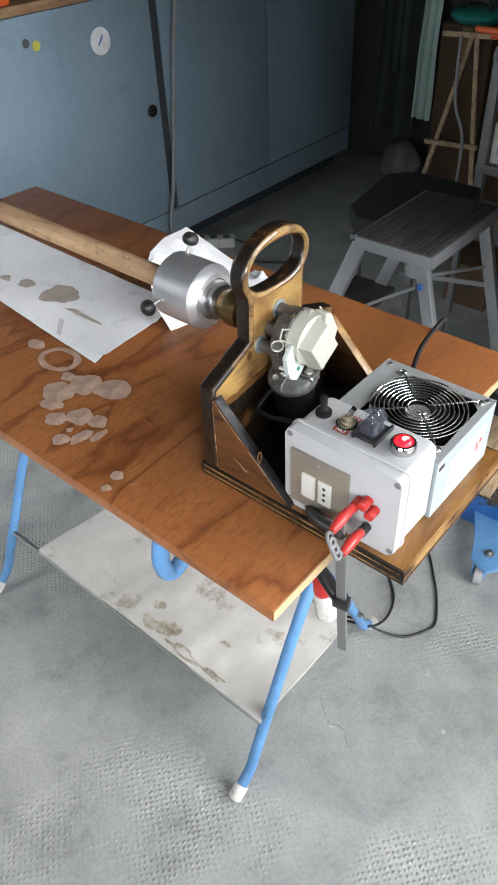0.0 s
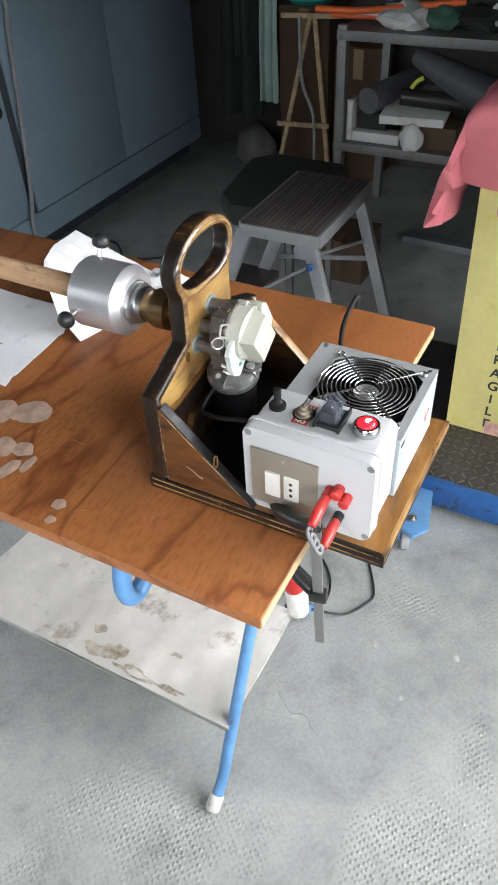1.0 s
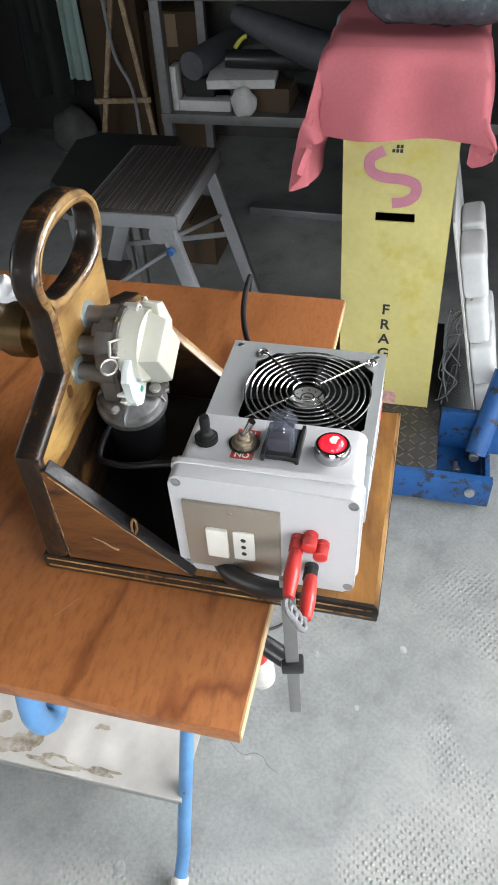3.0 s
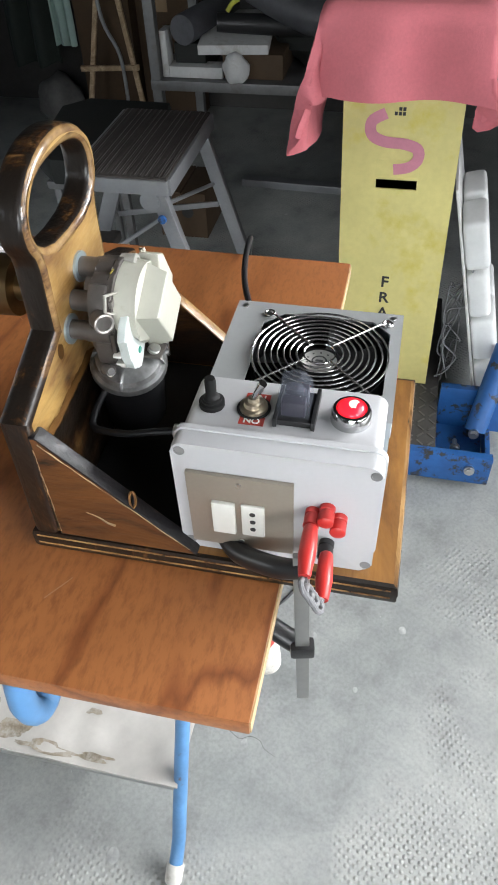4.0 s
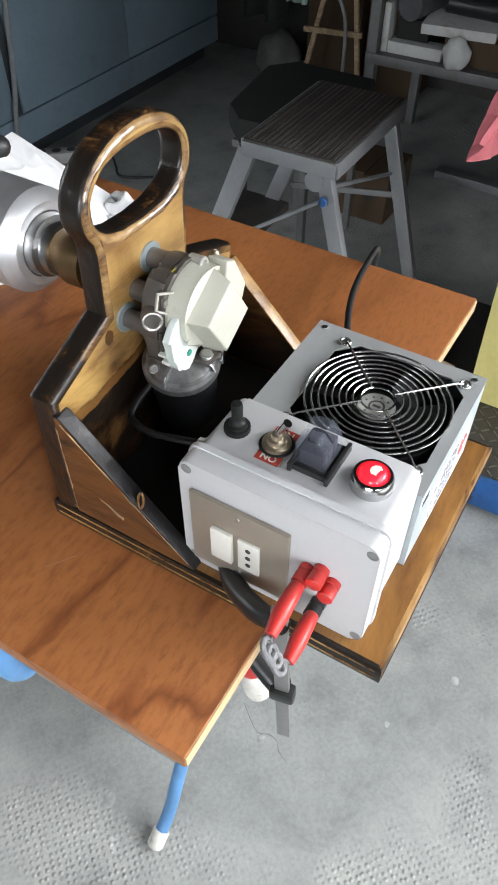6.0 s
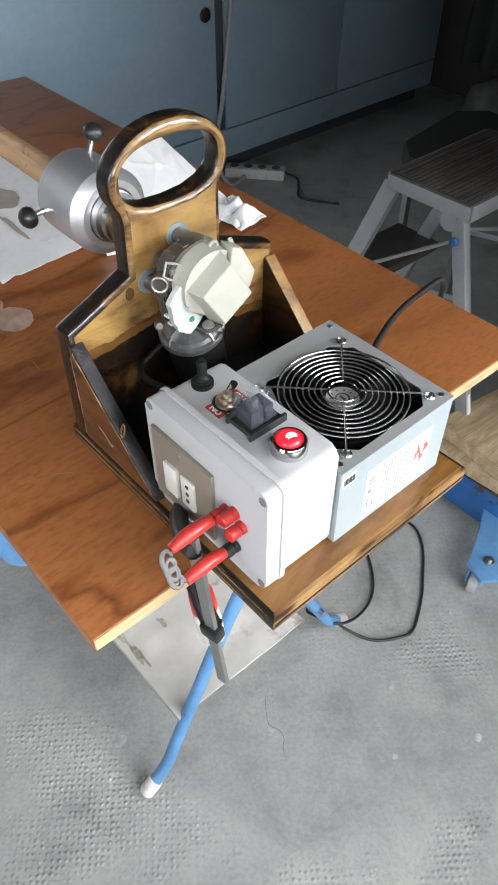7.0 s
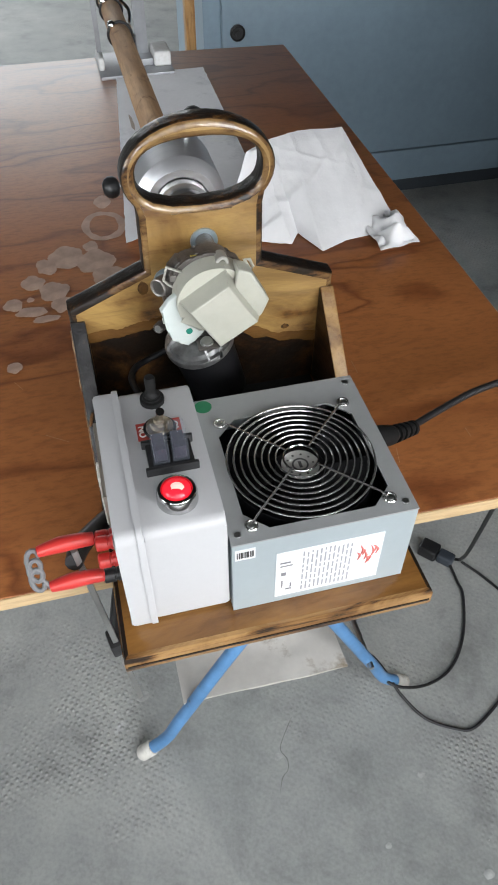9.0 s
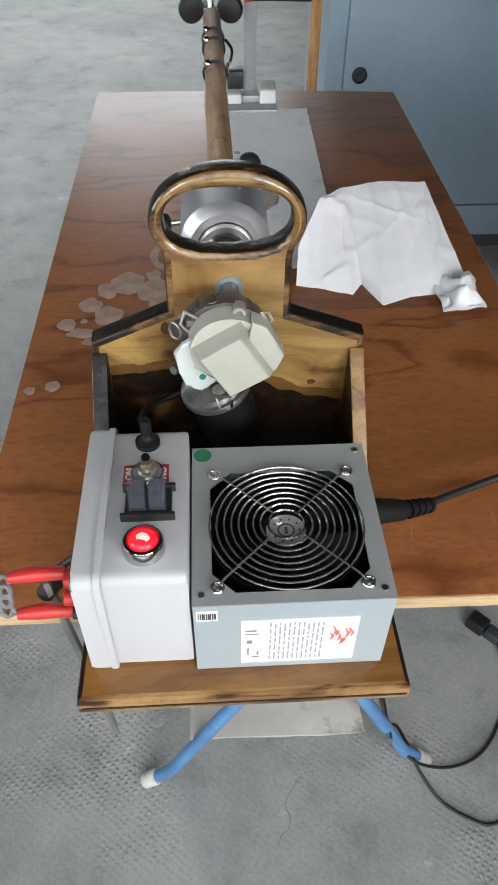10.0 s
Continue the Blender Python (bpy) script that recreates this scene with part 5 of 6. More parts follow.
part("cable_gland", lathe((-0.037, 0.1605, 0.971), (0, -1, 0), [(0, 0.0052), (0.004, 0.0056), (0.0045, 0.0070), (0.0082, 0.0070)], 12), M_STEEL, motor, "steel cable gland")

# black sheet added under the motor, for the shade on the stand's floor
single("pit_shade_sheet", box(SX0 + 0.015, SX1 - 0.015, 0.152, YF - 0.002, B + 0.0003, B + 0.003, 0.001), M_RUBBER, "black sheet added under the motor to darken the stand's floor", "mat")

# ---- the chuck and the dowel ----
AX, AZ = 0.036, 1.038
chuck = thing("lathe_chuck", (AX, 0.40, AZ - 0.05), "turned aluminium chuck with three black-knobbed clamping screws", "chuck")
part("chuck_body", lathe((AX, 0.354, AZ), (0, 1, 0), [(0.004, 0.0), (0.004, 0.0265), (0.0, 0.0275), (0.0, 0.0345), (0.0015, 0.0362), (0.0075, 0.0425), (0.0095, 0.044), (0.071, 0.044), (0.0725, 0.0428), (0.0725, 0.02), (0.065, 0.019), (0.065, 0.0)], 56), M_CHUCK, chuck, angle=24)
part("collar", lathe((AX, 0.336, AZ), (0, 1, 0), [(0, 0.017), (0.0, 0.0215), (0.005, 0.0225), (0.006, 0.020), (0.009, 0.020), (0.010, 0.0255), (0.0185, 0.0265), (0.020, 0.02)], 40), M_STEEL, chuck, "stepped steel collar")
part("bronze_flange", lathe((AX, 0.2785, AZ), (0, 1, 0), [(0, 0.012), (0.024, 0.012), (0.024, 0.024), (0.042, 0.0245), (0.05, 0.021), (0.058, 0.018)], 36), M_BRASS, chuck, "dark bronze flange")
for a in (65, 185, 305):
    u = Vector((math.cos(radians(a)), 0, math.sin(radians(a))))
    c = Vector((AX, 0.416, AZ))
    s = part("clamp_screw", tube([c + u * 0.040, c + u * 0.056], 0.0028, 8), M_STEEL, chuck)
    part("knob", lathe(c + u * 0.054, u, [(0, 0.004), (0.002, 0.0085), (0.005, 0.0105), (0.010, 0.011), (0.014, 0.009), (0.017, 0.005), (0.0175, 0)], 20), M_BLACK, s, "black plastic knob")
dowel = thing("wooden_dowel", (AX, 0.85, AZ - 0.02), "long bare wooden rod held in the chuck", "wooden rod")
DD = Vector((0.001, 1, 0.010)).normalized()
part("rod", lathe((AX, 0.425, AZ), DD, [(0, 0.0138), (0.001, 0.0148), (0.3, 0.0150), (0.705, 0.0150), (0.708, 0.013)], 28), M_DOWEL, dowel)
for y in (0.845, 0.955, 1.005):
    c = Vector((AX, 0.43, AZ)) + DD * (y - 0.43)
    clip = part("pipe_clip", tube([c + 0.0158 * Vector((math.cos(2 * math.pi * k / 24), 0.0, math.sin(2 * math.pi * k / 24))) for k in range(24)], 0.0028, 8, closed=True), M_BLACK, dowel, "black band with a chrome bead")
    part("bead", lathe(c + Vector((-0.010, -0.002, 0.0125)), (-0.5, -0.2, 0.8), [(-0.002, 0.004), (0.002, 0.0058), (0.005, 0.005), (0.007, 0.0025), (0.0075, 0)], 14), M_CHROME, clip)
part("hook", tube([(AX + 0.019, 0.86, AZ - 0.002), (AX + 0.021, 0.91, AZ - 0.004), (AX + 0.026, 0.95, AZ - 0.012), (AX + 0.030, 0.985, AZ - 0.004), (AX + 0.020, 1.0, AZ + 0.006)], 0.0026, 8, smooth=5), M_CHROME, dowel, "bent chrome wire hook")

tail = thing("tail_stand", (0.09, 1.28, T), "steel tail stand with black hand knobs clamped to the table", "tail stand")
part("foot_plate", box(0.020, 0.163, 1.185, 1.318, T, T + 0.007, 0.002), M_ALU, tail)
for x0, x1, z in ((0.020, 0.032, 0.03), (0.062, 0.094, 0.026), (0.128, 0.162, 0.034)):
    part("white_block", box(x0, x1, 1.215, 1.275, T + 0.007, T + z, 0.005, seg=3), M_WHITEJ, tail, "white plastic block")
part("bracket", box(0.094, 0.128, 1.225, 1.28, T + 0.007, T + 0.02, 0.002), M_ALU, tail)
part("upright", box(0.099, 0.123, 1.255, 1.265, T + 0.02, 1.16, 0.0015), M_ALU, tail, "flat aluminium upright bar")
part("upright", box(0.022, 0.031, 1.25, 1.262, T + 0.03, 1.05, 0.001), M_ALU, tail)
part("spindle", tube([(AX, 1.138, AZ + 0.007), (AX, 1.275, AZ + 0.008)], 0.006, 12), M_CHROME, tail)
for x, tilt_ in ((0.004, -0.25), (0.068, 0.25)):
    part("hand_knob", lathe((x, 1.172, AZ + 0.006), (tilt_, 0.9, 0.1), [(0, 0.008), (0.002, 0.021), (0.005, 0.023), (0.013, 0.023), (0.017, 0.018), (0.017, 0)], 22), M_BLACK, tail, "black round hand knob")
part("knob_bar", tube([(-0.004, 1.184, AZ + 0.006), (0.076, 1.184, AZ + 0.006)], 0.005, 10), M_STEEL, tail)
part("black_carriage", box(0.066, 0.098, 1.245, 1.285, T + 0.026, T + 0.058, 0.003), M_BLACK, tail)
part("cross_lever", tube([(0.11, 1.25, 1.046), (0.15, 1.25, 1.048), (0.225, 1.25, 1.046)], [0.0055, 0.007, 0.0065], 10), M_BLACK, tail)
part("red_tab", box(0.100, 0.112, 1.245, 1.254, 1.040, 1.054, 0.001), M_RED, tail)

# ---- stains and films on table and paper ----
SPOTS = [(-0.029, 0.715, 0.011, 0.017), (-0.057, 0.596, 0.009, 0.012), (-0.092, 0.578, 0.022, 0.023), (-0.054, 0.559, 0.021, 0.024), (-0.036, 0.516, 0.024, 0.023), (-0.118, 0.561, 0.012, 0.018), (-0.136, 0.527, 0.013, 0.016),
         (-0.111, 0.501, 0.016, 0.018), (-0.103, 0.472, 0.011, 0.014), (-0.162, 0.484, 0.010, 0.012), (-0.141, 0.465, 0.017, 0.009), (-0.123, 0.447, 0.014, 0.006), (-0.163, 0.364, 0.0075, 0.0085), (-0.187, 0.358, 0.0055, 0.0065), (-0.14, 0.49, 0.004, 0.005)]
bm = bmesh.new()
rim = []
for k in range(48):
    a = 2 * math.pi * k / 48
    w = 0.0055 + 0.003 * n3(math.cos(a) * 2, math.sin(a) * 2, 4.0)
    q = 1 + 0.07 * n3(math.cos(a) * 1.5, math.sin(a) * 1.5, 8.0)
    rim.append([bm.verts.new((-0.034 + (0.026 * q + j) * math.cos(a), 0.648 + (0.034 * q + j) * math.sin(a), T + 0.0006)) for j in (-w, w)])
for p, q in zip(rim, rim[1:] + rim[:1]):
    bm.faces.new((p[0], p[1], q[1], q[0]))
single("glue_ring", bm, M_GLUE, "pale dried ring on the varnish", "stain", at=(-0.034, 0.648, T), group="dried spots on the table", kind="stuff")
for k, (x, y, rx, ry) in enumerate(SPOTS):
    single("glue_spot", blob(x, y, rx * 1.12, ry * 1.12, T + 0.0006 + 0.00008 * k, 3.1 * k + 1, n=44, rough=0.30), M_GLUE, "pale dried film on the varnish", "stain", at=(x, y, T), group="dried spots on the table", kind="stuff")
for k, (x, y, rx, ry) in enumerate(((0.098, 0.81, 0.030, 0.036), (0.087, 0.90, 0.014, 0.018), (0.078, 0.951, 0.010, 0.014), (0.074, 0.99, 0.005, 0.007), (0.075, 0.715, 0.004, 0.045), (0.050, 0.97, 0.003, 0.03))):
    part("damp_spot", blob(x, y, rx, ry, T + 0.0048, 5.0 * k + 2, rough=0.5), M_DAMP, paper, "brown damp stain")
bm = bmesh.new()
for k in range(9):
    add_box(bm, 0.010 + 0.004 * k, 0.0125 + 0.004 * k, 0.70 + 0.004 * k, 0.712 + 0.004 * k, T + 0.0042, T + 0.0044)
for k in range(14):
    x = 0.015 + 0.0095 * k
    add_box(bm, x, x + 0.006, 0.606 + 0.003 * math.sin(k * 2.0), 0.613 + 0.004 * math.sin(k * 1.3), T + 0.0048, T + 0.005)
tagged(part("faint_print", bm, mat("faint_grey_print", (0.5, 0.5, 0.53), 0.8), paper, "faint grey printed marks"), kind="stuff")

random.seed(12)
bm = bmesh.new()
for k in range(18):
    x, y, a, l = random.uniform(-0.19, 0.40), random.choice((random.uniform(0.08, 0.5), random.uniform(0.08, 1.3))), random.gauss(90, 35), random.uniform(0.004, 0.03)
    if SX0 - 0.01 < x < SX1 + 0.01 and y < 0.3:
        continue
    add_box(bm, -l / 2, l / 2, -0.00025, 0.00025, 0.0003, 0.0005, m=pose(x, y, T, 0, 0, a))
single("scratches", drooped(bm), mat("scratched_varnish", (0.40, 0.24, 0.15), 0.6), "fine pale scratches in the table varnish", "scratches", kind="stuff")

# ---- the screw clamp ----
clamp = thing("screw_clamp", (-0.09, 0.05, 0.68), "steel bar clamp with black jaws and red-white handle", "clamp")
bm = add_box(bmesh.new(), -0.0025, 0.0025, -0.006, 0.006, 0, 0.26, 0.001)
bmesh.ops.transform(bm, matrix=Matrix.Translation((-0.089, 0.048, 0.68)) @ pose(0, 0, 0, -1.5, -4.5, 12), verts=bm.verts)
part("bar", bm, mat("dull_bar_steel", (0.40, 0.40, 0.39), 0.38, 0.8), clamp, "flat steel bar")
part("fixed_jaw", tube([(-0.112, 0.046, 0.925), (-0.106, 0.07, 0.914), (-0.088, 0.10, 0.898), (-0.070, 0.118, 0.892)], [0.007, 0.0085, 0.0085, 0.007], 10, smooth=5), M_BLACK, clamp, "black cast fixed jaw")
part("sliding_jaw", tube([(-0.09, 0.046, 0.787), (-0.094, 0.055, 0.789), (-0.087, 0.085, 0.803), (-0.082, 0.10, 0.812)], [0.0085, 0.0095, 0.009, 0.008], 10, smooth=5), M_BLACK, clamp, "black cast sliding jaw")
bm = add_box(bmesh.new(), -0.0065, 0.0065, -0.0105, 0.0105, 0.100, 0.118, 0.003)
bmesh.ops.transform(bm, matrix=Matrix.Translation((-0.089, 0.048, 0.68)) @ pose(0, 0, 0, -1.5, -4.5, 12), verts=bm.verts)
part("jaw_collar", bm, M_BLACK, clamp, "black cast collar round the bar")
h = part("spindle", tube([(-0.084, 0.095, 0.84), (-0.076, 0.089, 0.77)], 0.0045, 10), M_STEEL, clamp)
part("ferrule", lathe((-0.0795, 0.0915, 0.79), (0.09, -0.06, -1), [(0, 0.008), (0.006, 0.0125), (0.03, 0.0135), (0.034, 0.0135)], 18), M_RED, clamp, "red painted handle top")
part("handle", lathe((-0.0765, 0.0895, 0.757), (0.09, -0.06, -1), [(0, 0.0135), (0.03, 0.0145), (0.055, 0.0135), (0.06, 0.01), (0.061, 0)], 18), M_WHITECAP, clamp, "worn white wooden handle")

# ---- mains cord ----
cord = thing("mains_cord", (0.42, 0.2, 0), "black mains cord from the power supply to the floor", "cord")
part("plug_body", tube([(0.1425, 0.118, B + 0.036), (0.152, 0.120, B + 0.034), (0.172, 0.127, B + 0.026), (0.182, 0.131, B + 0.021), (0.186, 0.133, B + 0.019), (0.214, 0.147, B + 0.008)], [0.0125, 0.012, 0.0105, 0.0095, 0.0065, 0.0055], 12, smooth=4), M_RUBBER, cord, "moulded black plug")
part("cable", tube([(0.205, 0.143, B + 0.011), (0.247, 0.165, 0.888), (0.30, 0.184, 0.888), (0.36, 0.196, 0.885), (0.414, 0.202, 0.878), (0.438, 0.22, 0.80), (0.475, 0.28, 0.58), (0.55, 0.385, 0.24), (0.62, 0.475, 0.055), (0.628, 0.492, 0.022), (0.616, 0.502, 0.018)], 0.0037, 10, smooth=7), M_CORD, cord)
cord2 = thing("floor_lead", (0.5, 0.3, 0), "thin black lead looped on the cement floor", "cord")
part("cable", tube([(0.607, 0.492, 0.015), (0.608, 0.45, 0.006), (0.605, 0.411, 0.004), (0.562, 0.323, 0.004), (0.506, 0.263, 0.004), (0.438, 0.238, 0.014), (0.366, 0.239, 0.048), (0.334, 0.280, 0.064), (0.331, 0.301, 0.060), (0.346, 0.304, 0.052), (0.360, 0.266, 0.050),
                    (0.378, 0.226, 0.028), (0.412, 0.180, 0.006), (0.461, 0.147, 0.004), (0.499, 0.14, 0.004), (0.571, 0.177, 0.004), (0.62, 0.212, 0.004), (0.69, 0.27, 0.004), (0.72, 0.325, 0.004), (0.70, 0.385, 0.004), (0.668, 0.452, 0.004), (0.636, 0.49, 0.014)], 0.0031, 10, smooth=7), M_CORD, cord2)
connector = thing("cable_connector", (0.592, 0.52, 0), "dark grey plastic cable connector on the floor", "connector")
bm = box(-0.042, 0.0, -0.018, 0.018, 0, 0.032, 0.006, seg=3)
bmesh.ops.transform(bm, matrix=pose(0.592, 0.522, 0.0, 0, 0, -48), verts=bm.verts)
part("socket_half", bm, M_BLACK, connector)
bm = box(0.001, 0.038, -0.014, 0.014, 0.002, 0.028, 0.006, seg=3)
bmesh.ops.transform(bm, matrix=pose(0.592, 0.522, 0.0, 0, 0, -48), verts=bm.verts)
part("plug_half", bm, mat("slate_grey_plastic", (0.05, 0.06, 0.075), 0.45), connector, "slate grey plug half")
for k in range(4):
    f = k / 3
    p = Vector((0.188 + 0.022 * f, 0.134 + 0.011 * f, B + 0.018 - 0.009 * f))
    part("strain_ridge", tube([p, p + Vector((0.0032, 0.0016, -0.0013))], 0.0088 - 0.0012 * f, 12), M_RUBBER, cord)

# ---- the cabinet ----
CABY, CABT = 2.1, 1.10
cab = thing("metal_cabinet", (1.7, 2.35, 0), "long blue-grey steel cabinet with flat doors and round locks", "cabinet")
part("carcass", box(0.40, 3.0, CABY + 0.02, 2.62, 0.09, CABT - 0.03), M_CAB, cab)
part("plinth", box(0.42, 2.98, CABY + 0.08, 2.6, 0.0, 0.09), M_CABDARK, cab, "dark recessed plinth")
part("top_board", box(0.38, 3.02, CABY - 0.02, 2.64, CABT - 0.03, CABT, 0.004), wood("cabinet_top_wood", (0.3, 0.18, 0.1), (0.42, 0.28, 0.17), "x"), cab, "wooden top board")
part("kick_rail", box(0.42, 2.99, CABY - 0.002, CABY + 0.02, 0.092, 0.205, 0.002), M_CAB, cab)
for x0, x1, lx in ((0.455, 1.575, 0.503), (1.62, 2.272, None), (2.282, 2.99, None)):
    d = part("door", box(x0, x1, CABY - 0.004, CABY + 0.018, 0.212, CABT - 0.035, 0.003), M_CAB, cab, "flat blue-grey steel door")
    for xx in ([lx, 1.528] if lx else []):
        part("lock", lathe((xx, CABY - 0.004, 0.645), (0, -1, 0), [(0, 0.024), (0.006, 0.024), (0.008, 0.02), (0.004, 0.018), (0.004, 0.008), (0.009, 0.007), (0.009, 0)], 24), M_BLACK, d, "round black recessed lock")
# dark filler that stands in for the shade between the doors
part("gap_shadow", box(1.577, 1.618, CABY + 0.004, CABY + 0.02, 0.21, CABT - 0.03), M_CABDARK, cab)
st = part("sticker", lathe((1.318, CABY - 0.0042, 0.936), (0, -1, 0), [(0, 0.046), (0.0006, 0.046), (0.0006, 0)], 28), M_PAPER, cab, "round white sticker with a blue mark")
bm = bmesh.new()
for k in range(4):
    add_tube(bm, [(1.305 + 0.006 * k, CABY - 0.0052, 0.925 + 0.008 * k), (1.318 + 0.004 * k, CABY - 0.0052, 0.935 + 0.006 * k)], 0.003, 6)
part("blue_mark", bm, M_BLUE, st)
part("yellow_dot", lathe((1.04, CABY - 0.0042, 0.971), (0, -1, 0), [(0, 0.016), (0.0006, 0.016), (0.0006, 0)], 20), mat("yellow_sticker", (0.7, 0.65, 0.1), 0.5), cab)
part("dark_dot", lathe((1.0, CABY - 0.0042, 0.985), (0, -1, 0), [(0, 0.014), (0.0006, 0.014), (0.0006, 0)], 20), M_GREYPL, cab)
single("orange_tray", box(0.72, 0.98, CABY + 0.0, 2.3, CABT, CABT + 0.05, 0.01), M_ORANGE, "orange plastic tray on the cabinet top", "tray")
single("wooden_post", box(0.338, 0.368, CABY - 0.03, CABY + 0.01, 0, 2.0, 0.004), wood("post_pine", (0.4, 0.2, 0.07), (0.55, 0.32, 0.13), "z"), "varnished wooden post beside the cabinet", "post")
hang = thing("hanging_cable", (1.6, 2.06, 0), "grey cable hanging down to a white power strip", "cable")
part("cable", tube([(1.69, 2.07, CABT + 0.005), (1.686, 2.07, 1.0), (1.66, 2.075, 0.85), (1.625, 2.075, 0.6), (1.58, 2.07, 0.35), (1.53, 2.06, 0.15), (1.56, 2.02, 0.02), (1.66, 2.03, 0.02)], 0.009, 8, smooth=6), M_GREYCORD, hang)
strip = thing("power_strip", (1.68, 2.0, 0), "white multi-way power strip on the floor", "power strip")
bm = box(-0.13, 0.13, -0.03, 0.03, 0, 0.045, 0.008)
bmesh.ops.transform(bm, matrix=pose(1.72, 2.03, 0.0, 0, 0, -50), verts=bm.verts)
part("housing", bm, M_WHITEJ, strip)
for k in range(4):
    bm = lathe((0, 0, 0), (0, 0, 1), [(0, 0.019), (0.001, 0.019), (0.001, 0)], 16)
    bmesh.ops.transform(bm, matrix=pose(1.72, 2.03, 0.0455, 0, 0, -50) @ pose(-0.09 + 0.06 * k, 0, 0), verts=bm.verts)
    part("outlet", bm, M_GREYPL, strip)
part("cord", tube([(1.80, 1.93, 0.03), (1.83, 1.88, 0.01), (1.78, 1.82, 0.008), (1.72, 1.74, 0.008), (1.80, 1.6, 0.008)], 0.005, 8, smooth=6), M_CORD, strip)

# ---- step stool ----
stool = thing("step_stool", (1.14, 0.61, 0), "folding aluminium step stool with a ribbed grey platform", "step stool")
SZ = 0.692
part("platform", box(0.955, 1.325, 0.505, 0.722, SZ - 0.03, SZ - 0.004, 0.004), M_TREAD, stool, "worn grey ribbed platform")
for k in range(17):
    y = 0.5105 + k * 0.0125
    part("tread_rib", box(0.96, 1.32, y, y + 0.0085, SZ - 0.0042, SZ - 0.0022, 0.0006), M_TREAD, stool)
    if k % 4 != 2:
        part("worn_line", box(0.963, 1.317, y + 0.0035, y + 0.0052, SZ - 0.0023, SZ - 0.0018), M_WORN, stool, "thin worn bright line")
for y0, y1 in ((0.498, 0.506), (0.721, 0.729)):
    part("side_rail", box(0.958, 1.322, y0, y1, SZ - 0.042, SZ - 0.006, 0.002), M_ALU, stool)
for x in (0.951, 1.324):
    part("end_rail", box(x, x + 0.006, 0.503, 0.724, SZ - 0.040, SZ - 0.008, 0.002), M_ALU, stool)


def leg_bar(p, q, w, d):
    p, q = Vector(p), Vector(q)
    z = (q - p).normalized()
    x = Vector((1, 0, 0))
    x = (x - z * x.dot(z)).normalized()
    y = z.cross(x)
    m = Matrix((x, y, z)).transposed().to_4x4()
    m.translation = p
    return add_box(bmesh.new(), -w / 2, w / 2, -d / 2, d / 2, 0, (q - p).length, 0.003, m=m)


for x, xb in ((0.968, 0.955), (1.308, 1.325)):
    part("leg", leg_bar((x, 0.534, SZ - 0.03), (xb, 0.346, 0.0), 0.022, 0.034), M_ALU, stool, "square aluminium leg")
    part("leg", leg_bar((x, 0.715, SZ - 0.03), (xb, 0.985, 0.0), 0.022, 0.042), M_ALU, stool, "square aluminium leg")
    # added strip: paints the lit front face of the leg
    part("leg_face", leg_bar((x, 0.5145, SZ - 0.05), (xb, 0.3285, 0.0), 0.016, 0.003), M_LITFACE, stool, "pale strip with the gate's light painted on the leg face")
    part("hinge", lathe((x - 0.016, 0.548, SZ - 0.055), (1, 0, 0), [(0, 0.022), (0.032, 0.022)], 20), M_ALU, stool)
    part("stay", leg_bar((x + 0.015, 0.50, SZ - 0.24), (xb + 0.015, 0.80, SZ - 0.30), 0.006, 0.016), M_ALU, stool)
part("lower_step", box(0.965, 1.315, 0.79, 0.94, 0.33, 0.355, 0.004), M_TREAD, stool)
part("brace", tube([(0.952, 0.528, 0.600), (0.958, 0.640, 0.520), (0.960, 0.76, 0.435)], 0.005, 8), M_ALU, stool)
part("brace", tube([(0.955, 0.513, 0.633), (1.305, 0.505, 0.515)], 0.005, 8), M_ALU, stool)
part("blue_rivet", lathe((0.950, 0.523, 0.600), (-1, 0, 0), [(0, 0.010), (0.006, 0.009), (0.007, 0)], 14), M_BLUE2, stool, "blue plastic rivet")

# ---- black seat behind the stool ----
seat = thing("ottoman", (1.66, 0.95, 0), "low black upholstered seat on a metal frame", "ottoman")
part("cushion", prism([(1.43, 0.72), (1.89, 0.80), (1.90, 1.08), (1.82, 1.15), (1.50, 1.10), (1.42, 1.02)], "z", 0.42, 0.50, 0.02), M_DARK, seat, "black cushion")
part("frame", box(1.45, 1.86, 0.80, 1.06, 0.395, 0.418, 0.003), M_SHELF, seat)
for x, y in ((1.46, 1.03), (1.46, 0.82), (1.84, 1.03), (1.84, 0.83)):
    part("leg", box(x - 0.011, x + 0.011, y - 0.011, y + 0.011, 0, 0.396, 0.002), M_SHELF, seat)

# ---- metal shelf with its clutter ----
rack = thing("metal_rack", (2.5, 0.4, 0), "grey slotted steel rack with two shelves", "shelf")
for x in (2.25, 2.78):
    for y in (0.965, -0.55):
        part("post", box(x - 0.018, x + 0.018, y - 0.018, y + 0.018, 0, 0.865, 0.002), M_SHELF, rack)
for z in (0.85, 0.445):
    part("shelf", box(2.228, 2.80, -0.57, 0.985, z - 0.035, z, 0.003), M_SHELF, rack)


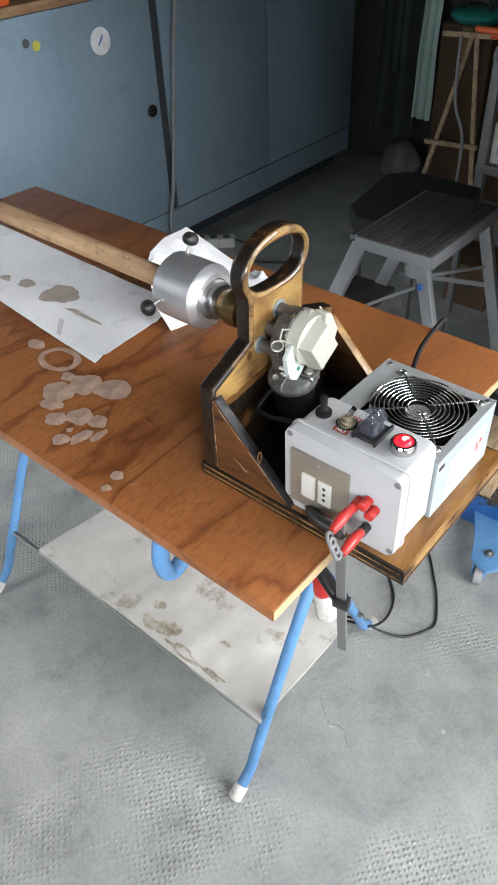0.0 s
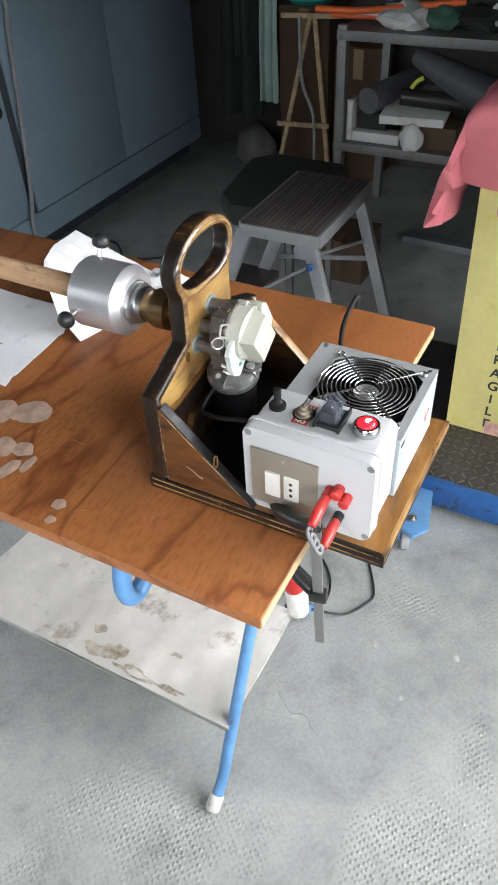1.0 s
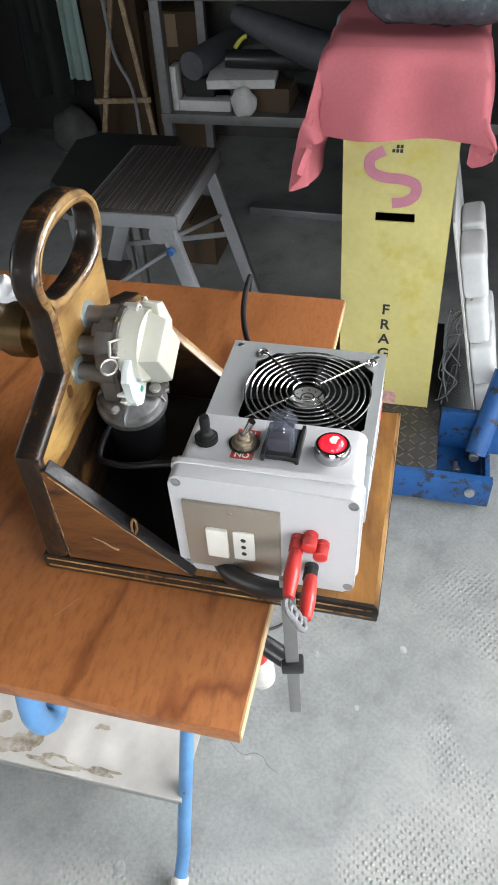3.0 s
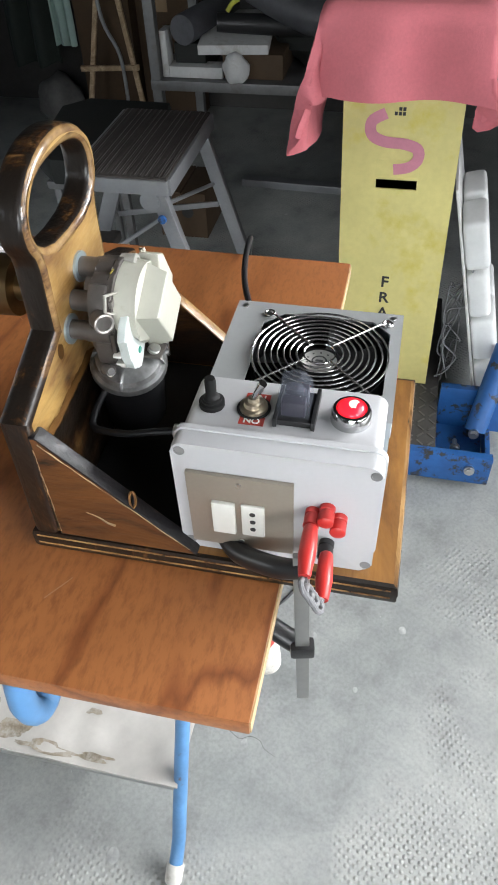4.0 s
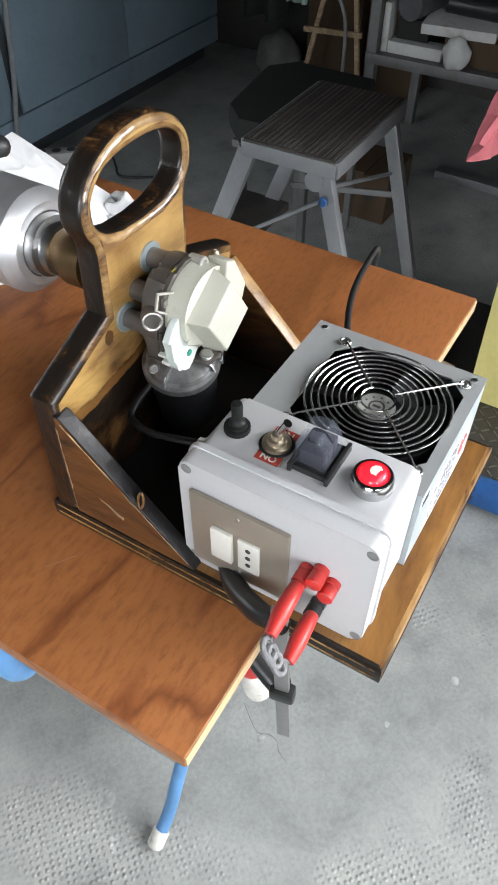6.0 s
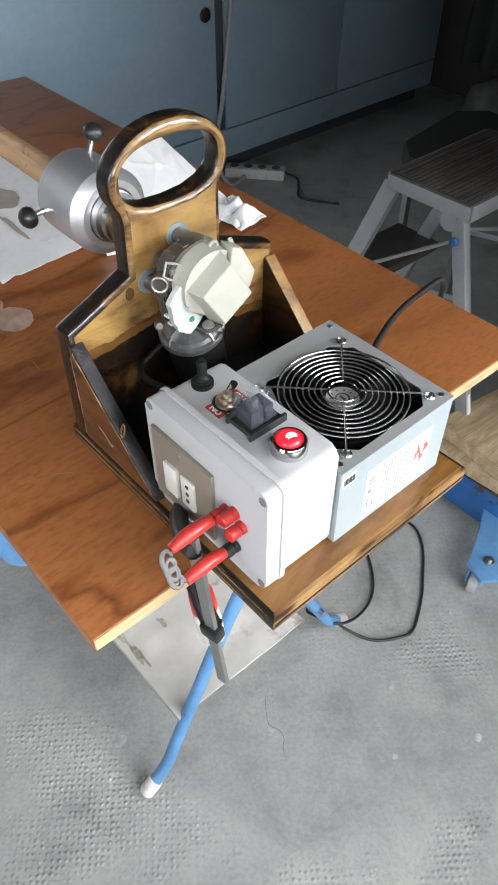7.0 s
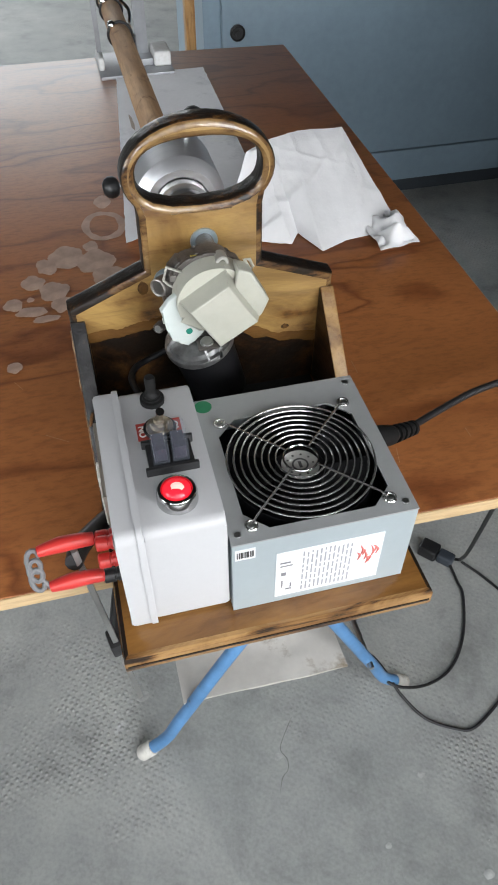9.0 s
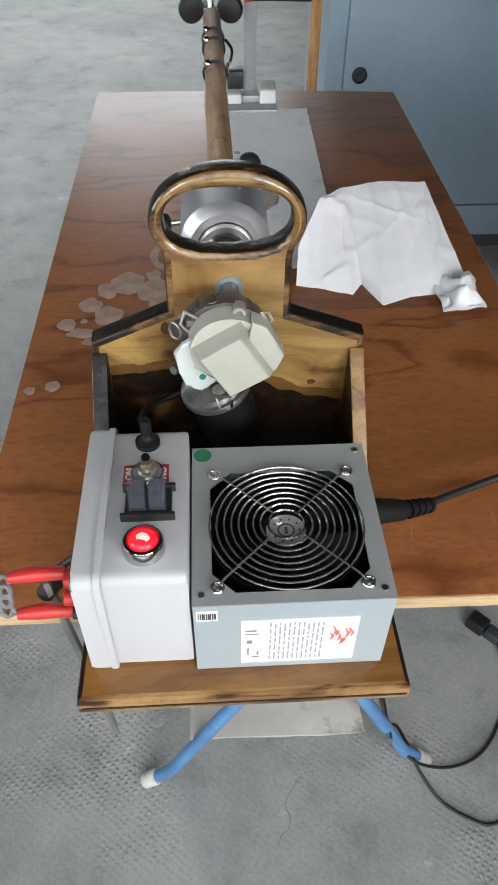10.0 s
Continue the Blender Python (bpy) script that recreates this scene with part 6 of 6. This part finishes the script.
def lump(name, at, size, m, label, category, seed, rough=0.35, group="", sub=3):
    """A crumpled soft thing resting at a place."""
    bm = bmesh.new()
    bmesh.ops.create_icosphere(bm, subdivisions=sub, radius=1.0)
    for v in bm.verts:
        c = v.co.copy()
        r = 1 + rough * n3(c.x * 1.6 + seed, c.y * 1.6, c.z * 1.6) + rough * 0.5 * n3(c.x * 4 + seed, c.y * 4, c.z * 4)
        v.co = Vector((at[0] + c.x * r * size[0], at[1] + c.y * r * size[1], at[2] + max(0.0, (c.z * r + 0.75)) * size[2]))
    return single(name, bm, m, label, category, at=at, group=group, angle=60)


lump("plastic_bag", (2.35, 0.75, 0.85), (0.10, 0.09, 0.045), M_WHITEJ, "crumpled white plastic bag on the rack", "bag", 1.0, 0.5)
lump("green_rag", (2.38, 0.62, 0.85), (0.09, 0.07, 0.045), mat("green_rag_cloth", (0.06, 0.14, 0.1), 0.9), "crumpled dark green rag on the rack", "rag", 2.0, 0.5)
lump("black_glove", (2.36, 0.48, 0.85), (0.08, 0.08, 0.04), M_DARK, "black work glove on the rack", "glove", 3.0, 0.5)
lump("plastic_bag", (2.38, 0.36, 0.85), (0.09, 0.09, 0.055), M_WHITEJ, "crumpled white plastic bag on the rack", "bag", 4.0, 0.55)
lump("grey_rag", (2.37, 0.18, 0.85), (0.11, 0.12, 0.05), M_GREYPL, "grey rag on the rack", "rag", 5.0, 0.45)
lump("white_rag", (2.5, 0.25, 0.85), (0.12, 0.1, 0.07), M_PAPER, "white cloth heaped on the rack", "rag", 6.0, 0.45)
lump("blue_bag", (2.2, 0.22, 0.70), (0.09, 0.11, 0.06), M_BLUEBAG, "pale blue plastic bag", "bag", 6.6, 0.4)
saw = thing("bow_saw", (2.32, 0.9, 0.86), "orange tubular bow saw lying on the rack", "saw")
part("frame", tube([(2.30, 1.10, 0.90), (2.31, 0.92, 0.90), (2.34, 0.70, 0.92), (2.36, 0.55, 0.935)], 0.012, 10, smooth=5), M_ORANGE, saw, "orange steel tube")
part("frame", tube([(2.36, 1.06, 0.872), (2.36, 0.88, 0.874), (2.40, 0.66, 0.885)], 0.012, 10, smooth=5), M_ORANGE, saw, "orange steel tube")
part("blade", box(2.33, 2.333, 0.72, 1.09, 0.882, 0.90), M_STEEL, saw)
# middle shelf
ch = thing("white_channel", (2.28, 0.87, 0.445), "white plastic corner piece on the rack", "plastic piece")
part("upright", box(2.26, 2.33, 0.92, 0.945, 0.446, 0.60, 0.004), M_WHITEJ, ch)
part("base", box(2.26, 2.33, 0.72, 0.919, 0.446, 0.485, 0.004), M_WHITEJ, ch)
roll = single("dark_roll", lathe((2.27, 0.86, 0.60), (1, -0.25, 0), [(0, 0.012), (0.0, 0.048), (0.004, 0.05), (0.35, 0.05), (0.352, 0.0)], 24), M_GREYPL, "dark grey roll lying on the rack", "roll")
single("roll_support", box(2.30, 2.6, 0.79, 0.905, 0.446, 0.551, 0.004), M_DARK, "dark box under the roll", "box")
bm = box(-0.05, 0.30, -0.125, 0.125, 0, 0.032, 0.003)
bmesh.ops.transform(bm, matrix=pose(2.30, 0.68, 0.535, 0, -4, 6), verts=bm.verts)
single("white_flat_box", bm, M_WHITEJ, "flat white box lying across the rack's clutter", "box")
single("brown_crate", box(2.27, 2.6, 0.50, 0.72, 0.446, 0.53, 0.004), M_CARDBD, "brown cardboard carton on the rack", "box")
lump("white_pouch", (2.24, 0.665, 0.446), (0.03, 0.045, 0.055), M_WHITEJ, "white cloth pouch on the rack", "pouch", 8.0, 0.25)
bm = tube([(2.30, 0.74, 0.62), (2.36, 0.52, 0.60), (2.42, 0.36, 0.58)], [0.03, 0.035, 0.03], 14)
single("black_tube", bm, M_BLACK, "black plastic tube on the rack", "tube")
bm = tube([(2.40, 0.72, 0.74), (2.35, 0.56, 0.69), (2.30, 0.40, 0.65), (2.28, 0.25, 0.63)], [0.03, 0.055, 0.065, 0.05], 14, smooth=4)
single("grey_hood", bm, M_GREYPL, "grey plastic hood leaning on the rack", "hood")
single("yellow_clip", tube([(2.30, 0.70, 0.655), (2.30, 0.68, 0.68), (2.31, 0.66, 0.69)], 0.008, 8, smooth=3), mat("yellow_clip_plastic", (0.6, 0.6, 0.08), 0.5), "small yellow plastic clip on the rack", "clip")
lump("rag_heap", (2.5, 0.3, 0.446), (0.16, 0.25, 0.09), M_DARK, "dark heap of cloth on the rack", "cloth heap", 9.0, 0.35)

# ---- coats and boxes beside the cabinet ----
def hanging(x, y0, y1, z0, z1, seed, depth=0.035):
    def at(u, v):
        y = y0 + (y1 - y0) * u * (0.8 + 0.2 * (1 - v)) + 0.01 * n3(v * 3, seed)
        return (x + depth * math.sin(u * 13 + seed + 1.5 * n3(v * 2, seed)) * (1 - 0.6 * v), y, z0 + (z1 - z0) * v + 0.02 * n3(u * 4, seed))

    bm = sheet(26, 20, at)
    thicken(bm, 0.012)
    return bm


coat = thing("dark_coat", (2.95, 1.81, 0.25), "dark green work coat hanging beside the cabinet", "coat")
part("coat_body", hanging(2.95, 1.69, 1.93, 0.25, 1.5, 1.0), M_GREENCOAT, coat, angle=70)
part("sleeve", hanging(2.90, 1.72, 1.80, 0.55, 1.42, 2.6, 0.02), M_GREENCOAT, coat, angle=70)

single("mint_overall", hanging(2.96, 1.585, 1.68, 0.34, 1.5, 4.0), M_MINT, "pale mint cloth hanging beside the coat", "cloth", angle=70)
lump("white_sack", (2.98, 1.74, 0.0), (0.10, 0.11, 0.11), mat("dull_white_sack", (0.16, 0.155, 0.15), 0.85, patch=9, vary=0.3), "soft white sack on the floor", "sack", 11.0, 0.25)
def carton(name, x0, x1, y0, y1, z1, label, tape=True):
    ob = thing(name, ((x0 + x1) / 2, (y0 + y1) / 2, 0), label, "carton")
    part("body", box(x0, x1, y0, y1, 0, z1 - 0.008, 0.004), M_CARDBD, ob)
    ym = (y0 + y1) / 2
    part("flap", box(x0, x1, y0, ym - 0.002, z1 - 0.0078, z1 - 0.002, 0.001), M_CARDBD, ob)
    part("flap", box(x0, x1, ym + 0.002, y1, z1 - 0.0078, z1, 0.001), M_CARDBD, ob)
    if tape:
        part("tape", box(x0 - 0.001, x0 + 0.001, ym - 0.025, ym + 0.025, z1 - 0.14, z1 - 0.01), mat("brown_tape", (0.24, 0.15, 0.07), 0.3, vary=0.1), ob, "shiny brown packing tape")
    return ob


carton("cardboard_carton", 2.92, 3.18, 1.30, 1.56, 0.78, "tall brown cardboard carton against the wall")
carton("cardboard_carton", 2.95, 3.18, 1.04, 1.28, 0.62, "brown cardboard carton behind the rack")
st_ = thing("wooden_trestle", (2.8, 1.35, 0), "thin wooden trestle with hanging straps", "trestle")
for p, q in (((2.78, 1.52, 0.02), (2.84, 1.36, 0.76)), ((2.78, 1.22, 0.02), (2.84, 1.34, 0.76)), ((2.76, 1.50, 0.3), (2.80, 1.24, 0.3)), ((2.82, 1.50, 0.76), (2.82, 1.2, 0.77))):
    part("stick", leg_bar(p, q, 0.016, 0.022), M_BLOCK, st_, "thin wooden stick")
part("strap", tube([(2.80, 1.40, 0.76), (2.77, 1.37, 0.5), (2.77, 1.31, 0.35), (2.76, 1.30, 0.12)], 0.008, 6, smooth=5), M_GREYCORD, st_)
reel = thing("teal_reel", (3.0, 1.42, 0.78), "round teal plastic lid with a dark handle on the carton", "lid")
part("bowl", lathe((3.02, 1.43, 0.781), (0, 0, 1), [(0, 0.10), (0.02, 0.125), (0.035, 0.128), (0.05, 0.11), (0.055, 0)], 30), M_TEAL, reel)
part("handle", tube([(2.99, 1.36, 0.83), (2.98, 1.38, 0.87), (2.98, 1.48, 0.87), (2.99, 1.50, 0.83)], 0.009, 8, smooth=4), M_BLACK, reel)
for k in range(5):
    bm = box(-0.14, 0.14, -0.022, 0.022, 0, 0.018, 0.002)
    bmesh.ops.transform(bm, matrix=pose(2.72, 1.62 - 0.115 * k, 0.002 + 0.0185 * (k % 2), 0, 0, 70 + 23 * ((k * 7) % 5 - 2)), verts=bm.verts)
    single("wood_offcut", bm, M_BLOCK, "pale timber offcut lying on the floor", "offcut", group="timber offcuts on the floor")
small = carton("small_carton", 1.92, 2.14, 0.72, 0.90, 0.175, "brown carton with a dark hand hole", False)
part("hand_hole", lathe((1.919, 0.79, 0.10), (-1, 0, 0), [(0, 0.022), (0.001, 0.022), (0.001, 0)], 18), M_INK, small)
bm = box(-0.22, 0.22, -0.025, 0.025, 0, 0.03, 0.003)
bmesh.ops.transform(bm, matrix=pose(2.37, 0.47, 0.0, 0, 0, 87), verts=bm.verts)
single("aluminium_profile", bm, M_ALU, "flat aluminium profile lying on the floor", "profile")

# ---- the blue lift with the yellow box on it ----
lift = thing("lift_trolley", (0.95, 0.05, 0), "low blue steel lift trolley with chequer plate and casters", "trolley")
part("front_beam", box(0.835, 0.858, -0.265, 0.40, 0.022, 0.108, 0.003), M_BLUE2, lift, "chipped blue steel beam")
part("deck", box(0.8585, 1.5, -0.13, 0.40, 0.085, 0.105, 0.002), M_CHECK, lift, "dark chequer plate deck")
random.seed(9)
bm = bmesh.new()
for i in range(9):
    for j in range(20):
        x, y = 0.870 + 0.026 * i, -0.118 + 0.026 * j
        add_box(bm, -0.0105, 0.0105, -0.0022, 0.0022, 0, 0.0018, m=pose(x, y, 0.105, 0, 0, 45 if (i + j) % 2 else -45))
tread = part("tread_studs", bm, mat("worn_stud_steel", (0.2, 0.19, 0.18), 0.45, 0.6, patch=12, vary=0.3), lift)
tagged(tread, kind="stuff")
part("rear_wall", box(1.02, 1.04, -0.30, -0.132, 0.03, 0.16, 0.002), M_BLUE2, lift)
part("side_web", box(0.8585, 1.5, -0.262, -0.25, 0.03, 0.085, 0.002), M_BLUE2, lift)
part("tray", box(0.8585, 1.02, -0.249, -0.131, 0.03, 0.036), M_BLUE2, lift)
part("ram", tube([(0.95, -0.225, 0.09), (1.08, -0.27, 0.26)], 0.026, 16), M_BLUE2, lift, "blue hydraulic ram")
for x, y, z in ((0.834, -0.215, 0.07), (0.90, -0.18, 0.075), (0.93, -0.22, 0.10)):
    part("bolt", lathe((x, y, z), (-1, 0, 0.2), [(-0.03, 0.006), (0, 0.006), (0, 0.0125), (0.008, 0.0125), (0.008, 0.008), (0.014, 0.008), (0.014, 0)], 12), M_STEEL, lift, "steel hexagon bolt")
sp = [(0.885 + 0.009 * math.cos(k * 0.8), -0.15 - 0.0011 * k, 0.06 + 0.009 * math.sin(k * 0.8)) for k in range(64)]
part("spring", tube(sp, 0.0016, 6), M_STEEL, lift)
arm = part("caster_arm", prism([(0.66, 0.10), (0.70, 0.07), (0.77, 0.085), (0.84, 0.10), (0.84, 0.22), (0.74, 0.17), (0.68, 0.15)], "z", 0.062, 0.074, 0.002), M_BLUE, lift, "blue caster bracket")
part("pivot_bolt", lathe((0.715, 0.118, 0.074), (0, 0, 1), [(0, 0.012), (0.006, 0.012), (0.006, 0.006), (0.014, 0.006), (0.014, 0)], 10), M_STEEL, arm)
w = part("caster", lathe((0.682, 0.122, 0.026), (0.35, -1, 0), [(-0.011, 0.008), (-0.011, 0.022), (-0.009, 0.026), (0.009, 0.026), (0.011, 0.022), (0.011, 0.008)], 24), mat("grey_wheel", (0.35, 0.35, 0.35), 0.5), lift, "small grey caster wheel")
part("fork", box(0.672, 0.712, 0.106, 0.111, 0.02, 0.062, 0.002), M_BLUE, w)
part("fork", box(0.672, 0.712, 0.135, 0.140, 0.02, 0.062, 0.002), M_BLUE, w)
for k, (x, y, z, r) in enumerate(((0.93, 0.30, 0.1065, 4), (0.945, 0.31, 0.148, -7))):
    bm = box(-0.07, 0.16, -0.10, 0.10, 0, 0.041, 0.003)
    bmesh.ops.transform(bm, matrix=pose(x, y, z, 0, 0, r), verts=bm.verts)
    single("timber_block", bm, M_BLOCK, "rough sawn timber block on the trolley", "timber block", group="timber blocks on the trolley")

ybox = thing("yellow_box", (1.25, 0.04, 0.1065), "tall yellow cardboard box printed with a warning word", "box")
YX = 1.09
shear = Matrix(((1, 0, 0, 0), (0, 1, 0.026, -0.026 * 0.5), (0, 0, 1, 0), (0, 0, 0, 1)))


def leaned(bm):
    bmesh.ops.transform(bm, matrix=shear, verts=bm.verts)
    return bm


def front_panel():
    bm = bmesh.new()
    y0, y1, z0, z1, hy, hz = -0.086, 0.152, 0.1066, 0.96, 0.035, 0.645
    hw, hh = 0.043, 0.0115
    ys, zs = [y0, hy - hw, hy + hw, y1], [z0, hz - hh, hz + hh, z1]
    g = [[bm.verts.new((YX, y, z)) for y in ys] for z in zs]
    for j in range(3):
        for i in range(3):
            if not (i == 1 and j == 1):
                bm.faces.new((g[j][i], g[j][i + 1], g[j + 1][i + 1], g[j + 1][i]))
    bmesh.ops.recalc_face_normals(bm, faces=bm.faces)
    if bm.faces[:][0].normal.x > 0:
        bmesh.ops.reverse_faces(bm, faces=bm.faces)
    thicken(bm, 0.005)
    return leaned(bm)


fp = part("front_panel", front_panel(), M_YELLOW, ybox, "yellow printed front with a hand slot")
part("side_panel", leaned(box(YX + 0.006, 1.45, -0.086, -0.081, 0.1066, 0.96)), M_CARDBD, ybox)
part("side_panel", leaned(box(YX + 0.006, 1.45, 0.147, 0.152, 0.1066, 0.96)), M_CARDBD, ybox)
part("back_panel", leaned(box(1.45, 1.455, -0.086, 0.152, 0.1066, 0.96)), M_CARDBD, ybox)
part("top_flap", leaned(box(YX + 0.006, 1.45, -0.08, 0.146, 0.955, 0.96)), M_CARDBD, ybox)
part("slot_flap", leaned(box(YX - 0.0013, YX - 0.0002, -0.010, 0.080, 0.655, 0.697, 0.0003)), M_YELLOW, fp)
face = Matrix(((0, 0, -1, YX - 0.0012), (-1, 0, 0, 0), (0, 1, 0, 0), (0, 0, 0, 1)))
for k, ch_ in enumerate("FRAGILE"):
    m = Matrix.Translation((0, 0.039 - 0.0012 * k, 0.4035 - 0.0432 * k)) @ face
    lettering(ch_, 0.040, m, M_INK, fp, depth=0.0004)
bm = bmesh.new()
spts = [(0.073, 0.792), (0.100, 0.775), (0.098, 0.748), (0.070, 0.735), (0.030, 0.732), (0.003, 0.722), (0.001, 0.700), (0.018, 0.684), (0.048, 0.678)]
vs = []
path = [Vector((YX - 0.0022, y, z)) for y, z in spts]
fine_ = []
for i in range(len(path) - 1):
    p = [path[min(max(i + k, 0), len(path) - 1)] for k in (-1, 0, 1, 2)]
    for j in range(6):
        t = j / 6
        fine_.append(0.5 * (2 * p[1] + (p[2] - p[0]) * t + (2 * p[0] - 5 * p[1] + 4 * p[2] - p[3]) * t * t + (3 * p[1] - p[0] - 3 * p[2] + p[3]) * t ** 3))
fine_.append(path[-1])
for i, p in enumerate(fine_):
    d = (fine_[min(i + 1, len(fine_) - 1)] - fine_[max(i - 1, 0)]).normalized()
    n_ = Vector((0, -d.z, d.y)) * 0.0115
    vs.append((bm.verts.new(p + n_ + Vector((-0.0004 - 0.00001 * i, 0, 0))), bm.verts.new(p - n_ + Vector((-0.0004 - 0.00001 * i, 0, 0)))))
for a, b_ in zip(vs, vs[1:]):
    bm.faces.new((a[0], a[1], b_[1], b_[0]))
part("pink_curve", bm, M_PINKINK, fp, "thick pink printed curve")
bm = bmesh.new()
for k in range(5):
    add_box(bm, YX - 0.0016, YX - 0.0006, 0.035 + 0.008 * (k % 3), 0.041 + 0.008 * (k % 3), 0.788 + 0.009 * (k // 3), 0.795 + 0.009 * (k // 3))
part("print_bars", bm, M_INK, fp)
part("red_label", leaned(box(YX - 0.0022, YX - 0.0012, 0.000, 0.044, 0.112, 0.152)), mat("pink_label_paper", (0.7, 0.4, 0.36), 0.6, patch=60, vary=0.3), fp, "small red and white label")

# cloth draped over the top
def cloth_at(u, v):
    """Over the top of the box and down its sides, with folds."""
    hx, hy, top_z = 0.20, 0.145, 0.985
    px, py = -0.350 + 0.72 * u, -0.33 + 0.73 * v
    ox, oy = max(0.0, abs(px) - hx), max(0.0, abs(py) - hy)
    corner = min(1.0, ox * 9) * min(1.0, oy * 6)
    if py > 0:
        oy *= 1.0 - 0.14 * min(1.0, max(0.0, ox - 0.06) * 12) * min(1.0, oy * 4)
    drop = math.hypot(ox, oy)
    fold = 0.016 * math.sin(9.0 * math.atan2(py, px)) + 0.014 * n3(px * 9, py * 9)
    k = min(1.0, drop * 9)
    x = 1.275 + max(-hx, min(hx, px)) + math.copysign(min(ox, 0.02 + 0.08 * ox) + (fold * k if ox else 0), px)
    y = 0.05 + max(-hy, min(hy, py)) + math.copysign(min(oy, 0.015 + (0.05 + 0.09 * min(1.0, ox * 6)) * oy) + (fold * k if oy else 0), py)
    z = top_z - max(ox, oy) * 0.95 - 0.10 * min(ox, oy) + 0.006 * n3(px * 6, py * 6) * (1 - k) - 0.012 * k
    y += corner * 0.020 * math.sin(ox * 75 + 0.6)
    x += corner * 0.014 * math.sin(oy * 48)
    z += corner * 0.016 * math.sin(ox * 70 + oy * 18)
    return (x, y, z)


bm = sheet(56, 52, cloth_at)
thicken(bm, 0.0025)
single("pink_cloth", bm, M_CLOTH, "faded pink cloth draped over the yellow box", "cloth", angle=80)
bm = tube([(1.20, -0.17, 1.045), (1.20, -0.10, 1.05), (1.21, 0.0, 1.052), (1.22, 0.10, 1.05), (1.225, 0.135, 1.045)], [0.03, 0.052, 0.056, 0.054, 0.03], 22, smooth=5)
for v in bm.verts:
    v.co += Vector((0.006, 0.004, 0.006)) * n3(v.co.x * 30, v.co.y * 30, v.co.z * 30)
single("wrapped_roll", bm, mat("dark_plastic_wrap", (0.10, 0.13, 0.15), 0.25, grain=90, patch=25, vary=0.4, bump=0.5), "dark blue-grey plastic-wrapped roll on the pink cloth", "roll", angle=70)

# leaning white panel with moulded pieces
wp = thing("leaning_board", (1.28, -0.19, 0.1), "leaning white board carrying moulded white plastic trays", "board")
LEAN_ = Matrix.Translation((1.09, -0.231, 0.037)) @ Matrix.Rotation(radians(-13.5), 4, "X")
bm = box(0, 0.42, -0.006, 0.0, 0, 0.62, 0.002)
bmesh.ops.transform(bm, matrix=LEAN_, verts=bm.verts)
part("sheet", bm, M_WHITEJ, wp)
for k, (z0, z1, d) in enumerate(((0.05, 0.14, 0.05), (0.15, 0.27, 0.06), (0.28, 0.40, 0.05), (0.41, 0.53, 0.055))):
    for j in range(2):
        bm = box(0.012 + 0.15 * j, 0.14 + 0.15 * j, -0.008 - d, -0.007, z0, z1, 0.016, seg=3)
        bmesh.ops.transform(bm, matrix=LEAN_, verts=bm.verts)
        part("tray", bm, M_TRAY, wp, "moulded white plastic tray")
nest = thing("wire_tangle", (1.15, -0.13, 0.106), "tangle of thin grey wires beside the box", "wires")
random.seed(21)
for k in range(7):
    pts = [(1.10 + random.uniform(0, 0.1), -0.115 - random.uniform(0, 0.05), 0.112 + 0.06 * j + random.uniform(-0.03, 0.03) * (j > 0)) for j in range(6)]
    part("wire", tube(pts, 0.002, 6, smooth=5), M_GREYCORD, nest)
